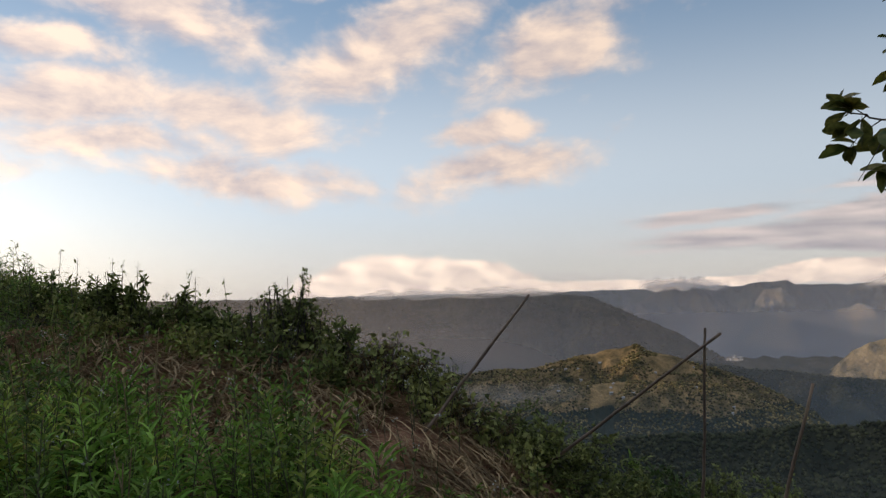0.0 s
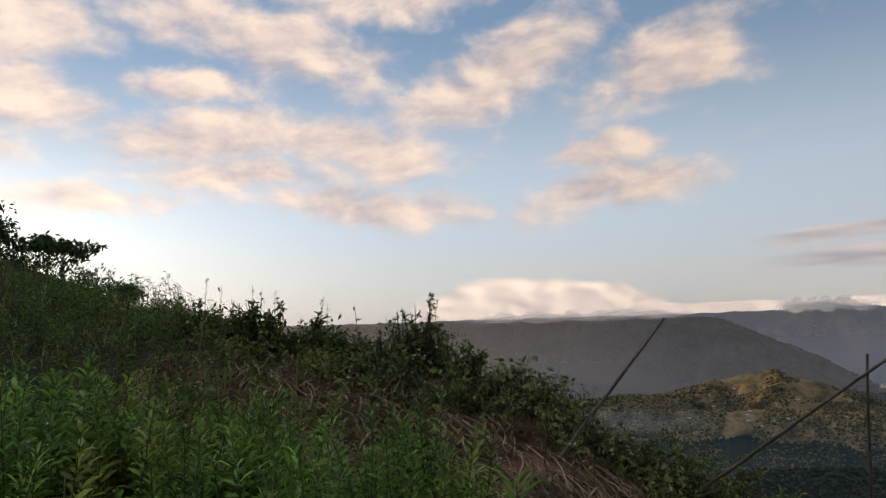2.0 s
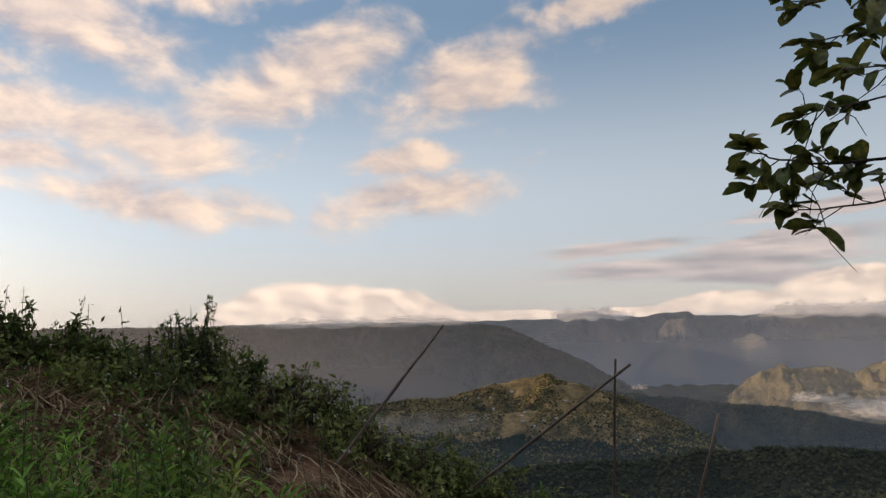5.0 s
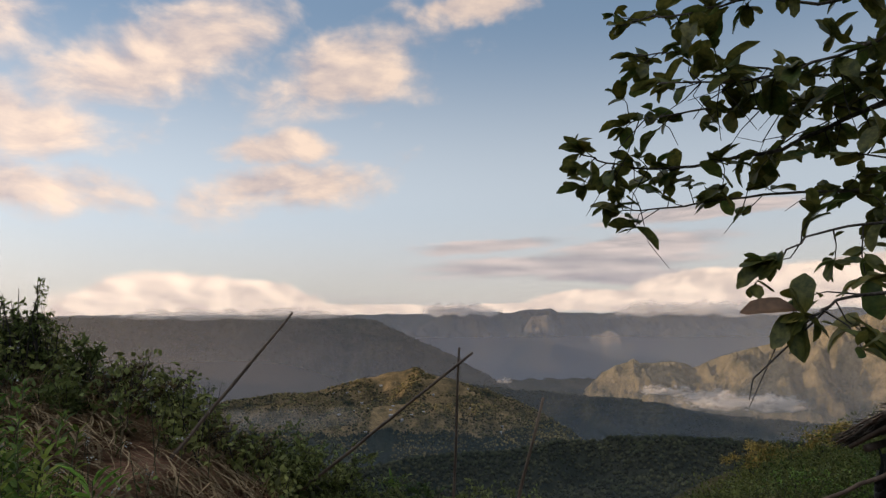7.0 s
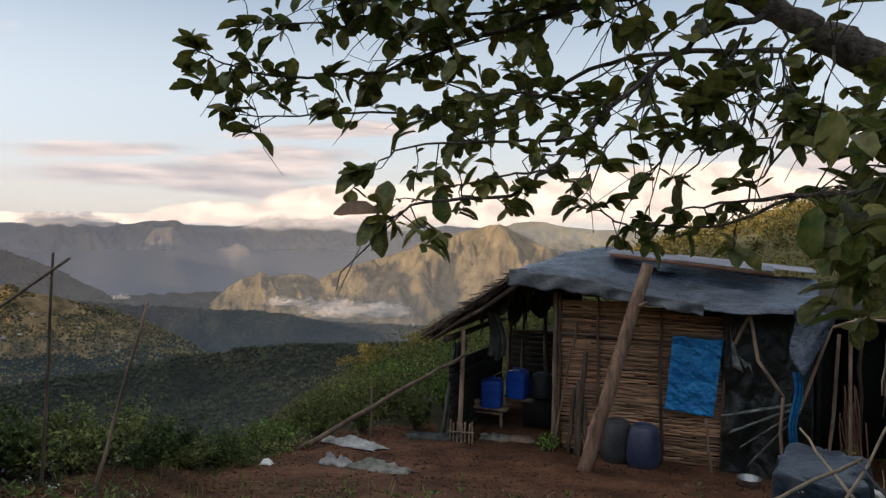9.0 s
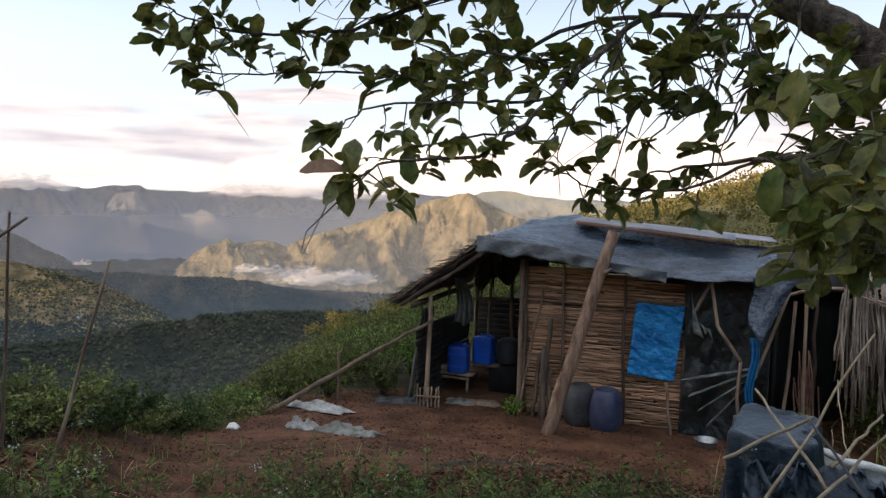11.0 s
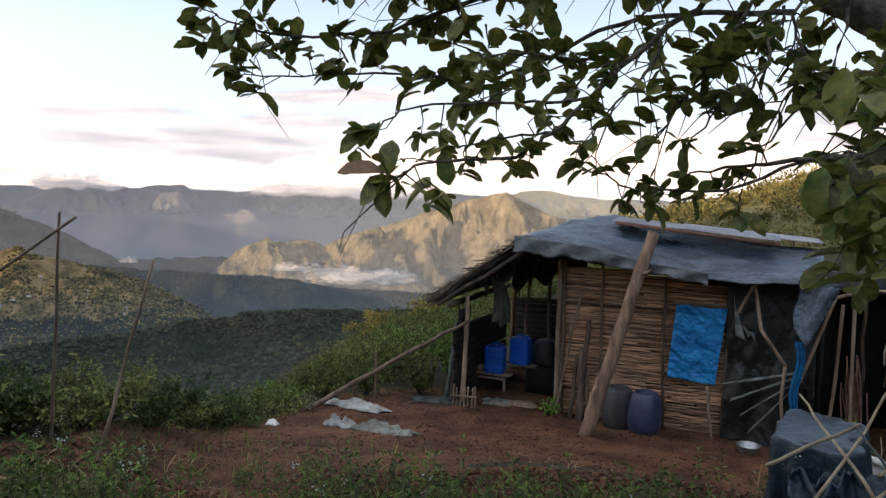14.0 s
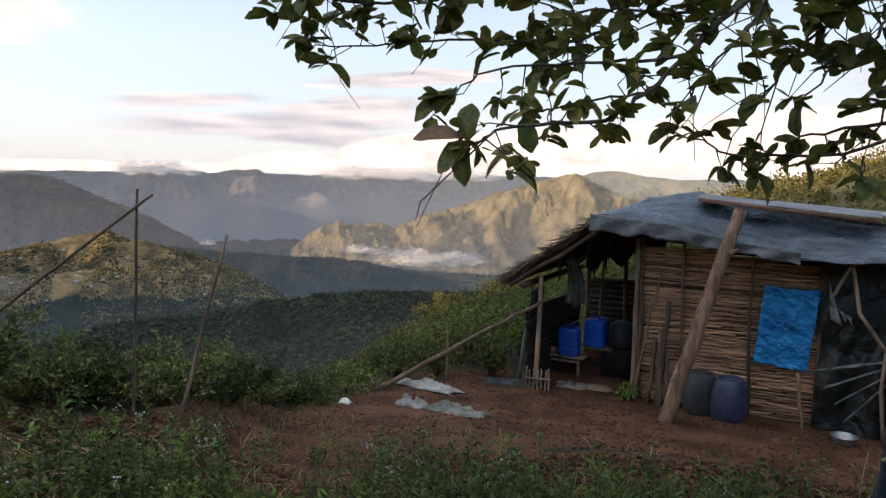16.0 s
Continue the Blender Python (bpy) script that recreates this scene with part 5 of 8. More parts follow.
# long pole that braces the eave
a, b = HUT @ Vector((-2.98, -0.31, 1.52)), Vector((2.45, 7.3, 0.0))
b.z = gz(b.x, b.y)
g = Geo().tube(wander((0, 0, 0), a - b, 12, 0.02, 8), [0.029 - 0.0011 * i + 0.002 * (i % 3) for i in range(13)], 9)
thing("brace_pole", "long brown pole sloping from the eave to the ground", "pole", Matrix.Translation(b), geo=g, material=DARKPOLE)
g = Geo().tube(wander((0, 0, -0.02), (0.12, 0.05, 0.98), 6, 0.012, 9), 0.028, 8)
stand("grey_pole", "pale grey pole leaning at the shed end wall", "pole", -3.36, -0.1, g, GREYSACK)
stand("black_sheet", "black plastic sheet crumpled on the ground", "plastic sheet", -3.36, -0.35, crumple(20, (0.75, 0.35), 11, 0.06), BLACKSHEET, 25, tilt=-4)
g = Geo().tube(wander((0, 0, -0.05), (0.0, 0.0, 0.62), 4, 0.006, 2), 0.014, 7)
stand("stake", "thin upright bamboo stake at the yard edge", "stake", -3.92, -0.9, g, POLEWOOD)

# sacks and sheets lying in the yard
stand("white_sheet", "long crumpled white plastic sheet on the soil", "plastic sheet", -3.95, -1.35, crumple(30, (0.8, 0.24), 15, 0.07), GREYWHITE, -4, tilt=-5.7)
stand("empty_sack", "bright white empty sack on the soil", "sack", -3.62, -2.15, crumple(20, (0.28, 0.2), 19, 0.09), GREYWHITE, 10, tilt=-5.7)
stand("dirty_sack", "grey dirt-stained sack lying crumpled", "sack", -3.15, -2.10, crumple(30, (0.62, 0.34), 23, 0.07), GREYSACK, -12, tilt=-5.7)
stand("pale_stone", "pale flat stone at the yard edge", "stone", -4.22, -2.45, crumple(10, (0.13, 0.09), 27, 0.05), WHITESACK, tilt=-5.7)
# dented bowl
g = Geo().lathe([(0.065, 0.0), (0.09, 0.008), (0.107, 0.05), (0.113, 0.085), (0.122, 0.09), (0.11, 0.083), (0.10, 0.05), (0.075, 0.018), (0.04, 0.013)], 24)
stand("metal_bowl", "dull aluminium bowl on the ground", "bowl", 0.14, -0.55, g, METAL)
g = Geo().tube(wander((0, 0, 0), (-0.08, 0.12, 0.55), 5, 0.01, 3), 0.016, 7)
stand("short_stick", "short stick leaning on the slat wall", "stick", -0.22, -0.16, g, POLEWOOD)
for k in range(5):
    r2 = random.Random(k + 60)
    g = Geo().lathe([(0.012, 0), (0.022, 0.008), (0.02, 0.02), (0.008, 0.026)], 7, (1.4, 0.8))
    stand("pebble", "small grey stone on the bare soil", "stone", -1.2 + 0.35 * k + r2.uniform(-0.1, 0.1), -0.75 - r2.uniform(0, 0.9), g, GREYSACK, r2.uniform(0, 180), 0.015, "stones in the yard")

# poles in the bank
def bank_pole(label, foot, top, r, seed, material):
    f, step = Vector(foot), (Vector(foot) - Vector(top)).normalized() * 0.02
    for _ in range(60):
        if f.z < gz(f.x, f.y) - 0.08:
            break
        f = f + step
    g = Geo().tube(wander((0, 0, 0), Vector(top) - f, 10, 0.004, seed), [r * (1.15 - 0.045 * i) for i in range(11)], 8)
    ob = thing("bamboo_pole", label, "pole", Matrix.Translation(f), "poles in the bank", geo=g, material=material)
    return ob


bank_pole("thin bamboo pole standing upright in the bank", (0.07, 5.0, 1.40), (0.13, 4.50, 2.83), 0.0105, 1, BANKPOLE)
bank_pole("pale bamboo pole leaning outward in the bank", (0.28, 3.50, 1.76), (0.50, 3.41, 2.64), 0.0095, 2, POLEWOOD)
bank_pole("long bamboo pole crossing the upright one", (-0.95, 5.11, 1.84), (0.21, 4.46, 2.80), 0.0118, 3, BANKPOLE)
bank_pole("thin bamboo pole leaning from the weedy mound", (-1.58, 4.32, 2.22), (-0.94, 4.58, 3.06), 0.0112, 4, BANKPOLE)

# ---- foreground heap beside the yard ----
def heap():
    cover = thing("covered_drum", "drum wrapped in dark blue-grey plastic sheeting", "drum", pose(3.27, 1.93, gz(3.27, 1.93) - 0.02, 0, 0, 28))
    top = 1.90 - gz(3.27, 1.93)

    def wrap(u, v):
        a = 2 * math.pi * u
        x, y = math.cos(a), math.sin(a)
        k = (abs(x) ** 5 + abs(y) ** 5) ** (-1 / 5)
        q = min(v / 0.22, 1.0)
        n = float(fbm(np.array(x * q * 1.6 + 5), np.array(y * q * 1.6 + v * 1.2), 71, 5))
        pleat = 0.026 * math.sin(11 * a + 5 * n) * min(v * 2, 1)
        r = min(v / 0.22, 1.0) ** 0.55 * (0.205 + 0.06 * max(v - 0.22, 0)) * k + pleat + 0.07 * n * min(v * 3, 1)
        drop = max(v - 0.22, 0) / 0.78
        return (r * x * 1.05, r * y * 0.9, top + 0.06 * n * q * q * (1 - drop) - (top - 0.04) * drop + 0.03 * x * q * (1 - drop))
    part("wrapping", Geo().sheet(wrap, 110, 60, 0.006), SLATECLOTH, cover)
    rack = thing("plastic_bundle", "torn black plastic draped over sticks", "plastic sheet", pose(2.86, 1.52, gz(2.86, 1.52)))
    h = 1.83 - gz(2.86, 1.52)

    def drape(u, v, off=0.0, seed=81):
        a = -0.5 + u
        x = a * (0.46 + 0.22 * v)
        n = float(fbm(np.array(u * 4 + off), np.array(v * 3.0), seed, 5)) + 0.5 * float(fbm(np.array(u * 5 + 2 * v + off), np.array(v * 5.0 - u), seed + 3, 4, True))
        return (x * 0.7 + 0.16 * n + off * 0.2, -x * 0.7 - 0.10 * v + 0.12 * n, h * (1 - 0.05 * abs(a)) - (h * (0.75 + 0.2 * math.sin(5 * u + off))) * v + 0.07 * n)
    part("sheet", Geo().sheet(drape, 60, 50, 0.006), SLATECLOTH, rack)
    part("sheet", Geo().sheet(lambda u, v: drape(u, v, 0.5, 91), 54, 44, 0.006), SLATECLOTH, rack)
    sack = thing("white_sack", "large white woven sack standing open", "sack", pose(4.0, 1.88, gz(4.0, 1.88) - 0.02))
    top = 1.60 - gz(4.0, 1.88)
    ring = []
    for k, (r, z) in enumerate(((0.20, 0), (0.25, 0.05), (0.265, 0.25), (0.25, top * 0.7), (0.235, top * 0.9), (0.225, top))):
        ring.append((r, z))
    g = Geo().lathe(ring + [(0.205, top - 0.01), (0.20, top * 0.75), (0.12, top * 0.62)], 30, (1.0, 0.9))
    for p in g.v:
        n = float(fbm(np.array(p.x * 6 + 3), np.array(p.z * 5 + p.y * 6), 95, 4))
        p.x += 0.03 * n
        p.y += 0.03 * n
        p.z += 0.10 * p.x / 0.25 * (-1) * (p.z / top) ** 2 * 0.8 + 0.02 * n
    part("bag", g, WHITESACK, sack)
    part("rolled_rim", Geo().tube([(0.232 * math.cos(a), 0.21 * math.sin(a), top - 0.01 - 0.08 * math.cos(a) + 0.012 * math.sin(5 * a)) for a in [2 * math.pi * k / 24 for k in range(25)]], 0.02, 7, False), WHITESACK, sack)
    sticks = (((3.46, 1.59, 2.38), (2.52, 1.57, 1.67)),
              ((2.98, 1.59, 2.05), (2.66, 1.10, 1.81)),
              ((3.46, 1.43, 2.04), (2.81, 1.42, 1.83)),
              ((3.42, 1.51, 2.03), (3.01, 1.46, 1.94)),
              ((3.13, 1.95, 2.08), (2.94, 1.56, 1.87)))
    for k, (a, b) in enumerate(sticks):
        a, b = sorted((Vector(a), Vector(b)), key=lambda q: -q.z)
        low = b + (b - a).normalized() * (0.12 if k else 0.35)
        g = Geo().tube(wander((0, 0, 0), a - low, 8, 0.008, k + 5), [0.0082 - 0.0004 * i for i in range(9)], 7)
        thing("dry_stick", "pale dry stick stuck into the heap", "stick", Matrix.Translation(low), "sticks in the heap", geo=g, material=BLACKDRUM if k == 1 else PALESTICK)
    g = Geo().tube(wander((0, 0, 0), (0.32, -0.20, 0.19), 8, 0.008, 77), 0.008, 7)
    thing("dry_stick", "pale dry stick lying across the heap", "stick", pose(2.71, 1.81, 1.86), "sticks in the heap", geo=g, material=PALESTICK)
    rr = random.Random(12)
    for k in range(14):
        x, y = rr.uniform(4.6, 6.6), rr.uniform(1.2, 2.6)
        a = Vector((rr.uniform(-0.35, 0.35), rr.uniform(-0.35, 0.35), rr.uniform(0.4, 0.85)))
        g = Geo().tube(wander((0, 0, -0.03), a, 6, 0.015, k + 50), [0.006, 0.006, 0.005, 0.005, 0.004, 0.004, 0.003], 5)
        thing("dry_twig", "thin dry twig standing in the weeds", "twig", pose(x, y, gz(x, y)), "twigs in the weeds", geo=g, material=PALESTICK)


heap()

# dry stalks leaning at the hut's side, dark annex behind them
def stalks():
    rnd = random.Random(8)
    annex = thing("annex", "dark open annex with crooked posts beside the hut", "shelter", HUT)
    # black sheet and dark roof added to stand for the annex's deep shade
    part("back_sheet", Geo().sheet(lambda u, v: (0.80 + 1.0 * u, 1.2 + 0.06 * math.sin(9 * u), 0.42 + 1.8 * v), 10, 6, 0.01), BLACKSHEET, annex)
    part("roof_sheet", Geo().sheet(lambda u, v: (0.78 + 1.0 * u, 0.15 + 1.1 * v, 2.14 - 0.12 * v - 0.05 * u), 8, 6, 0.02), INNERSHADE, annex)
    for s, w in ((1.18, 0.2), (1.55, 0.25), (2.1, 0.3)):
        pole("post", (s, w, yz(s, w) - 0.05), (s + rnd.uniform(-0.05, 0.05), w, 2.2), 0.022, DARKPOLE, annex, s, 0.02)
    pole("rail", (1.1, 0.2, 2.12), (2.35, 0.25, 2.16), 0.02, POLEWOOD, annex, 3, 0.015)
    ob = thing("stalk_sheaf", "sheaf of dry grey stalks leaning on a rail", "stalks", HUT, kind="stuff")
    g = Geo()
    for k in range(70):
        s = rnd.uniform(1.38, 1.80)
        top = rnd.uniform(1.95, 2.35)
        w = rnd.uniform(-0.12, 0.08)
        foot = (s + rnd.uniform(-0.10, 0.10), w - 0.08, yz(s, w) + rnd.uniform(0.35, 1.0))
        g.tube(wander(foot, (s, w + 0.12, top), 5, 0.014, k), rnd.uniform(0.006, 0.012), 5)
    part("stalks", g, DRYSTALK, ob)
    ob = thing("fallen_stalks", "bunch of grey dry stems hanging sideways", "stalks", HUT, kind="stuff")
    g = Geo()
    for k in range(11):
        g.tube(wander((1.62 + rnd.uniform(-0.2, 0.15), -0.05, 2.05 + rnd.uniform(-0.03, 0.07)), (2.95 + rnd.uniform(-0.3, 0.3), -0.35, 1.60 + rnd.uniform(-0.09, 0.12)), 5, 0.02, k + 200), 0.005, 4)
    part("stems", g, DRYSTALK, ob)
    ob = thing("cut_canes", "thin reddish canes stacked upright", "canes", HUT, kind="stuff")
    g = Geo()
    for k in range(16):
        s = rnd.uniform(0.95, 1.2)
        g.tube(wander((s + rnd.uniform(0, 0.1), -0.15, yz(s, -0.15)), (s, 0.0, rnd.uniform(1.0, 1.5)), 5, 0.012, k + 300), 0.008, 5)
    part("canes", g, RUST, ob)


stalks()

# ---- plants ----
RNG = np.random.default_rng(7)
BLADE = (np.array([[0, 0, 0], [0.30, 0.40, 0.06], [0.30, 0, 0.0], [0.30, -0.40, 0.06], [0.68, 0.34, 0.02], [0.68, 0, -0.05], [0.68, -0.34, 0.02], [1, 0, -0.16]]),
         np.array([[0, 2, 1], [0, 3, 2], [1, 5, 4], [1, 2, 5], [2, 6, 5], [2, 3, 6], [4, 5, 7], [5, 6, 7]]))
CHIP = (np.array([[0, 0, 0], [0.45, 0.5, 0.05], [0.45, -0.5, 0.05], [1, 0, -0.12]]), np.array([[0, 2, 1], [1, 2, 3]]))


def unit(v):
    return v / np.maximum(np.linalg.norm(v, axis=-1, keepdims=True), 1e-9)


def leaf_array(pos, ahead, length, width, shape=BLADE, roll=0.5):
    """Vertices and faces of one leaf per row."""
    ahead = unit(ahead)
    up = np.zeros_like(ahead)
    up[:, 2] = 1
    up = up + RNG.normal(0, roll, up.shape)
    side = unit(np.cross(up, ahead))
    nor = np.cross(ahead, side)
    tv, tf = shape
    v = (pos[:, None] + tv[None, :, 0:1] * (ahead * length[:, None])[:, None] + tv[None, :, 1:2] * (side * width[:, None])[:, None] + tv[None, :, 2:3] * (nor * length[:, None])[:, None])
    f = tf[None] + (np.arange(len(pos)) * len(tv))[:, None, None]
    return v.reshape(-1, 3), f.reshape(-1, 3)


def stem_array(a, b, r0, r1, bow=0.0):
    """Thin three-sided stems from a to b with one joint."""
    n = len(a)
    m = (a + b) / 2 + bow * RNG.normal(0, 1, a.shape) * np.linalg.norm(b - a, axis=1, keepdims=True)
    d = unit(b - a)
    s = unit(np.cross(d, np.array([0.31, 0.2, 0.93])))
    t = np.cross(d, s)
    rows = []
    for p, r in ((a, r0), (m, (r0 + r1) / 2), (b, r1)):
        for k in range(3):
            w = 2 * math.pi * k / 3
            rows.append(p + (s * math.cos(w) + t * math.sin(w)) * np.asarray(r).reshape(-1, 1))
    v = np.stack(rows, 1).reshape(-1, 3)
    f = []
    for i in range(2):
        for k in range(3):
            q, k2 = 3 * i, (k + 1) % 3
            f += [[q + k, q + k2, q + 3 + k2], [q + k, q + 3 + k2, q + 3 + k]]
    f = np.array(f)[None] + (np.arange(n) * 9)[:, None, None]
    return v, f.reshape(-1, 3)


def blade_array(base, heading, length, width, lean, droop):
    """Grass blades that arch over."""
    h = np.stack([np.sin(heading), np.cos(heading), 0 * heading], -1)
    side = np.stack([np.cos(heading), -np.sin(heading), 0 * heading], -1)
    rows = []
    for t, w in ((0, 0.7), (0.35, 1.0), (0.7, 0.7), (1.0, 0.05)):
        c = base + h * (length * (lean * t + droop * t * t))[:, None]
        c[:, 2] += length * (t * (1 - 0.35 * lean) - droop * 0.75 * t * t)
        rows += [c - side * (width * w / 2)[:, None], c + side * (width * w / 2)[:, None]]
    v = np.stack(rows, 1).reshape(-1, 3)
    f = np.array([[0, 1, 3], [0, 3, 2], [2, 3, 5], [2, 5, 4], [4, 5, 7], [4, 7, 6]])[None] + (np.arange(len(base)) * 8)[:, None, None]
    return v, f.reshape(-1, 3)


def mat_array(base, heading, length, width, lift):
    """Dry stems that lie tangled over the ground."""
    h = np.stack([np.sin(heading), np.cos(heading), 0 * heading], -1)
    side = np.stack([np.cos(heading), -np.sin(heading), 0 * heading], -1)
    bend = RNG.normal(0, 0.25, len(base))
    rows = []
    for t, w in ((0, 0.8), (0.35, 1.0), (0.7, 0.8), (1.0, 0.2)):
        c = base + h * (length * t)[:, None] + side * (length * bend * t * t)[:, None]
        c[:, 2] = ground_z(c[:, 0], c[:, 1]) + 0.015 + lift * length * math.sin(math.pi * min(t * 0.8 + 0.12, 1))
        rows += [c - side * (width * w / 2)[:, None], c + side * (width * w / 2)[:, None] + np.array([0, 0, 0.002])]
    v = np.stack(rows, 1).reshape(-1, 3)
    f = np.array([[0, 1, 3], [0, 3, 2], [2, 3, 5], [2, 5, 4], [4, 5, 7], [4, 7, 6]])[None] + (np.arange(len(base)) * 8)[:, None, None]
    return v, f.reshape(-1, 3)


def stuff(name, label, category, arrays, material, parent=None):
    vs, fs, k = [], [], 0
    for v, f in arrays:
        vs.append(v), fs.append(f + k)
        k += len(v)
    me = raw_mesh(name, np.concatenate(vs), np.concatenate(fs), material)
    if parent:
        return part(name, me, material, parent)
    return tagged(new(name, me), label, category, kind="stuff")


def spread(n, a0, a1, r0, r1, keep=None):
    """Random places on the ground between two compass angles and two distances."""
    az = np.radians(RNG.uniform(a0, a1, n))
    r = np.sqrt(RNG.uniform(r0 * r0, r1 * r1, n))
    p = np.stack([r * np.sin(az), r * np.cos(az)], -1)
    if keep is not None:
        p = p[keep(p[:, 0], p[:, 1])]
    return np.concatenate([p, ground_z(p[:, 0], p[:, 1])[:, None]], 1)


def heap_front(x, y):
    """True between the path and the heap."""
    az, r = np.degrees(np.arctan2(x, y)), np.hypot(x, y)
    return (az > 52) & (az < 67) & (r > 2.0)


def bare(x, y):
    """True on the trodden soil of yard and hut."""
    w, s = 0.8 * x + 0.6 * y - 8.09, 0.6 * x - 0.8 * y
    return (s > -4.3 + np.clip((w + 1.2) * 1.6, 0, 0.75)) & (s < 1.7) & (w > -3.1 + 1.3 * fbm(x * 1.1, y * 1.1, 77, 4)) & (RNG.random(np.shape(x)) > 0.04) & (w < 3)


def herbs(base, height, per, leaf, slim, shape=BLADE, low=0.15, out=0.8, rise=0.25):
    """Leaves and stems of upright herbs: one row of base per plant."""
    n = len(base)
    tip = base + np.concatenate([RNG.normal(0, 0.16, (n, 2)), np.ones((n, 1))], 1) * height[:, None]
    stems = [stem_array(base - np.array([0, 0, 0.03]), tip, 0.004 + 0.003 * height, 0.0015 + 0 * height, 0.03)]
    k = np.repeat(np.arange(n), per)
    t = RNG.uniform(low, 1.0, n * per)
    ang = RNG.uniform(0, 2 * math.pi, n * per)
    p = base[k] + (tip - base)[k] * t[:, None]
    d = np.stack([np.sin(ang) * out, np.cos(ang) * out, RNG.normal(rise, 0.35, n * per) + 0.5 * (t - 0.5)], -1)
    off = unit(d) * (RNG.uniform(0.0, 0.35, n * per) * (1.15 - t) * height[k] * 0.6)[:, None]
    size = leaf * RNG.uniform(0.55, 1.25, n * per) * (1.15 - 0.45 * t)
    return stems, [leaf_array(p + off, d, size, size * slim, shape)]


ALL_STEMS, ALL_WEED, ALL_GRASS, ALL_STRAW, ALL_TWIGS, ALL_SHRUB, ALL_FLOWERS = [], [], [], [], [], [], []


def grow(base, h0, h1, per, leaf, slim, into, shape=BLADE, **kw):
    h = RNG.uniform(h0, h1, len(base))
    st, lv = herbs(base, h, per, leaf, slim, shape, **kw)
    ALL_STEMS.extend(st)
    into.extend(lv)
    return base, h


# weeds of the left bank, thick close by
def mound(x, y):
    """True on the bare, dry part of the mound."""
    az, r = np.degrees(np.arctan2(x, y)), np.hypot(x, y)
    n = fbm(x * 1.1, y * 1.1, 88, 3)
    return (az > -47 + 8 * n) & (az < -8) & (r > 3.5 + 0.7 * n - 0.03 * (az + 28))


left_keep = lambda x, y: (fbm(x * 0.8, y * 0.8, 15, 3) > -0.32) & ~mound(x, y)


def tufts(x, y):
    """True in the thick stand, in the clump before the soil and here and there between them."""
    az = np.degrees(np.arctan2(x, y))
    return left_keep(x, y) & ((az < -40) | (np.abs(az + 31.3) < 3.2) | (fbm(x * 2.2, y * 2.2, 61, 3) > 0.18))


grow(spread(520, -72, -16, 1.75, 4.3, tufts), 0.22, 0.45, 60, 0.05, 0.32, ALL_WEED)
grow(spread(330, -75, -20, 1.6, 3.2, lambda x, y: (np.degrees(np.arctan2(x, y)) < -39) | (fbm(x * 2.2, y * 2.2, 62, 3) > 0.0)), 0.12, 0.30, 34, 0.055, 0.40, ALL_WEED)
grow(spread(620, -75, -40, 4.0, 9.5, left_keep), 0.22, 0.5, 40, 0.055, 0.30, ALL_WEED)
grow(spread(260, -40, -8, 3.0, 5.2, lambda x, y: fbm(x, y, 16, 3) > 0.2), 0.06, 0.18, 26, 0.045, 0.36, ALL_WEED)
# weeds along the near edge of the yard
ALL_YARD = []
grow(spread(900, -14, 75, 2.0, 3.9, lambda x, y: ~bare(x, y) & ~heap_front(x, y) & (fbm(x * 1.2, y * 1.2, 27, 3) > -0.02)), 0.14, 0.46, 34, 0.055, 0.42, ALL_YARD)
grow(spread(300, -12, 62, 2.3, 4.4, lambda x, y: fbm(x * 0.9, y * 0.9, 18, 3) > 0.05), 0.12, 0.36, 26, 0.05, 0.45, ALL_YARD)
ALL_EDGE = []
grow(spread(420, -14, 64, 2.1, 3.1, lambda x, y: ~heap_front(x, y) & (fbm(x * 1.7, y * 1.7, 47, 3) > 0.0)), 0.16, 0.42, 40, 0.06, 0.40, ALL_EDGE)
grow(spread(200, -14, 30, 3.0, 4.2, lambda x, y: fbm(x * 1.7, y * 1.7, 48, 3) > 0.1), 0.10, 0.34, 36, 0.055, 0.42, ALL_EDGE)
grow(spread(190, -14, 16, 2.4, 3.5, lambda x, y: fbm(x * 1.5, y * 1.5, 49, 3) > -0.1), 0.18, 0.42, 50, 0.05, 0.42, ALL_EDGE)
# right bank, and the hill behind
grow(spread(500, 95, 290, 1.2, 8), 0.12, 0.4, 20, 0.08, 0.35, ALL_WEED)
grow(spread(900, 58, 100, 3.0, 9.5, lambda x, y: ~bare(x, y) & ~(heap_front(x, y) & (np.hypot(x, y) < 4.3))), 0.15, 0.55, 28, 0.085, 0.3, ALL_WEED)
ALL_FRESH = []
grow(spread(60, -70, -20, 1.9, 3.9, lambda x, y: (fbm(x * 1.2, y * 1.2, 25, 3) > 0.05) & ~mound(x, y)), 0.40, 0.72, 64, 0.075, 0.22, ALL_FRESH, rise=0.6)
grow(spread(110, -10, 60, 2.3, 3.6, lambda x, y: ~bare(x, y)), 0.2, 0.42, 50, 0.055, 0.34, ALL_YARD, rise=0.5)
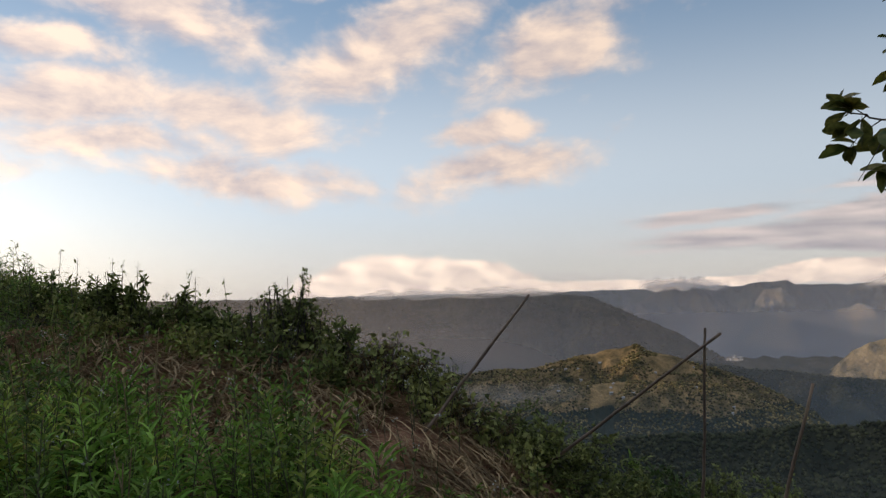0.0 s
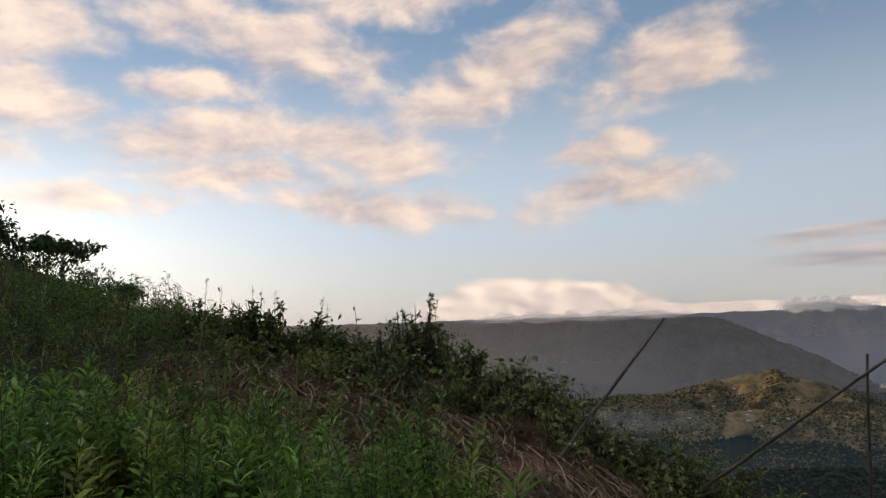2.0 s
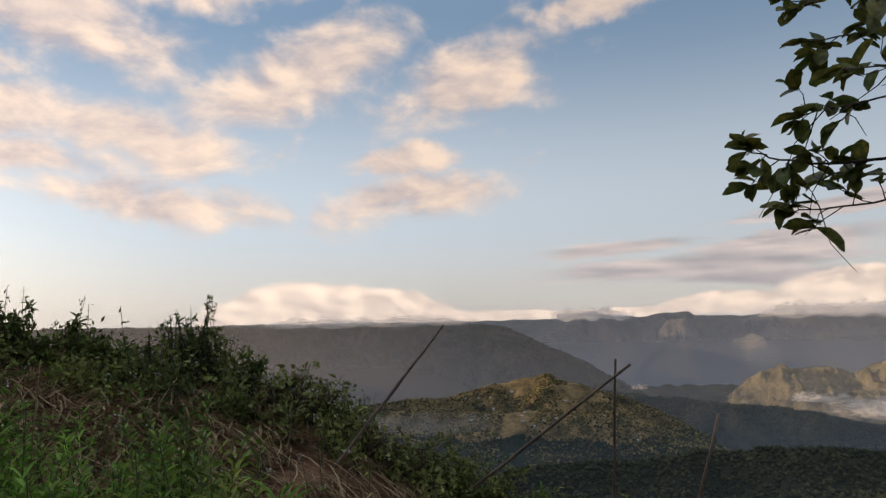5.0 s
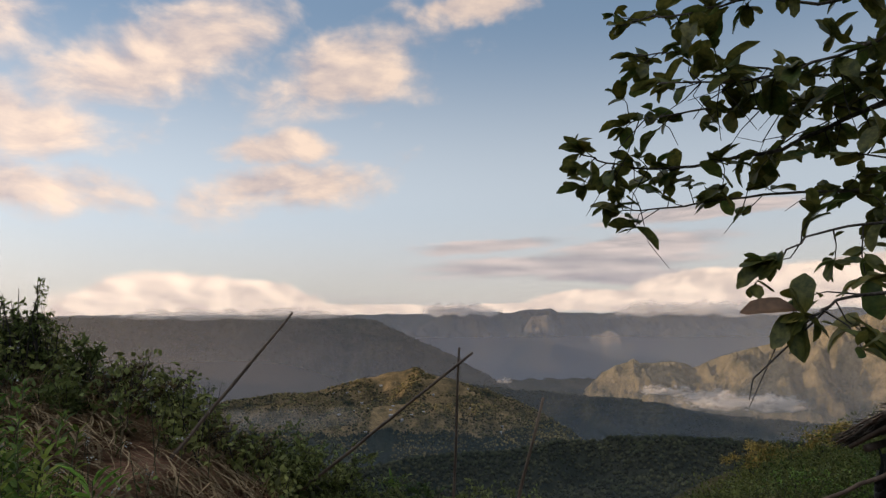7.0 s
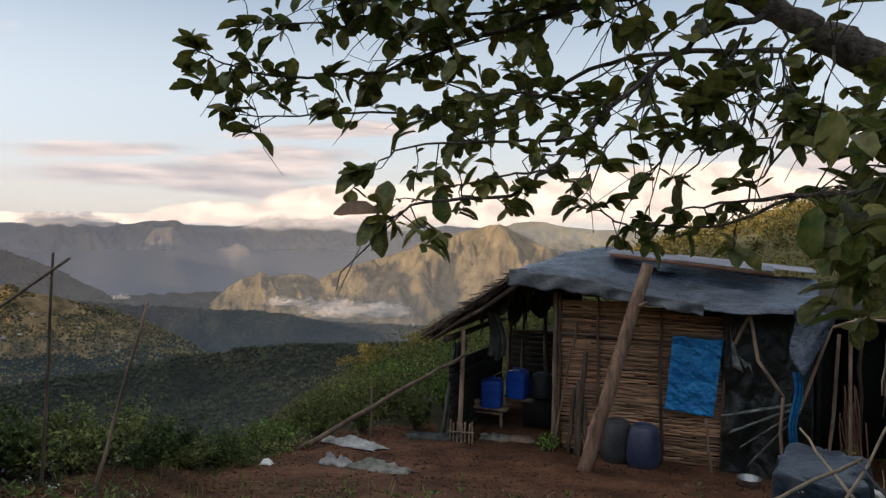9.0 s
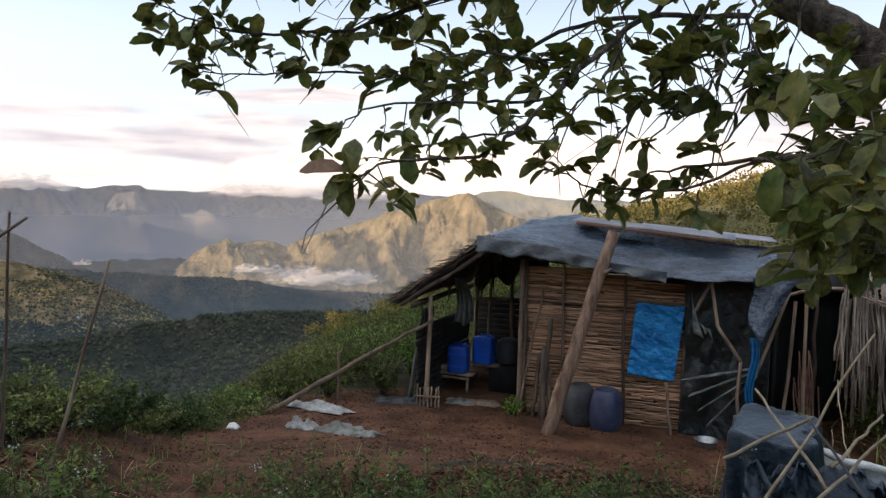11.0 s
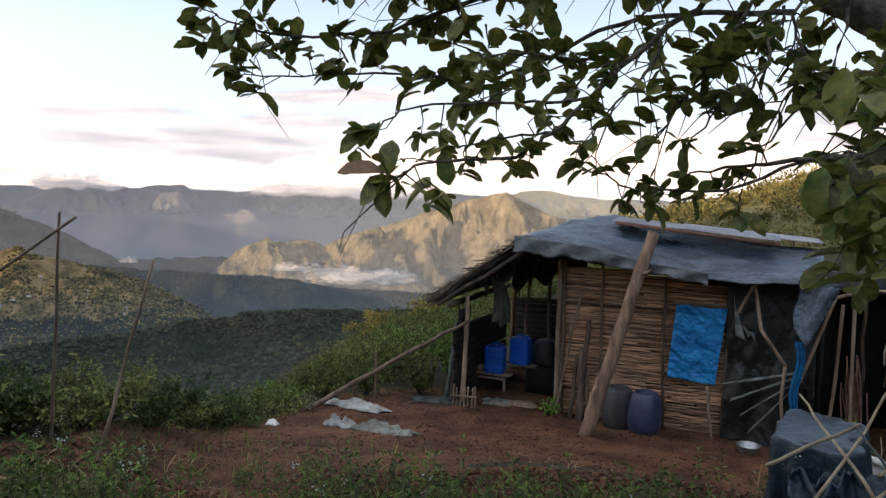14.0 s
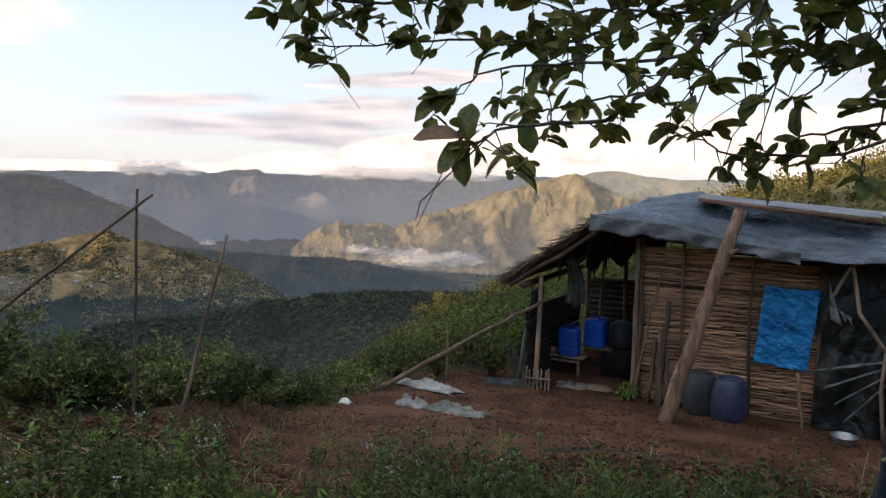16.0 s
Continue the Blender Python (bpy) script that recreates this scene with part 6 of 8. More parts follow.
# small white flower heads above the weeds
fb = np.concatenate([spread(70, -70, -14, 1.8, 4.6), spread(40, -10, 70, 2.2, 3.8, lambda x, y: ~bare(x, y))])
fh = RNG.uniform(0.22, 0.6, len(fb))
ft = fb + np.stack([RNG.normal(0, 0.05, len(fb)), RNG.normal(0, 0.05, len(fb)), fh], -1)
ALL_STEMS.append(stem_array(fb, ft, 0.003 + 0 * fh, 0.0015 + 0 * fh, 0.03))
k = np.repeat(np.arange(len(fb)), 9)
ALL_FLOWERS.append(leaf_array(ft[k] + RNG.normal(0, 0.012, (len(k), 3)), RNG.normal(0, 1, (len(k), 3)) + np.array([0, 0, 0.6]), RNG.uniform(0.008, 0.016, len(k)), RNG.uniform(0.006, 0.012, len(k)), CHIP))


def turf(n, a0, a1, r0, r1, l0, l1, into, keep=None, width=0.007, lean=0.35, droop=0.45):
    b = spread(n, a0, a1, r0, r1, keep)
    m = len(b)
    into.append(blade_array(b, RNG.uniform(0, 2 * math.pi, m), RNG.uniform(l0, l1, m), width * RNG.uniform(0.6, 1.5, m), RNG.uniform(0, 2 * lean, m), RNG.uniform(0, 2 * droop, m)))


turf(5000, -76, -24, 1.4, 5.0, 0.12, 0.34, ALL_GRASS, lambda x, y: ~mound(x, y) | (RNG.random(x.shape) < 0.05))
turf(8000, -80, -44, 4.0, 13, 0.15, 0.42, ALL_GRASS)
turf(7500, -16, 80, 1.9, 4.2, 0.06, 0.20, ALL_GRASS, lambda x, y: ~bare(x, y) & (fbm(x * 1.3, y * 1.3, 26, 3) > -0.12) & ~heap_front(x, y))
turf(9000, 78, 284, 0.7, 9, 0.08, 0.3, ALL_GRASS)
turf(2500, -80, 80, 0.5, 1.8, 0.05, 0.14, ALL_GRASS)
turf(11000, 58, 100, 3, 12, 0.15, 0.5, ALL_GRASS, lambda x, y: ~bare(x, y))
grow(spread(260, -10, 62, 3.7, 5.0, lambda x, y: fbm(x * 1.4, y * 1.4, 37, 3) > 0.12), 0.08, 0.3, 24, 0.045, 0.4, ALL_YARD)
turf(2500, -12, 30, 4.0, 8.5, 0.05, 0.16, ALL_GRASS, lambda x, y: ~bare(x, y))
# dry grass lying over the mound, in the weeds and at the yard edge
for lift, n in ((0.05, 7000), (0.14, 5000), (0.3, 500)):
    b = spread(n, -52, -8, 3.0, 6.5, lambda x, y: (fbm(x * 1.7, y * 1.7, 63, 3) > np.where(np.degrees(np.arctan2(x, y)) > -27, -0.22, -0.25)))
    m = len(b)
    ALL_STRAW.append(mat_array(b, np.radians(RNG.normal(75, 50, m)), RNG.uniform(0.14, 0.48, m), 0.009 * RNG.uniform(0.5, 1.6, m), lift * RNG.uniform(0.1, 1.0, m)))
turf(350, -75, -42, 1.6, 4.2, 0.25, 0.55, ALL_STRAW, width=0.006, lean=0.25, droop=0.4)
turf(500, -14, 45, 3.2, 5.4, 0.06, 0.2, ALL_STRAW, lambda x, y: fbm(x * 1.1, y * 1.1, 19, 3) > 0, width=0.005, lean=0.8, droop=0.6)
turf(1800, 55, 90, 3.2, 8, 0.2, 0.5, ALL_STRAW, lambda x, y: ~bare(x, y), width=0.005, lean=0.7, droop=0.6)
# small creeping leaves over the mound
b = spread(6000, -52, -8, 2.9, 6.4, lambda x, y: fbm(x * 1.5, y * 1.5, 29, 3) > 0.08)
ALL_WEED.append(leaf_array(b + np.stack([0 * b[:, 0], 0 * b[:, 0], RNG.uniform(0.01, 0.16, len(b))], -1), RNG.normal(0, 1, b.shape) + np.array([0, 0, 0.3]), RNG.uniform(0.02, 0.055, len(b)), RNG.uniform(0.012, 0.03, len(b)), CHIP, 0.6))
# litter and clods on the yard's soil
yb = spread(20000, -8, 66, 3.2, 9.6)
keep = (0.8 * yb[:, 0] + 0.6 * yb[:, 1] < 8.0) & (fbm(yb[:, 0] * 1.4, yb[:, 1] * 1.4, 93, 3) > -0.25)
yb = yb[keep]
half = len(yb) // 2
litter = leaf_array(yb[:half] + np.array([0, 0, 0.006]), RNG.normal(0, 1, (half, 3)) * np.array([1, 1, 0.15]), RNG.uniform(0.012, 0.04, half), RNG.uniform(0.005, 0.016, half), CHIP, 0.25)
OCT = (np.array([[1, 0, 0], [0, 1, 0], [-1, 0, 0], [0, -1, 0], [0, 0, 0.8], [0.3, 0.2, -0.5]]) * 0.5, np.array([[0, 1, 4], [1, 2, 4], [2, 3, 4], [3, 0, 4], [1, 0, 5], [2, 1, 5], [3, 2, 5], [0, 3, 5]]))
rest = len(yb) - half
clods = leaf_array(yb[half:] + np.array([0, 0, 0.004]), RNG.normal(0, 1, (rest, 3)) * np.array([1, 1, 0.1]), RNG.uniform(0.012, 0.075, rest) ** 1.25, RNG.uniform(0.012, 0.04, rest), OCT, 0.3)
eb = spread(5200, -16, 56, 3.5, 4.9, lambda x, y: fbm(x * 1.1, y * 1.1, 94, 3) > -0.3)
edge_clods = leaf_array(eb + np.array([0, 0, 0.01]), RNG.normal(0, 1, eb.shape) * np.array([1, 1, 0.15]), RNG.uniform(0.02, 0.10, len(eb)) ** 1.15, RNG.uniform(0.02, 0.06, len(eb)), OCT, 0.4)
stuff("yard_litter", "dry leaves and straw scattered on the soil", "litter", [litter], DRYLITTER)
stuff("soil_clods", "small clods of red soil", "soil", [clods, edge_clods], CLOD)
# a heap of dry hay in front of the poles
for lift, n in ((0.15, 1200), (0.4, 500)):
    b = spread(n, -11, 5, 3.2, 4.1)
    m = len(b)
    ALL_STRAW.append(mat_array(b, RNG.uniform(0, 6.28, m), RNG.uniform(0.15, 0.5, m), 0.006 * RNG.uniform(0.6, 1.6, m), lift * RNG.uniform(0.1, 1.0, m)))
# bare dry stalks standing in the weeds
turf(900, -40, -34.5, 2.0, 3.2, 0.18, 0.42, ALL_STRAW, width=0.006, lean=0.35, droop=0.5)
b = spread(150, -70, -38, 1.8, 4.2)
h = RNG.uniform(0.3, 0.75, len(b))
ALL_STRAW.append(stem_array(b, b + np.stack([RNG.normal(0, 0.09, len(b)), RNG.normal(0, 0.09, len(b)), h], -1), 0.0045 + 0 * h, 0.0025 + 0 * h, 0.04))


# the brow of the mound: dark twiggy plants against the sky
def brow_plants():
    az = RNG.uniform(-62, -10, 420)
    az = az[fbm(az * 0.35, az * 0, 133, 3) > -0.05]
    r = np.interp(az, ROW_AZ, BROW_R) + RNG.uniform(-0.7, 0.5, len(az))
    x, y = r * np.sin(np.radians(az)), r * np.cos(np.radians(az))
    base = np.stack([x, y, ground_z(x, y)], -1)
    h = RNG.uniform(0.06, 0.26, len(az)) * (1 + 0.8 * (fbm(az * 0.25, az * 0, 33, 3) > 0.1))
    for _ in range(2):
        tip = base + np.stack([RNG.normal(0, 0.22, len(az)) * h, RNG.normal(0, 0.22, len(az)) * h, h], -1)
        ALL_TWIGS.append(stem_array(base, tip, 0.004 + 0 * h, 0.002 + 0 * h, 0.05))
        k = np.repeat(np.arange(len(az)), 22)
        t = RNG.uniform(0.1, 1.0, len(k))
        p = base[k] + (tip - base)[k] * t[:, None] + RNG.normal(0, 0.035, (len(k), 3))
        ALL_SHRUB.append(leaf_array(p, RNG.normal(0, 1, (len(k), 3)), RNG.uniform(0.03, 0.075, len(k)), RNG.uniform(0.016, 0.042, len(k)), CHIP, 0.8))
    b = np.repeat(base, 7, 0) + RNG.normal(0, 0.14, (len(base) * 7, 3)) * np.array([1, 1, 0])
    b[:, 2] = ground_z(b[:, 0], b[:, 1])
    m = len(b)
    ALL_STRAW.append(blade_array(b, RNG.uniform(0, 6.28, m), RNG.uniform(0.08, 0.24, m), 0.004 * RNG.uniform(0.6, 1.4, m), RNG.uniform(0, 1.4, m), RNG.uniform(0, 0.9, m)))


brow_plants()
# tall thin seed stalks on the brow
az = np.radians(np.concatenate([RNG.normal(-43, 4, 16), RNG.normal(-27, 5, 6), [radians(0) - 35.0, -35.6, -37.4]]))
r = np.interp(np.degrees(az), ROW_AZ, BROW_R) - 0.1
b = np.stack([r * np.sin(az), r * np.cos(az), ground_z(r * np.sin(az), r * np.cos(az))], -1)
h = RNG.uniform(0.28, 0.56, len(b))
tip = b + np.stack([RNG.normal(0, 0.05, len(b)), RNG.normal(0, 0.05, len(b)), h], -1)
ALL_TWIGS.append(stem_array(b, tip, 0.0035 + 0 * h, 0.002 + 0 * h, 0.03))
k = np.repeat(np.arange(len(b)), 16)
t = RNG.uniform(0.45, 1.02, len(k))
p = b[k] + (tip - b)[k] * t[:, None] + RNG.normal(0, 0.014, (len(k), 3))
ALL_SHRUB.append(leaf_array(p, RNG.normal(0, 1, (len(k), 3)), RNG.uniform(0.02, 0.05, len(k)), RNG.uniform(0.008, 0.02, len(k)), CHIP, 0.8))


def bushlet(name, label, category, x, y, height, width, n, leaf, material, seed, group="", slim=0.45, stems=9, dense=1.0, z=None):
    """An upright bush: a few stems from one root, side twigs and many small leaves."""
    rng = np.random.default_rng(seed)
    z = gz(x, y) if z is None else z
    ob = thing(name, label, category, pose(x, y, z - 0.02), group)
    a = rng.uniform(0, 6.28, stems)
    tip = np.stack([np.sin(a) * width * rng.uniform(0.2, 1, stems), np.cos(a) * width * rng.uniform(0.2, 1, stems), height * rng.uniform(0.6, 1.05, stems)], -1)
    arr = [stem_array(np.zeros((stems, 3)), tip, np.full(stems, 0.006 + 0.008 * height), np.full(stems, 0.002), 0.05)]
    k = rng.integers(0, stems, stems * 7)
    t = rng.uniform(0.3, 1, len(k))
    p0 = tip[k] * t[:, None]
    p1 = p0 + np.stack([rng.normal(0, 0.5, len(k)), rng.normal(0, 0.5, len(k)), rng.uniform(-0.1, 0.7, len(k))], -1) * width * 0.5
    arr.append(stem_array(p0, p1, np.full(len(k), 0.003), np.full(len(k), 0.001), 0.04))
    stuff("stem", "", "", arr, TWIG, ob)
    k = rng.integers(0, len(p0), n)
    t = rng.uniform(0, 1.1, n)
    p = p0[k] + (p1 - p0)[k] * t[:, None] + rng.normal(0, 0.03 * width, (n, 3))
    stuff("foliage", "", "", [leaf_array(p, rng.normal(0, 1, (n, 3)) + np.array([0, 0, 0.2]), leaf * rng.uniform(0.5, 1.3, n), leaf * slim * rng.uniform(0.6, 1.2, n), BLADE if leaf > 0.05 else CHIP, 0.7)], material, ob)
    return ob


# bushes that stand up on the brow
def brow_bush(k, az, r, h, w, n, leaf):
    x, y = r * math.sin(radians(az)), r * math.cos(radians(az))
    bushlet("brow_bush", "dark twiggy bush on the brow of the mound", "bush", x, y, h if az < -26 else 0.8 * h, w, n, leaf if az < -26 else 0.03, DRYBUSH if az > -26 and k % 4 else BROWLEAF, k + 100, "bushes on the brow", stems=6)


for k, (az, r, h, w, n, leaf) in enumerate((
        (-30.1, 5.75, 0.66, 0.14, 520, 0.036), (-29.3, 5.75, 0.58, 0.18, 620, 0.036), (-30.9, 5.8, 0.56, 0.14, 420, 0.036), (-27.0, 5.65, 0.34, 0.22, 420, 0.06), (-30.6, 5.8, 0.34, 0.12, 220, 0.05),
        (-32.2, 5.85, 0.52, 0.04, 60, 0.045), (-33.7, 5.85, 0.42, 0.05, 80, 0.045), (-35.6, 5.95, 0.22, 0.16, 260, 0.06), (-37.2, 6.05, 0.22, 0.18, 280, 0.06), (-38.4, 6.1, 0.40, 0.07, 150, 0.07),
        (-40.3, 6.2, 0.24, 0.15, 240, 0.06))):
    brow_bush(k, az, r, h, w, n, leaf)
for k, (az, r, h, w, n, leaf) in enumerate((
        (-41.6, 6.3, 0.50, 0.12, 260, 0.07), (-42.8, 6.4, 0.52, 0.12, 280, 0.07), (-43.8, 6.5, 0.44, 0.14, 260, 0.065), (-45.6, 6.7, 0.36, 0.2, 300, 0.06),
        (-47.8, 6.9, 0.40, 0.22, 340, 0.055), (-25.2, 5.5, 0.30, 0.24, 620, 0.05), (-23.4, 5.4, 0.36, 0.24, 640, 0.05), (-21.8, 5.3, 0.32, 0.26, 640, 0.05), (-20.0, 5.2, 0.34, 0.24, 620, 0.05),
        (-18.4, 5.2, 0.26, 0.25, 520, 0.05), (-16.8, 5.15, 0.30, 0.2, 420, 0.055), (-15.2, 5.1, 0.26, 0.28, 560, 0.05))):
    brow_bush(k + 20, az, r, h, w, n, leaf)


def tall_weed(az, r, h, seed, material, broad=0.30, stems=7, leaf=0.075, bloom=False):
    """An upright weed: several stems from one root, narrow leaves in steps up each stem, drooping a little."""
    rng = np.random.default_rng(seed)
    x, y = r * math.sin(radians(az)), r * math.cos(radians(az))
    ob = thing("tall_weed", "tall leafy weed with narrow dark green leaves", "weed", pose(x, y, gz(x, y) - 0.02), "tall weeds on the bank")
    foot = rng.normal(0, 0.07, (stems, 3)) * np.array([1, 1, 0])
    tip = foot * 1.7 + np.stack([rng.normal(0, 0.07, stems), rng.normal(0, 0.07, stems), h * rng.uniform(0.6, 1.0, stems)], -1)
    stuff("stem", "", "", [stem_array(foot, tip, np.full(stems, 0.0055), np.full(stems, 0.0018), 0.03)], STEM, ob)["kind"] = "stuff"
    per = int(66 * h / 0.8)
    k = np.repeat(np.arange(stems), per)
    step = np.tile(np.arange(per), stems)
    t = 0.12 + 0.88 * (step + rng.uniform(-0.4, 0.4, len(k))) / per
    a = step * 2.4 + k * 1.3 + rng.normal(0, 0.25, len(k))
    d = np.stack([np.sin(a), np.cos(a), 0.15 + 1.0 * t ** 3 + rng.normal(0, 0.22, len(k))], -1)
    size = leaf * rng.uniform(0.6, 1.15, len(k)) * (1.25 - 0.7 * t)
    p = foot[k] + (tip - foot)[k] * t[:, None] + d * (rng.uniform(0, 0.05, len(k)) * (1.2 - t))[:, None]
    stuff("foliage", "", "", [leaf_array(p, d, size, size * broad, BLADE, 0.35)], material, ob)
    if bloom:
        n = 26
        k = rng.integers(0, stems, n)
        p = tip[k] + rng.normal(0, 0.022, (n, 3)) * np.array([1, 1, 0.4])
        stuff("flower_head", "", "", [leaf_array(p, rng.normal(0, 1, (n, 3)) + np.array([0, 0, 0.8]), rng.uniform(0.008, 0.016, n), rng.uniform(0.008, 0.014, n), CHIP)], BLOSSOM, ob)["kind"] = "stuff"


wr = random.Random(77)
for k in range(64):
    if k < 40:  # the thick stand
        az, r = wr.uniform(-66, -40.5), wr.uniform(2.3, 3.7)
        h = wr.uniform(0.55, 1.0) * (0.84 + 0.09 * (r - 2.3))
    elif k < 54:  # the clump in front of the bare soil
        az, r = wr.gauss(-31.3, 2.1), wr.uniform(2.6, 3.3)
        h = wr.uniform(0.5, 0.92) * (1 - 0.05 * abs(az + 31.3))
    else:
        az, r = wr.uniform(-64, -48), wr.uniform(3.8, 5.2)
        h = wr.uniform(0.35, 0.6)
    tall_weed(az, r, h, 900 + k, (TALLWEED, FROND, WEED, OLIVEWEED, FROND)[k % 5], wr.uniform(0.22, 0.42), wr.randint(6, 11), wr.uniform(0.06, 0.11), k % 5 == 0)
# the tallest of the stand, then lush ones with long arching leaves, by the slope down from eye level to their tops
for k in range(12):
    az, r = wr.uniform(-55, -42.5), wr.uniform(3.1, 4.0)
    h = 3.05 - r * math.tan(radians(wr.uniform(3.0, 8.0))) - gz(r * math.sin(radians(az)), r * math.cos(radians(az)))
    tall_weed(az, r, min(h, 1.1), 980 + k, (OLIVEWEED, FROND, OLIVEWEED, TALLWEED)[k % 4], 0.30, 8, wr.uniform(0.06, 0.085))
for k, (az, r, drop) in enumerate(((-28.0, 2.6, 10.8), (-27.0, 2.7, 12.5), (-37.4, 2.6, 9.4), (-45.4, 2.4, 13.2), (-42.6, 2.3, 13.6), (-44.6, 3.0, 6.8))):
    h = 3.05 - r * math.tan(radians(drop)) - gz(r * math.sin(radians(az)), r * math.cos(radians(az)))
    tall_weed(az, r, h, 1000 + k, FROND, 0.17, 5, 0.19)
# leafy hedge beyond the poles
for k, (az, r, h, w) in enumerate(((-9, 5.5, 0.40, 0.40), (-4.5, 5.9, 0.38, 0.42), (0.0, 6.0, 0.40, 0.42), (4.2, 5.9, 0.42, 0.40), (7.5, 6.3, 0.36, 0.42), (-12, 5.3, 0.30, 0.35), (10.5, 6.9, 0.28, 0.4), (-2.0, 5.4, 0.26, 0.4),
                                   (2.5, 5.35, 0.24, 0.38), (-6.5, 5.15, 0.26, 0.38), (13.0, 7.4, 0.22, 0.5), (15.5, 7.9, 0.20, 0.5))):
    x, y = r * math.sin(radians(az)), r * math.cos(radians(az))
    bushlet("hedge_bush", "dense green small-leaved bush on the bank", "bush", x, y, h * (1.2 if az < 6 else 0.8), w * 1.15, 3000, 0.038, (BROWLEAF, SHRUB, BROWLEAF)[k % 3], k + 200, "hedge bushes", 0.6, 16)
bushlet("sapling", "slim green sapling rising from the hedge", "sapling", 6.0 * math.sin(radians(-3.6)), 6.0 * math.cos(radians(-3.6)), 0.72, 0.12, 160, 0.07, WEED, 260, "", 0.4, 3)
bushlet("wall_weed", "small green weed at the foot of the hut post", "weed", *(HUT @ Vector((-1.98, -0.22, 0)))[:2], 0.20, 0.14, 160, 0.05, LUSH, 261, "", 0.6, 8)


# lush pale green herbs close to the path
def lush(az, r, h, seed):
    rng = np.random.default_rng(seed)
    x, y = r * math.sin(radians(az)), r * math.cos(radians(az))
    ob = thing("lush_herb", "fresh green herb with long narrow leaves", "herb", pose(x, y, gz(x, y)), "lush herbs")
    n = 5
    tip = np.stack([rng.normal(0, 0.09, n), rng.normal(0, 0.09, n), h * rng.uniform(0.7, 1, n)], -1)
    stuff("stem", "", "", [stem_array(tip * 0 + np.array([0, 0, -0.03]), tip, np.full(n, 0.006), np.full(n, 0.002), 0.03)], STEM, ob)
    k = rng.integers(0, n, 150)
    t = rng.uniform(0.2, 1, 150) ** 0.7
    a = rng.uniform(0, 6.28, 150)
    d = np.stack([np.sin(a), np.cos(a), rng.uniform(-0.3, 1.2, 150)], -1)
    size = rng.uniform(0.05, 0.12, 150)
    stuff("foliage", "", "", [leaf_array(tip[k] * t[:, None], d, size, size * 0.17, BLADE, 0.3)], LUSH, ob)


for k, (az, r, h) in enumerate(((-27.6, 2.5, 0.62), (-28.6, 2.45, 0.5), (-41.5, 2.3, 0.42), (-43.2, 2.25, 0.4), (-52, 2.6, 0.62), (-46.5, 2.7, 0.66), (-33.5, 2.3, 0.30), (21, 2.95, 0.22), (38, 3.3, 0.26))):
    lush(az, r, h, k + 300)

stuff("weed_stems", "thin green and brown weed stems", "weeds", ALL_STEMS, STEM)
stuff("weeds", "dense green weeds with small leaves", "weeds", ALL_WEED, WEED)
stuff("edge_weeds", "green leafy weeds along the yard edge", "weeds", ALL_EDGE, EDGEWEED)
stuff("yard_weeds", "low dark green weeds along the yard edge", "weeds", ALL_YARD, YARDWEED)
stuff("fresh_weeds", "upright pale green weeds", "weeds", ALL_FRESH, LUSH)
stuff("grass", "uneven green grass", "grass", ALL_GRASS, GRASS)
stuff("dry_grass", "dry brown grass lying over the ground", "grass", ALL_STRAW, STRAW)
stuff("brow_twigs", "thin dark twigs along the brow", "twigs", ALL_TWIGS, TWIG)
stuff("brow_leaves", "small dark leaves along the brow", "leaves", ALL_SHRUB, BROWLEAF)
stuff("flowers", "small white weed flowers", "flowers", ALL_FLOWERS, BLOSSOM)


# bushes on the slopes beyond the brow
def slope_bushes(name, label, n, a0, a1, r0, r1, h0, h1, material, per, leaf, power=1.0):
    az = np.radians(RNG.uniform(a0, a1, n))
    r = r0 + (r1 - r0) * RNG.uniform(0, 1, n) ** power
    x, y = r * np.sin(az), r * np.cos(az)
    w, s = 0.8 * x + 0.6 * y - 8.09, 0.6 * x - 0.8 * y
    ok = ~((s > -4.2) & (s < 2.6) & (w < 3.2))
    x, y, r = x[ok], y[ok], r[ok]
    h = RNG.uniform(h0, h1, len(x)) * (0.6 + 0.8 * (vnoise(x * 0.2, y * 0.2, 61) > 0))
    c = np.stack([x, y, ground_z(x, y)], -1)
    k = np.repeat(np.arange(len(x)), per)
    d = unit(RNG.normal(0, 1, (len(k), 3)))
    d[:, 2] = np.abs(d[:, 2])
    p = c[k] + d * (h[k] * RNG.uniform(0.2, 1.0, len(k)) ** 0.6)[:, None] * np.array([0.8, 0.8, 1.0]) + RNG.normal(0, 0.05, (len(k), 3)) * h[k][:, None]
    size = leaf * np.clip(r[k] / r0, 1, 6) * RNG.uniform(0.5, 1.3, len(k))
    stuff(name, label, "bushes", [leaf_array(p, d + RNG.normal(0, 0.7, d.shape), size, size * 0.55, CHIP, 0.8)], material)


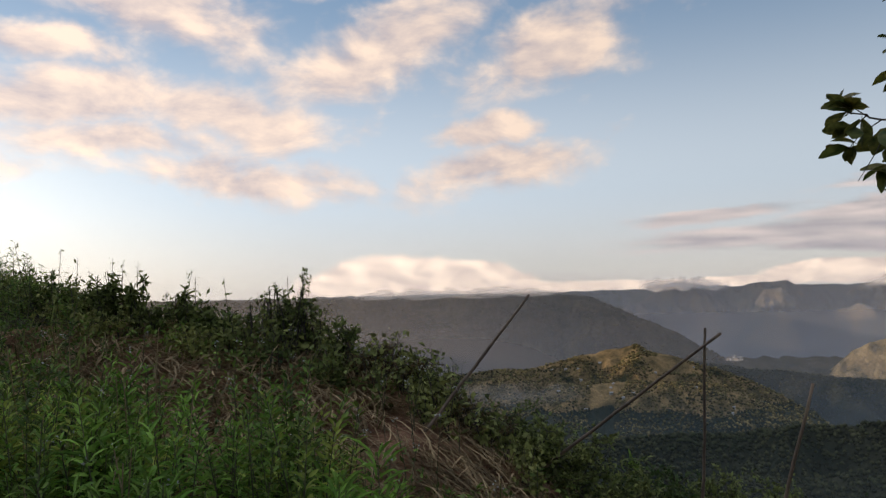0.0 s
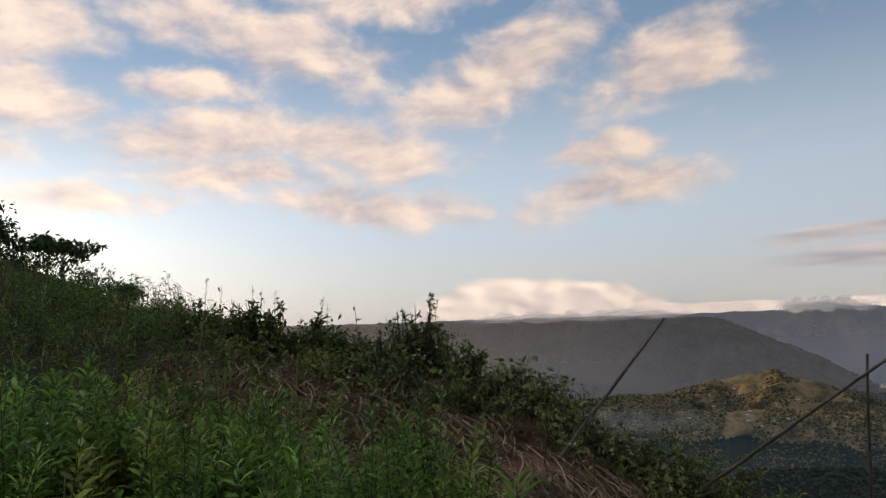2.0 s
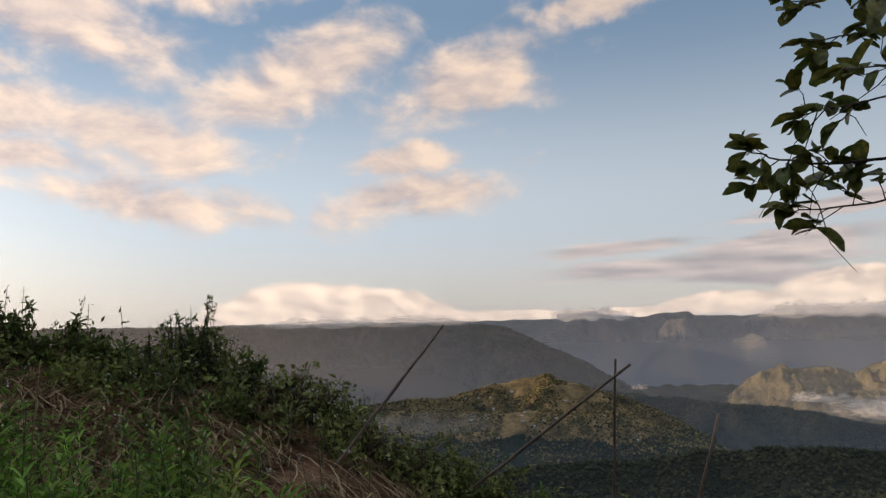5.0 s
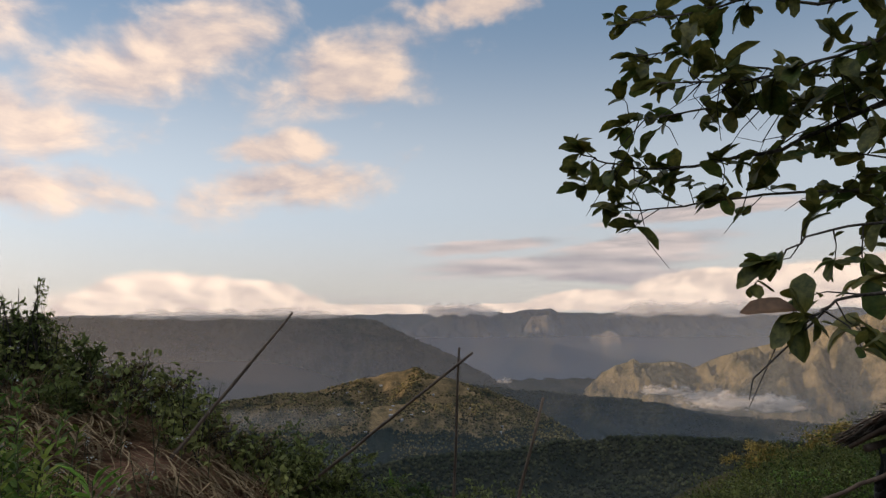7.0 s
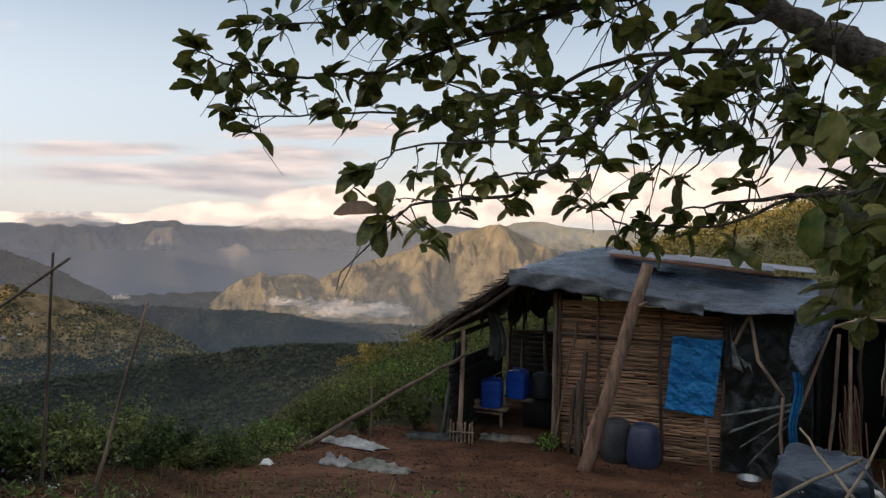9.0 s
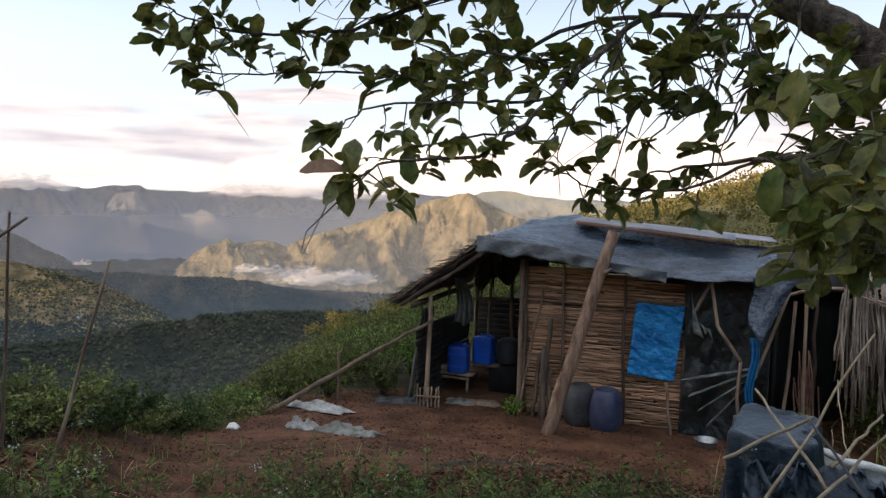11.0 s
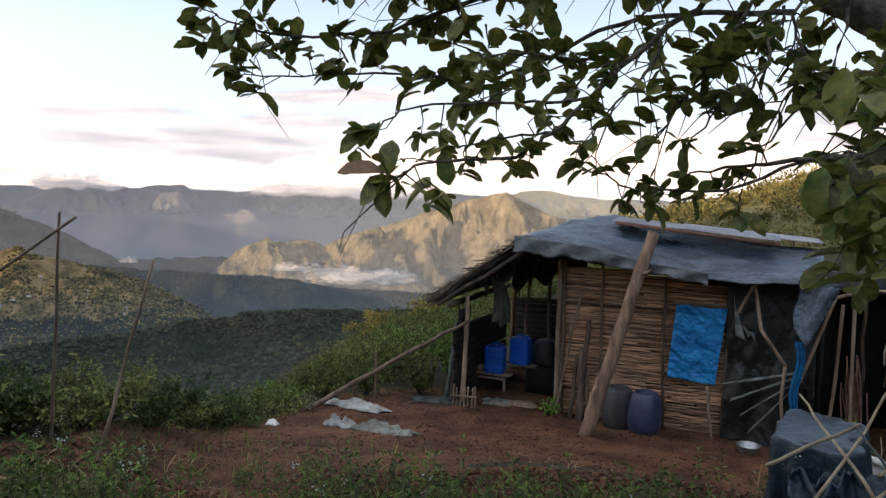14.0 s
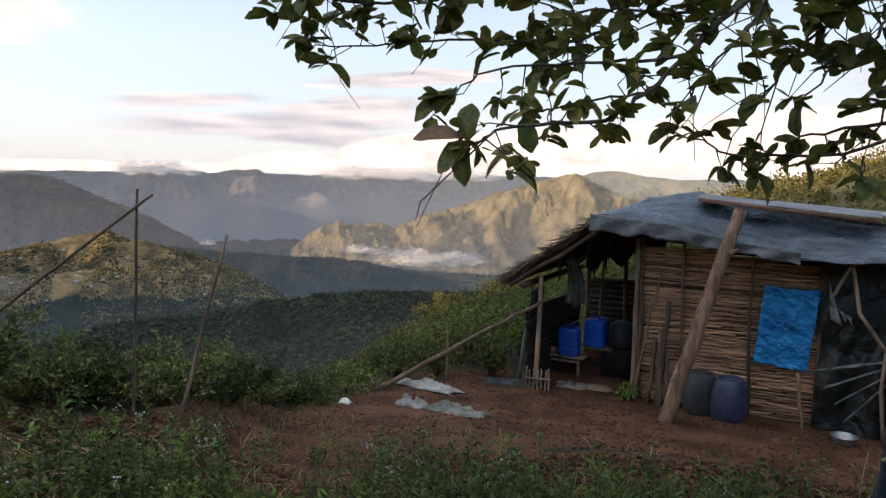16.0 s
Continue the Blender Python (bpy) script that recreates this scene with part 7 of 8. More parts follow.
slope_bushes("slope_bushes", "bushes and scrub on the slope below the yard", 420, 9, 36, 9.5, 26, 0.25, 0.7, BUSHY, 300, 0.05)
slope_bushes("far_slope_bushes", "scrub on the far part of the slope", 900, 8, 44, 24, 110, 0.7, 1.7, BUSHY, 170, 0.10, 1.5)
slope_bushes("hill_bushes", "scrub on the hill behind the hut, coloured golden for the sun", 900, 40, 100, 22, 150, 0.7, 1.8, GOLDSCRUB, 170, 0.11, 1.3)
slope_bushes("lower_bushes", "dark scrub on the slope below the mound", 500, -25, 12, 9.0, 60, 0.35, 1.4, BUSHY, 120, 0.07, 1.4)
slope_bushes("left_hill_bushes", "dark scrub on the hill above the mound", 520, -100, -46, 11, 45, 0.15, 0.5, SHRUB, 220, 0.05, 1.2)
# thicket beside the hut
for k, (s, w, h, wd) in enumerate(((2.7, 0.2, 1.5, 0.7), (3.3, -0.6, 1.3, 0.8), (2.5, 1.2, 2.0, 0.8), (3.6, 0.6, 2.0, 0.9), (4.2, -0.4, 1.7, 0.9), (3.2, 1.8, 2.3, 1.0), (4.6, 0.8, 2.3, 1.0), (1.9, 1.9, 1.9, 0.7), (5.2, -0.6, 2.0, 1.0), (4.0, -1.8, 0.8, 0.8), (3.9, 1.8, 3.2, 1.1), (5.2, 1.0, 3.3, 1.2), (2.9, 2.9, 3.0, 1.1), (6.2, 0.4, 3.2, 1.2), (4.6, 3.0, 3.6, 1.3), (3.1, -1.5, 0.7, 0.5), (3.7, -2.4, 0.6, 0.5), (2.7, -0.8, 0.9, 0.45), (4.4, -2.8, 0.7, 0.6), (2.25, 0.9, 2.7, 0.6), (2.8, 1.3, 3.2, 0.8), (3.3, 0.4, 2.7, 0.8), (2.05, 1.6, 2.9, 0.6))):
    p = HUT @ Vector((s, w, 0))
    bushlet("thicket_bush", "tall dark green bush of the thicket beside the hut", "bush", p.x, p.y, h, wd, 2200, 0.10, SHRUB, k + 400, "thicket bushes", 0.35, 16)


for k, (s, w, h, wd) in enumerate(((-3.72, -0.1, 0.42, 0.26), (-3.95, 0.3, 0.6, 0.34), (-3.75, 0.9, 0.6, 0.3), (-4.2, -0.65, 0.36, 0.34), (-4.4, 0.3, 0.6, 0.4), (-4.0, 1.5, 0.75, 0.4), (-4.65, -0.9, 0.34, 0.36),
                                   (-3.8, 2.2, 0.8, 0.4), (-4.6, 1.1, 0.7, 0.42), (-5.0, -0.3, 0.5, 0.42), (-5.2, 0.7, 0.6, 0.45), (-4.9, -1.5, 0.26, 0.36))):
    p = HUT @ Vector((s, w, 0))
    bushlet("slope_bush", "leafy green bush on the slope beside the lean-to", "bush", p.x, p.y, h, wd, 900, 0.05, (BUSHY, BROWLEAF, TALLWEED)[k % 3], k + 600, "bushes beside the hut", 0.5, 12)
for k, (s, w, h, wd) in enumerate(((1.95, -0.9, 0.5, 0.3), (2.3, -0.4, 0.7, 0.36), (2.5, -1.2, 0.55, 0.36), (2.1, -1.7, 0.4, 0.3), (2.9, -0.9, 0.8, 0.4), (2.7, -1.9, 0.5, 0.36), (3.2, -1.4, 0.7, 0.42), (1.9, 0.1, 0.6, 0.3), (3.4, -2.2, 0.5, 0.4), (2.3, -2.5, 0.34, 0.3))):
    p = HUT @ Vector((s, w, 0))
    bushlet("bank_bush", "low green bush on the grassy bank beside the hut", "bush", p.x, p.y, h, wd, 1000, 0.06, (WEED, SHRUB, TALLWEED)[k % 3], k + 640, "bushes on the bank", 0.32, 14)


# small trees on the hill above the mound
def hill_tree(az, r, h, w, seed, lift=0.0):
    rng = np.random.default_rng(seed)
    rn = random.Random(seed)
    x, y = r * math.sin(radians(az)), r * math.cos(radians(az))
    ob = thing("hill_tree", "small dark tree on the hill above the mound", "tree", pose(x, y, gz(x, y) - 0.1), "trees on the hill")
    part("trunk", Geo().tube(wander((0, 0, 0), (rn.uniform(-0.1, 0.1) * h, 0, h * 0.65), 6, 0.03 * h, seed), [0.05 * h * (1 - 0.11 * i) for i in range(7)], 7), BARK, ob)
    cs = []
    for k in range(7):
        a = Vector((0, 0, h * rn.uniform(0.3, 0.6)))
        b = Vector((rn.uniform(-1, 1) * w, rn.uniform(-1, 1) * w, h * rn.uniform(0.6, 1.0)))
        part("limb", Geo().tube(wander(a, b, 5, 0.03 * h, k + seed), [0.018 * h, 0.015 * h, 0.012 * h, 0.009 * h, 0.006 * h, 0.003 * h], 5), BARK, ob)
        cs.append(b)
    cs = np.array([tuple(c) for c in cs])
    n = 480
    k = rng.integers(0, len(cs), n)
    p = cs[k] + rng.normal(0, 1, (n, 3)) * np.array([0.20, 0.20, 0.10]) * w * 1.3
    size = 0.085 * rng.uniform(0.6, 1.3, n) * (r / 12)
    stuff("crown", "", "", [leaf_array(p, rng.normal(0, 1, (n, 3)), size, size * 0.5, CHIP, 0.8)], SHRUB, ob)


for k, (az, r, h, w) in enumerate(((-62.5, 13.0, 1.5, 0.5), (-60.2, 13.2, 1.1, 0.42), (-64.5, 13.5, 1.7, 0.6), (-56.0, 13.5, 0.85, 0.36), (-52.5, 13.0, 0.5, 0.36), (-59.0, 14.5, 0.6, 0.36), (-61.0, 15, 0.75, 0.3), (-50.5, 12.5, 0.5, 0.5), (-66.5, 14, 0.7, 0.4), (-71, 15, 1.0, 0.5), (-57, 16, 0.8, 0.5))):
    hill_tree(az, r, h, w, k + 500)

def gold_tree(az, seed, h):
    """A scrubby tree on the knoll: trunk, limbs and clumps of small leaves."""
    rng = np.random.default_rng(seed)
    a, v, Z, X, Y = LAND["gold_knoll"]
    i, j = int(np.argmin(abs(a - az))), int(np.argmin(abs(v + 0.03)))
    ob = thing("knoll_tree", "yellow-green scrub tree lit by the low sun", "tree", pose(X[i, j], Y[i, j], Z[i, j] - 0.3), "trees on the knoll")
    part("trunk", Geo().tube(wander((0, 0, 0), (0.1 * h, 0, h * 0.6), 5, 0.04 * h, seed), [0.03 * h * (1 - 0.13 * k) for k in range(6)], 6), BARK, ob)
    cs = rng.normal(0, 1, (9, 3)) * np.array([0.34, 0.3, 0.17]) * h + np.array([0, 0, 0.6 * h])
    k = rng.integers(0, 9, 1300)
    p = cs[k] + rng.normal(0, 1, (1300, 3)) * np.array([0.15, 0.15, 0.10]) * h
    size = rng.uniform(0.3, 0.75, 1300)
    stuff("crown", "", "", [leaf_array(p, rng.normal(0, 1, (1300, 3)), size, size * 0.55, CHIP, 0.8)], GOLDSCRUB, ob)


for k, (az, h) in enumerate(((22.9, 4.6), (23.7, 6.0), (24.3, 6.4), (25.0, 5.4), (24.0, 4.4), (27.3, 4.4), (28.0, 5.6), (28.9, 5.4), (29.8, 6.2), (30.8, 5.4), (32.0, 5.6), (33.4, 5.2), (26.3, 3.0))):
    gold_tree(az, 800 + k, h)

# ---- the big-leaved tree over the path ----
def leaf_shape(length, width, fold, curl, wave, seed):
    """One thick leaf along x: broad beyond the middle, folded at the midrib."""
    rn = random.Random(seed)
    g = Geo()
    prof = [w * rn.uniform(0.88, 1.1) for w in (0.12, 0.62, 0.92, 1.0, 0.96, 0.74, 0.12)]
    n = len(prof)
    for i, w in enumerate(prof):
        t = i / (n - 1)
        for c in (-1, -0.5, 0, 0.5, 1):
            y = c * w * width / 2
            edge = 1 + 0.10 * rn.uniform(-1, 1) * abs(c)
            g.v.append(Vector((t * length, y * edge, abs(y) * fold - curl * length * t * t + wave * width * math.sin(7 * t + 2 * c + seed) * abs(c))))
    for i in range(n - 1):
        for k in range(4):
            a = i * 5 + k
            g.f.append((a, a + 5, a + 6, a + 1))
    g.tube([(-0.12 * length, 0, 0.02 * length), (0, 0, 0), (0.45 * length, 0, -curl * length * 0.2 - 0.002), (0.9 * length, 0, -curl * length * 0.81 - 0.002)], [0.0022, 0.0022, 0.0016, 0.0006], 4, False)
    return g.mesh("leaf")


LEAVES = [leaf_shape(0.155, 0.098, 0.25, 0.10, 0.03, 1), leaf_shape(0.17, 0.10, 0.40, 0.22, 0.05, 2), leaf_shape(0.135, 0.09, 0.15, 0.05, 0.05, 3), leaf_shape(0.18, 0.09, 0.5, 0.3, 0.03, 4),
          leaf_shape(0.11, 0.062, 0.35, 0.18, 0.02, 5), leaf_shape(0.15, 0.09, 0.2, -0.10, 0.06, 6)]
for me in LEAVES:
    me.materials.append(LEAF)
FRESH = [me.copy() for me in LEAVES]
for me in FRESH:
    me.materials.clear()
    me.materials.append(FRESHLEAF)
AGED = [me.copy() for me in LEAVES[:3]]
for me in AGED:
    me.materials.clear()
    me.materials.append(YELLOWLEAF)
DYING = LEAVES[0].copy()
DYING.materials.clear()
DYING.materials.append(ORANGELEAF)

tree = thing("tree", "broad-leaved tree with a mottled trunk and spreading branches", "tree", pose(3.95, 0.70, gz(3.95, 0.70) - 0.05))
ROOT = Vector(tree.matrix_world.translation)
tr = random.Random(21)


def limb(name, pts, r0, r1, n=9, crook=0.02, seed=1, label=""):
    full = []
    for a, b in zip(pts, pts[1:]):
        full += wander(Vector(a), Vector(b), 4, crook, seed + len(full))[:-1]
    full.append(Vector(pts[-1]))
    m = len(full) - 1
    g = Geo().tube([p - ROOT for p in full], [r0 + (r1 - r0) * i / m for i in range(m + 1)], n)
    if r0 > 0.04:  # knots and ridges of old bark
        for p in g.v:
            p += (noise.noise_vector(p * 9) * 0.16 + noise.noise_vector(p * 24) * 0.09) * r0
    return part(name, g, BARK, tree, label), full


limb("trunk", [ROOT, (3.75, 0.8, 2.2), (3.38, 1.05, 2.85), (3.2, 1.19, 3.13), (3.12, 1.36, 3.45), (3.06, 1.5, 3.61), (2.92, 1.63, 3.72), (2.81, 1.72, 3.81)], 0.105, 0.062, 16, 0.018, 3, "mottled grey trunk")
limb("limb", [(3.09, 1.44, 3.55), (3.1, 1.4, 3.78), (3.11, 1.38, 4.1), (3.2, 1.4, 4.9)], 0.048, 0.03, 10, 0.012, 4)
limb("limb", [(3.38, 1.05, 2.85), (3.35, 1.02, 3.6), (3.3, 1.0, 4.6)], 0.035, 0.025, 9, 0.015, 5)
_, main = limb("limb", [(2.81, 1.72, 3.81), (2.68, 1.86, 3.92), (2.58, 2.0, 4.1), (2.40, 2.1, 4.5), (2.2, 2.2, 4.8)], 0.056, 0.024, 10, 0.012, 6)
LINES = []

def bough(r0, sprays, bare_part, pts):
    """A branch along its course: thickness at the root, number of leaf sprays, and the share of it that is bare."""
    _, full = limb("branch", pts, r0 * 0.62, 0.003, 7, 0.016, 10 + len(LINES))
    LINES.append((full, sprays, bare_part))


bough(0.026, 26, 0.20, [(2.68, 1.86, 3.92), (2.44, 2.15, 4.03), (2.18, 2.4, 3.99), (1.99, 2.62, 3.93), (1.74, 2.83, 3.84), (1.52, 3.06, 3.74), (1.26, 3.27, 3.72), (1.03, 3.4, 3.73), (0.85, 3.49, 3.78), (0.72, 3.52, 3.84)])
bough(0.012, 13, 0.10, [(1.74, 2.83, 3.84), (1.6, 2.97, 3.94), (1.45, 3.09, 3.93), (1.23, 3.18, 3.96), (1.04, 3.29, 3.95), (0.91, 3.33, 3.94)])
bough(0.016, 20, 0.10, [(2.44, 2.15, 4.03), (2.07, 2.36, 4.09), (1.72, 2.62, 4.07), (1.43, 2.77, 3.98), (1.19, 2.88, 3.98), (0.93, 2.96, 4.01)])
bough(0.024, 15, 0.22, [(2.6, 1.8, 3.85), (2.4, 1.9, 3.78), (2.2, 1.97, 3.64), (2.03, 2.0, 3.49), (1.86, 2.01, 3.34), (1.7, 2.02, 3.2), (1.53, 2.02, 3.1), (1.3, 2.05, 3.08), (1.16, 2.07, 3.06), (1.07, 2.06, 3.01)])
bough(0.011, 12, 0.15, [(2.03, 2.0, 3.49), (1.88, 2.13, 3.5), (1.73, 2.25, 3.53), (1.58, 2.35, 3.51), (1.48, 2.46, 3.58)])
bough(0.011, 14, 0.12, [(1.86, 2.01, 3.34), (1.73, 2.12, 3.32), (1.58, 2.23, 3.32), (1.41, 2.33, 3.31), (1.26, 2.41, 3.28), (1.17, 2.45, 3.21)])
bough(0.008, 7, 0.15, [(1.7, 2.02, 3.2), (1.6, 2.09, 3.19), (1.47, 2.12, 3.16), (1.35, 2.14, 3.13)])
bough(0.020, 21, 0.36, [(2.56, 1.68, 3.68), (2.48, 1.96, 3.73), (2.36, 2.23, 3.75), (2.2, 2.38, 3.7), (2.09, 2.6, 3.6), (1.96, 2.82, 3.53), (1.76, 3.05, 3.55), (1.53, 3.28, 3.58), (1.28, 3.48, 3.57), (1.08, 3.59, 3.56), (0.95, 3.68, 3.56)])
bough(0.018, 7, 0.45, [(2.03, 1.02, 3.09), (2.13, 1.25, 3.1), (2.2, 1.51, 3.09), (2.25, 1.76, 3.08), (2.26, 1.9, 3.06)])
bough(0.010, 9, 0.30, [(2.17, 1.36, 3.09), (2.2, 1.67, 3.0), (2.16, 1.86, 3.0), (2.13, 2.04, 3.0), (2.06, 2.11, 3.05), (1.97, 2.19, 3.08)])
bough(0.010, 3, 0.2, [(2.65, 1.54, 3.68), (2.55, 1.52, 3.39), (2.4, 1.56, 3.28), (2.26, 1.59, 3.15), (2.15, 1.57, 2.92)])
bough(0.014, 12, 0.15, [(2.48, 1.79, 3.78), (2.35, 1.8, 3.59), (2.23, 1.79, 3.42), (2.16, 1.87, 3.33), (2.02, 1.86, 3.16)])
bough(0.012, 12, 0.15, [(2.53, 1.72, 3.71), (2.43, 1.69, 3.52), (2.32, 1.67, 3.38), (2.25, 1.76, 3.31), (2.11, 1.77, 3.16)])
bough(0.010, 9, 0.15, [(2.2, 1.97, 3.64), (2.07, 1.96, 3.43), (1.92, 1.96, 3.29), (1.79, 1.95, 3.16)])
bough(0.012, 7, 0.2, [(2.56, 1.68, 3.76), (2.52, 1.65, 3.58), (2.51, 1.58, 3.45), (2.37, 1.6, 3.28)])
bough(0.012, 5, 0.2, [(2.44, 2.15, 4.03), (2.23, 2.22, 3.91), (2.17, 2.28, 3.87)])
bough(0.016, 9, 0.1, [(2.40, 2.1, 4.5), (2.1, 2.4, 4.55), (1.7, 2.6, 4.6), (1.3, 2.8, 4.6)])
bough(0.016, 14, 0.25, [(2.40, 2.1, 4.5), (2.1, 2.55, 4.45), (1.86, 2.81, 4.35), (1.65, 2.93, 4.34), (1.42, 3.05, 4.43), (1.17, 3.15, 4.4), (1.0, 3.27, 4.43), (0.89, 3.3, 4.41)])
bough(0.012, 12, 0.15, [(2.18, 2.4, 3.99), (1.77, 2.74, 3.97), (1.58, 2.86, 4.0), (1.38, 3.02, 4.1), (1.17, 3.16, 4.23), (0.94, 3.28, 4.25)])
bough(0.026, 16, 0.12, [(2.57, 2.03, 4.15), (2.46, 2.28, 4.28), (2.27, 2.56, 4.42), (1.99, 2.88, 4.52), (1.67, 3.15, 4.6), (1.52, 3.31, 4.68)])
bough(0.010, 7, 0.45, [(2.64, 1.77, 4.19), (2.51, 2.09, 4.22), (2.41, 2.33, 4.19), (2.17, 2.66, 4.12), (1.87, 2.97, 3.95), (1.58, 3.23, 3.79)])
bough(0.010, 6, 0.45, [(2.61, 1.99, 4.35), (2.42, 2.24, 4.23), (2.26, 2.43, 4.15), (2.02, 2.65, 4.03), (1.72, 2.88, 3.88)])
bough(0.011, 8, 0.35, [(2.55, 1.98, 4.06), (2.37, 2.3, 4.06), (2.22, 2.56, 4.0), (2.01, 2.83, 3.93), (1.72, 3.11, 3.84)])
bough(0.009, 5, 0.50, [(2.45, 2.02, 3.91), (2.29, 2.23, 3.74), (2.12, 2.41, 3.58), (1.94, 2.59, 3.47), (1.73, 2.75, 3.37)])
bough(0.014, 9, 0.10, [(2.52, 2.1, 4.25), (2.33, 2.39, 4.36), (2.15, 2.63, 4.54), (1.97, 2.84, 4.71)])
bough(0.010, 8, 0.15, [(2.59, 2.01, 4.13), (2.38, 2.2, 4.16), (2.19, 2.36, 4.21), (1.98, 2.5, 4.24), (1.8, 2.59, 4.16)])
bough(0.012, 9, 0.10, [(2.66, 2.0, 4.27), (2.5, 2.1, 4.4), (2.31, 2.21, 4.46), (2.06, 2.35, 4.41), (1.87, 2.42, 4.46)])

COUNT = [0]
REST = {}


def hang_leaf(place, ahead, size, mesh=None, upper=None):
    """One leaf at place that points ahead, a little drooping; upper: the way its upper side faces."""
    d = Vector(ahead).normalized()
    m = d.to_track_quat("X", "Z").to_matrix().to_4x4() @ Matrix.Rotation(tr.uniform(-0.8, 0.8), 4, "X")
    if upper:
        side = Vector(upper).cross(d).normalized()
        m = Matrix((d, side, d.cross(side))).transposed().to_4x4()
    m = Matrix.Translation(Vector(place) - ROOT) @ m @ Matrix.Diagonal((size, size, size, 1))
    me = mesh or tr.choice(LEAVES)
    if COUNT[0] < 300:
        COUNT[0] += 1
        ob = new("leaf", me)
        ob.parent = tree
        ob.matrix_basis = m
    else:
        REST.setdefault(me.materials[0], []).append((me, m))


def spray(a, b, count, spread_out=0.5, size=1.0, aged=0.04, fresh=0.12):
    """A twig from a to b with leaves in a rosette at its end and some along it."""
    a, b = Vector(a), Vector(b)
    TWIGS.append((a, b))
    d = (b - a).normalized()
    for i in range(count):
        t = tr.uniform(0.85, 1.0) if i < count * 0.5 else tr.uniform(0.25, 0.95)
        out = Vector((tr.gauss(0, 1), tr.gauss(0, 1), tr.gauss(0, 0.75))) * spread_out + d * 0.7 + Vector((0, 0, -0.05))
        pick = tr.choice(AGED) if tr.random() < aged else tr.choice(FRESH) if tr.random() < fresh else None
        hang_leaf(a.lerp(b, t), out, size * tr.uniform(0.62, 1.12), pick)


TWIGS = []
# boughs close to the path, right of the yard
for k in range(86):
    near = tr.random() < 0.22
    a, d, e = radians(tr.uniform(57.5 if near else 58, 76)), tr.uniform(1.5, 1.9) if near else tr.uniform(1.9, 2.9), radians(tr.uniform(-5.5, 8.5) if k < 66 else tr.uniform(4, 12))
    c = Vector((0.12 + d * math.sin(a), -0.03 + d * math.cos(a), 2.945 + d * math.tan(e)))
    spray(Vector((2.9, 1.15, 3.3)).lerp(c, 0.62) + Vector((0, 0, 0.05)), c, 8, 0.85, 0.55 if near else 0.72, 0.10, 0.35)
hang_leaf((1.36, 0.74, 3.20), (-0.1, 0.1, -0.9), 0.66, AGED[2], (-0.8, -0.2, 0.5))
hang_leaf((1.50, 0.86, 3.03), (-0.12, 0.12, -0.9), 0.62, FRESH[1], (-0.7, -0.2, 0.5))
hang_leaf((1.60, 0.52, 2.87), (-0.65, 0.05, -0.10), 0.6, DYING, (-0.4, -0.3, 0.8))
for k, b in enumerate(((2.1, 0.98, 3.14), (2.35, 1.12, 2.95), (2.2, 0.95, 3.3), (1.75, 0.85, 3.05))):
    limb("branch", [(3.2, 1.19, 3.2), b], 0.014, 0.004, 6, 0.02, 90 + k)
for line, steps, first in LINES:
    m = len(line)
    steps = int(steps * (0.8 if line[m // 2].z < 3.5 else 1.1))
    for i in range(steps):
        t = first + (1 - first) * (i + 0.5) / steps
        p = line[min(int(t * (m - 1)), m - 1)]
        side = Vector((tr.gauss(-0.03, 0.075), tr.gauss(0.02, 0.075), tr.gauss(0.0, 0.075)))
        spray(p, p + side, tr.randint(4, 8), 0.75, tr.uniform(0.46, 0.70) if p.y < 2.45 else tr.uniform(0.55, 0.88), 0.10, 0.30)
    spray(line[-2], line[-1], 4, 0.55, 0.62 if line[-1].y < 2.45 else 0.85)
# leaves that hide the hill beside the hut
for k in range(26):
    a, d, e = radians(tr.uniform(57, 68)), tr.uniform(2.1, 3.0), radians(tr.uniform(-6, 5))
    c = Vector((0.12 + d * math.sin(a), -0.03 + d * math.cos(a), 2.945 + d * math.tan(e)))
    spray(Vector((3.1, 1.3, 3.3)).lerp(c, 0.7), c, 8, 0.85, 0.75, 0.06, 0.25)
for k in range(24):
    a, d, e = radians(tr.uniform(65, 76)), tr.uniform(2.8, 3.6), radians(tr.uniform(7, 19))
    c = Vector((0.12 + d * math.sin(a), -0.03 + d * math.cos(a), 2.945 + d * math.tan(e)))
    spray(Vector((3.2, 1.4, 4.1)).lerp(c, 0.7), c, 8, 0.85, 0.85, 0.04, 0.25)
# foliage round the fork
FORK = [p for line in LINES for p in line[0][:8]] + list(main)
for k in range(52):
    a, e, d = radians(tr.uniform(46, 64)), radians(tr.uniform(6, 26)), tr.uniform(2.6, 3.6)
    p = Vector((d * math.sin(a), d * math.cos(a), 2.98 + d * math.tan(e)))
    q = min(FORK, key=lambda f: (f - p).length)
    spray(p.lerp(q, 0.75 if (q - p).length > 0.5 else 1.0), p, tr.randint(4, 6), 0.75, tr.uniform(0.6, 0.9))
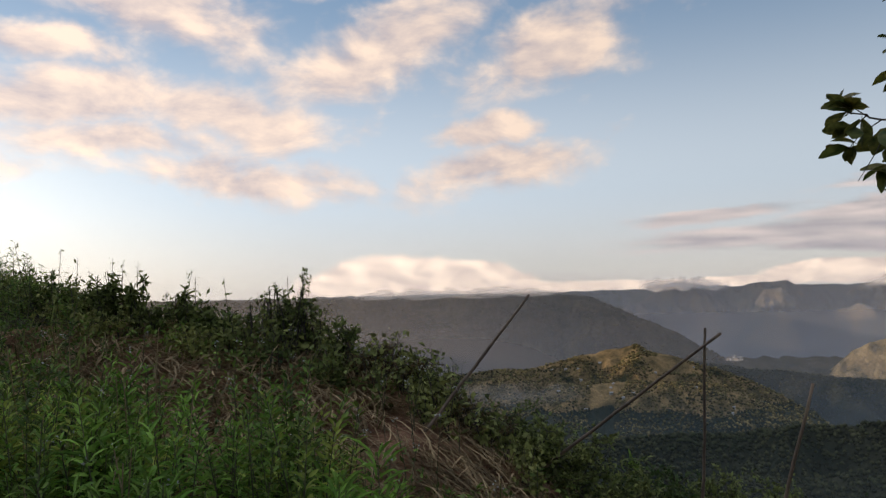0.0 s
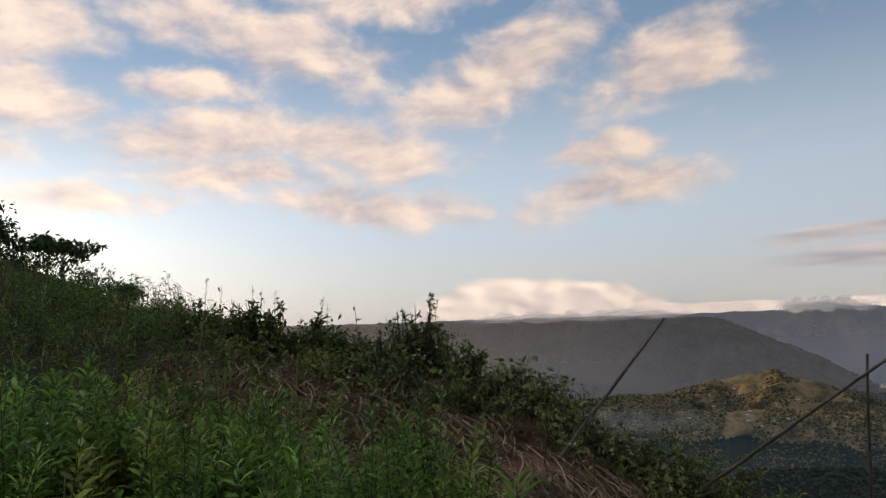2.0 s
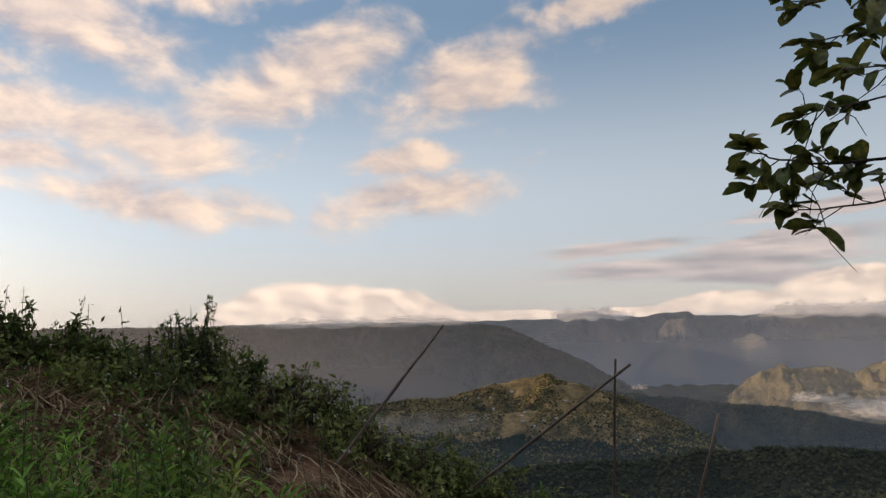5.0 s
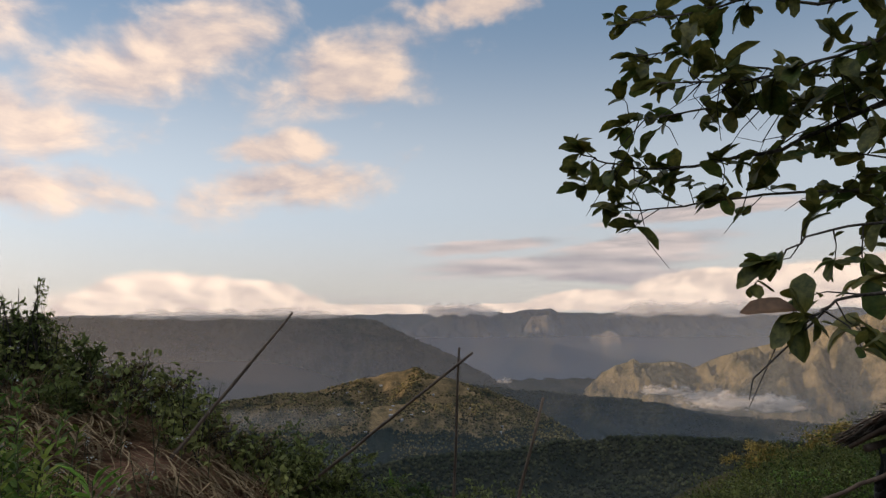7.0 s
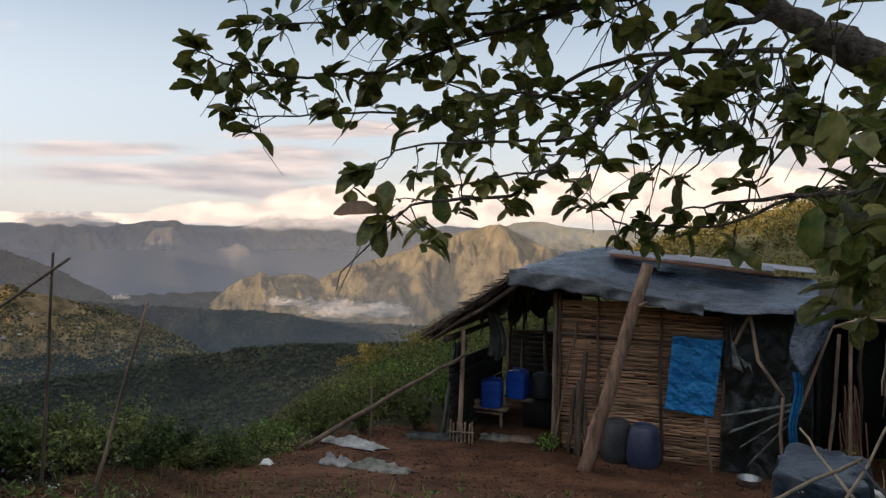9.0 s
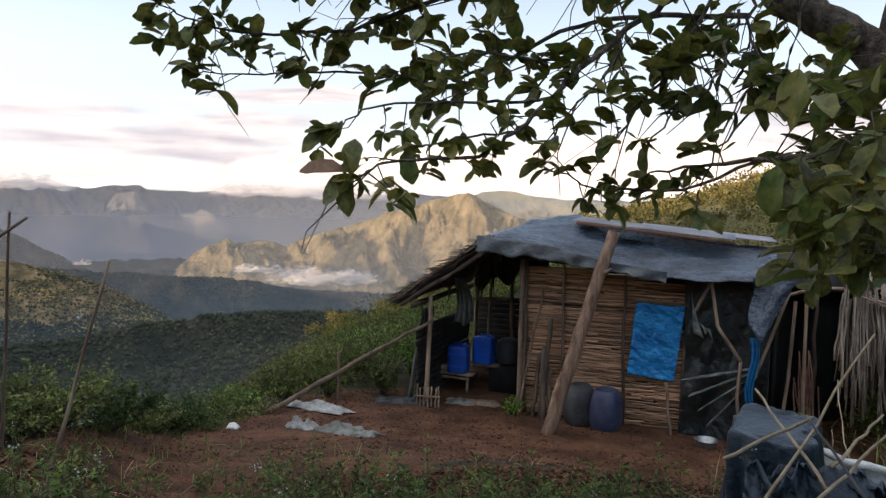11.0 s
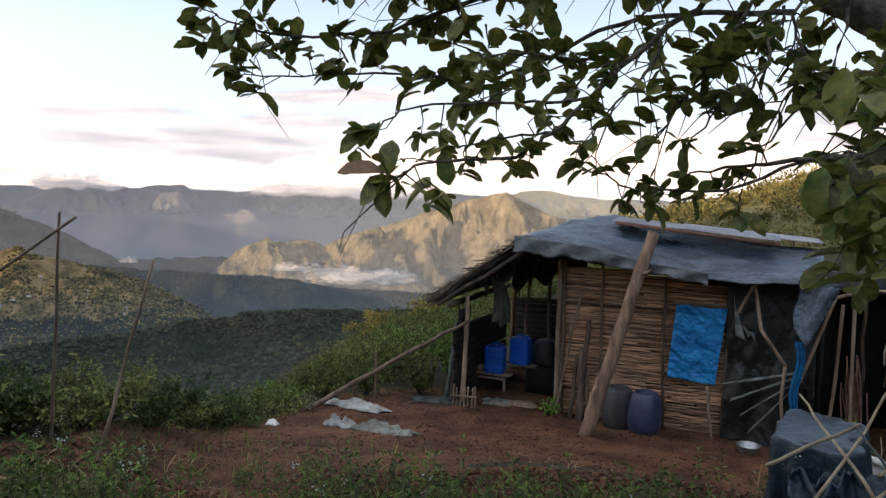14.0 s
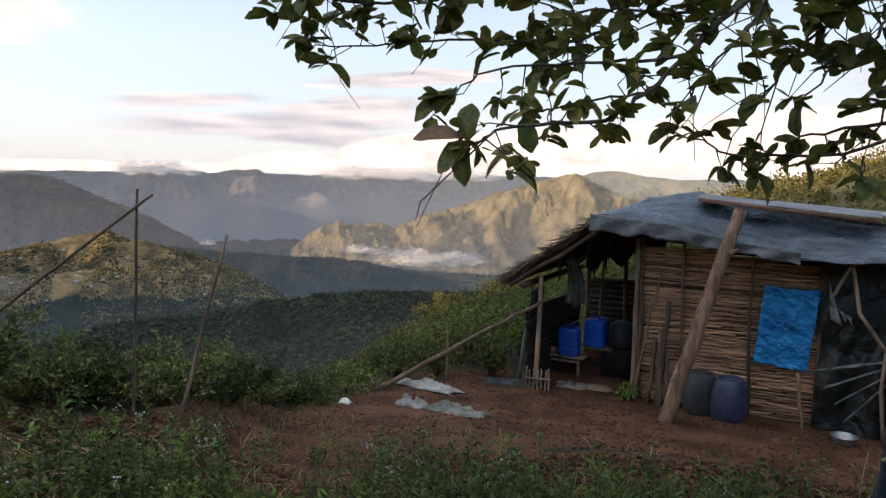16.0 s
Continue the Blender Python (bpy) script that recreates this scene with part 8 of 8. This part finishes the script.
# the leafy rosette that hangs lowest
withered = LEAVES[3].copy()
withered.materials.clear()
withered.materials.append(BROWNLEAF)
hang_leaf((1.05, 2.08, 3.03), (-0.95, 0.36, 0.18), 0.82, withered, (-0.1, -0.6, 0.6))
for d, s in (((-0.35, 0.1, -0.85), 0.9), ((-0.6, 0.2, -0.6), 0.85), ((0.05, 0.1, 0.9), 0.72), ((-0.15, 0.1, -0.9), 0.8), ((-0.3, 0.0, 0.5), 0.55), ((0.35, 0.2, 0.3), 0.5), ((0.3, -0.1, -0.3), 0.6)):
    hang_leaf((1.06, 2.06, 3.02), d, s)
# crown above the view
for k in range(70):
    p = Vector((tr.uniform(1.2, 3.6), tr.uniform(0.6, 3.0), tr.uniform(4.55, 5.4)))
    spray(p + Vector((0.1, -0.05, 0.1)), p, 6, 0.6, 1.0)
for k in range(90):  # thin drooping twigs without leaves
    line = tr.choice(LINES[:4] + LINES[7:8] + LINES[11:16])[0]
    p = line[tr.randint(1, len(line) - 3)]
    TWIGS.append((p, p + Vector((tr.gauss(-0.06, 0.12), tr.gauss(0.03, 0.1), -tr.uniform(0.06, 0.34)))))
ta, tb = np.array([tuple(a - ROOT) for a, b in TWIGS]), np.array([tuple(b - ROOT) for a, b in TWIGS])
tagged(stuff("twig", "", "", [stem_array(ta, tb, np.full(len(ta), 0.0035), np.full(len(ta), 0.0016), 0.11)], TWIG, tree), kind="stuff")
for material, rest in REST.items():
    vs, fs, k = [], [], 0
    for me, m in rest:
        v = np.array([tuple(m @ q.co) for q in me.vertices])
        f = np.array([tuple(p.vertices)[:4] for p in me.polygons])
        vs.append(v), fs.append(f + k)
        k += len(v)
    tagged(part("foliage", raw_mesh("foliage", np.concatenate(vs), np.concatenate(fs), material), material, tree), kind="stuff")


# ---- far houses on the village spur ----
def far_house(az, el, dist, w, d, h, seed):
    x, y = dist * math.sin(radians(az)), dist * math.cos(radians(az))
    z = 3 + dist * math.tan(radians(el))
    ob = thing("far_house", "tiny pale house with a tin roof on the spur", "house", pose(x, y, z, 0, 0, -az + seed * 17 % 40 - 20), "houses on the spur")
    part("wall", Geo().box((0, 0, h / 2 - 1.2), (w, d, h + 2.4)), LIMEWALL, ob, smooth=False)
    g = Geo()
    g.v += [Vector(p) for p in ((-w * 0.55, -d * 0.6, h), (w * 0.55, -d * 0.6, h), (w * 0.55, d * 0.6, h), (-w * 0.55, d * 0.6, h), (-w * 0.55, 0, h + d * 0.3), (w * 0.55, 0, h + d * 0.3))]
    g.f += [(0, 1, 5, 4), (2, 3, 4, 5), (0, 4, 3), (1, 2, 5), (3, 2, 1, 0)]
    part("roof", g, TINROOF, ob, smooth=False)
    for k in (-0.25, 0.25):
        part("window", Geo().box((w * k, -d / 2 - 0.05, h * 0.55), (w * 0.12, 0.1, h * 0.3)), INNERSHADE, ob, smooth=False)


hr = random.Random(31)
for name, far, deep, count, a0, a1 in (("hill_spur", 1000, 330, 9, -9, 2), ("hill_shoulder", 850, 170, 16, -9, 5)):
    for k in range(count):
        az = hr.uniform(a0, a1)
        share = -hr.uniform(0.04, 0.26)
        a, v, Z, X, Y = LAND[name]
        i, j = int(np.argmin(abs(a - az))), int(np.argmin(abs(v - share)))
        d, z = math.hypot(X[i, j], Y[i, j]), Z[i, j]
        far_house(az, math.degrees(math.atan((z - 3) / d)), d, hr.uniform(2.2, 4.2), hr.uniform(2.0, 3.2), hr.uniform(0.6, 0.9), k)


# ---- trees of the far slopes, as rounded crowns, coloured dark or sunlit ----
ROUND = (np.array([[1, 0, 0], [0, 1, 0], [-1, 0, 0], [0, -1, 0], [0.1, 0.1, 1.3], [0, 0, -0.6], [0.75, 0.75, 0.5], [-0.75, 0.7, 0.55], [-0.7, -0.75, 0.5], [0.75, -0.7, 0.6]]) * 0.5,
         np.array([[0, 6, 9], [1, 7, 6], [2, 8, 7], [3, 9, 8], [6, 4, 9], [7, 4, 6], [8, 4, 7], [9, 4, 8], [0, 1, 6], [1, 2, 7], [2, 3, 8], [3, 0, 9], [1, 0, 5], [2, 1, 5], [3, 2, 5], [0, 3, 5]]))


def crowns(p, size):
    n = len(p)
    a = RNG.uniform(0, 6.28, n)
    return leaf_array(p + np.array([0, 0, 0.35]) * size[:, None], np.stack([np.sin(a), np.cos(a), 0 * a], -1), size, size * RNG.uniform(0.8, 1.2, n), ROUND, 0.05)


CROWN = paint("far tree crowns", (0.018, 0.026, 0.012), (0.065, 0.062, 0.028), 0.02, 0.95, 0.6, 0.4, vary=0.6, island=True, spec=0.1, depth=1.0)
# CROWN lightened: the sun on the spur's trees put into the colour
LITCROWN = paint("sunlit tree crowns", (0.04, 0.045, 0.016), (0.25, 0.18, 0.068), 0.05, 0.95, 0.6, 0.4, vary=0.7, island=True, spec=0.1, depth=1.0)
for name, n, low, high, clump in (("hill_spur", 20000, 1.4, 3.5, -0.30), ("hill_shoulder", 15000, 1.2, 3.3, -0.24), ("forest_ridge", 16000, 2, 3.6, -0.3), ("rugged_ridge", 2500, 1.5, 3.0, 0.15), ("cloud_mountain", 14000, 3, 6, -0.2), ("valley_fold", 12000, 1.6, 3.6, -0.3), ("valley_slope", 12000, 1.2, 3.0, -0.3)):
    _, v, Z, X, Y = LAND[name]
    cut = len(v) - 14
    i = RNG.integers(0, Z.shape[0] - 1, n)
    j = RNG.integers(5, cut, n)
    p = np.stack([X[i, j], Y[i, j], Z[i, j]], -1)
    p = p[fbm(p[:, 0] / 70, p[:, 1] / 70, 91, 4) > clump]
    stuff("far_trees", "tree crowns scattered on the far slope, lighter on the sunlit spur", "trees", [crowns(p, RNG.uniform(low, high, len(p)))], LITCROWN if name.startswith("hill_") else CROWN)
az, r = np.radians(RNG.uniform(-30, 62, 30000)), 90 + 920 * RNG.uniform(0, 1, 30000) ** 0.8
p = np.stack([r * np.sin(az), r * np.cos(az)], -1)
p = np.concatenate([p, ground_z(p[:, 0], p[:, 1])[:, None]], 1)
p = p[fbm(p[:, 0] / 60, p[:, 1] / 60, 92, 4) > -0.15]
stuff("valley_trees", "dark forest trees filling the valley", "trees", [crowns(p, RNG.uniform(1.5, 3.4, len(p)) * np.clip(np.hypot(p[:, 0], p[:, 1]) / 400, 0.5, 1.6))], CROWN)
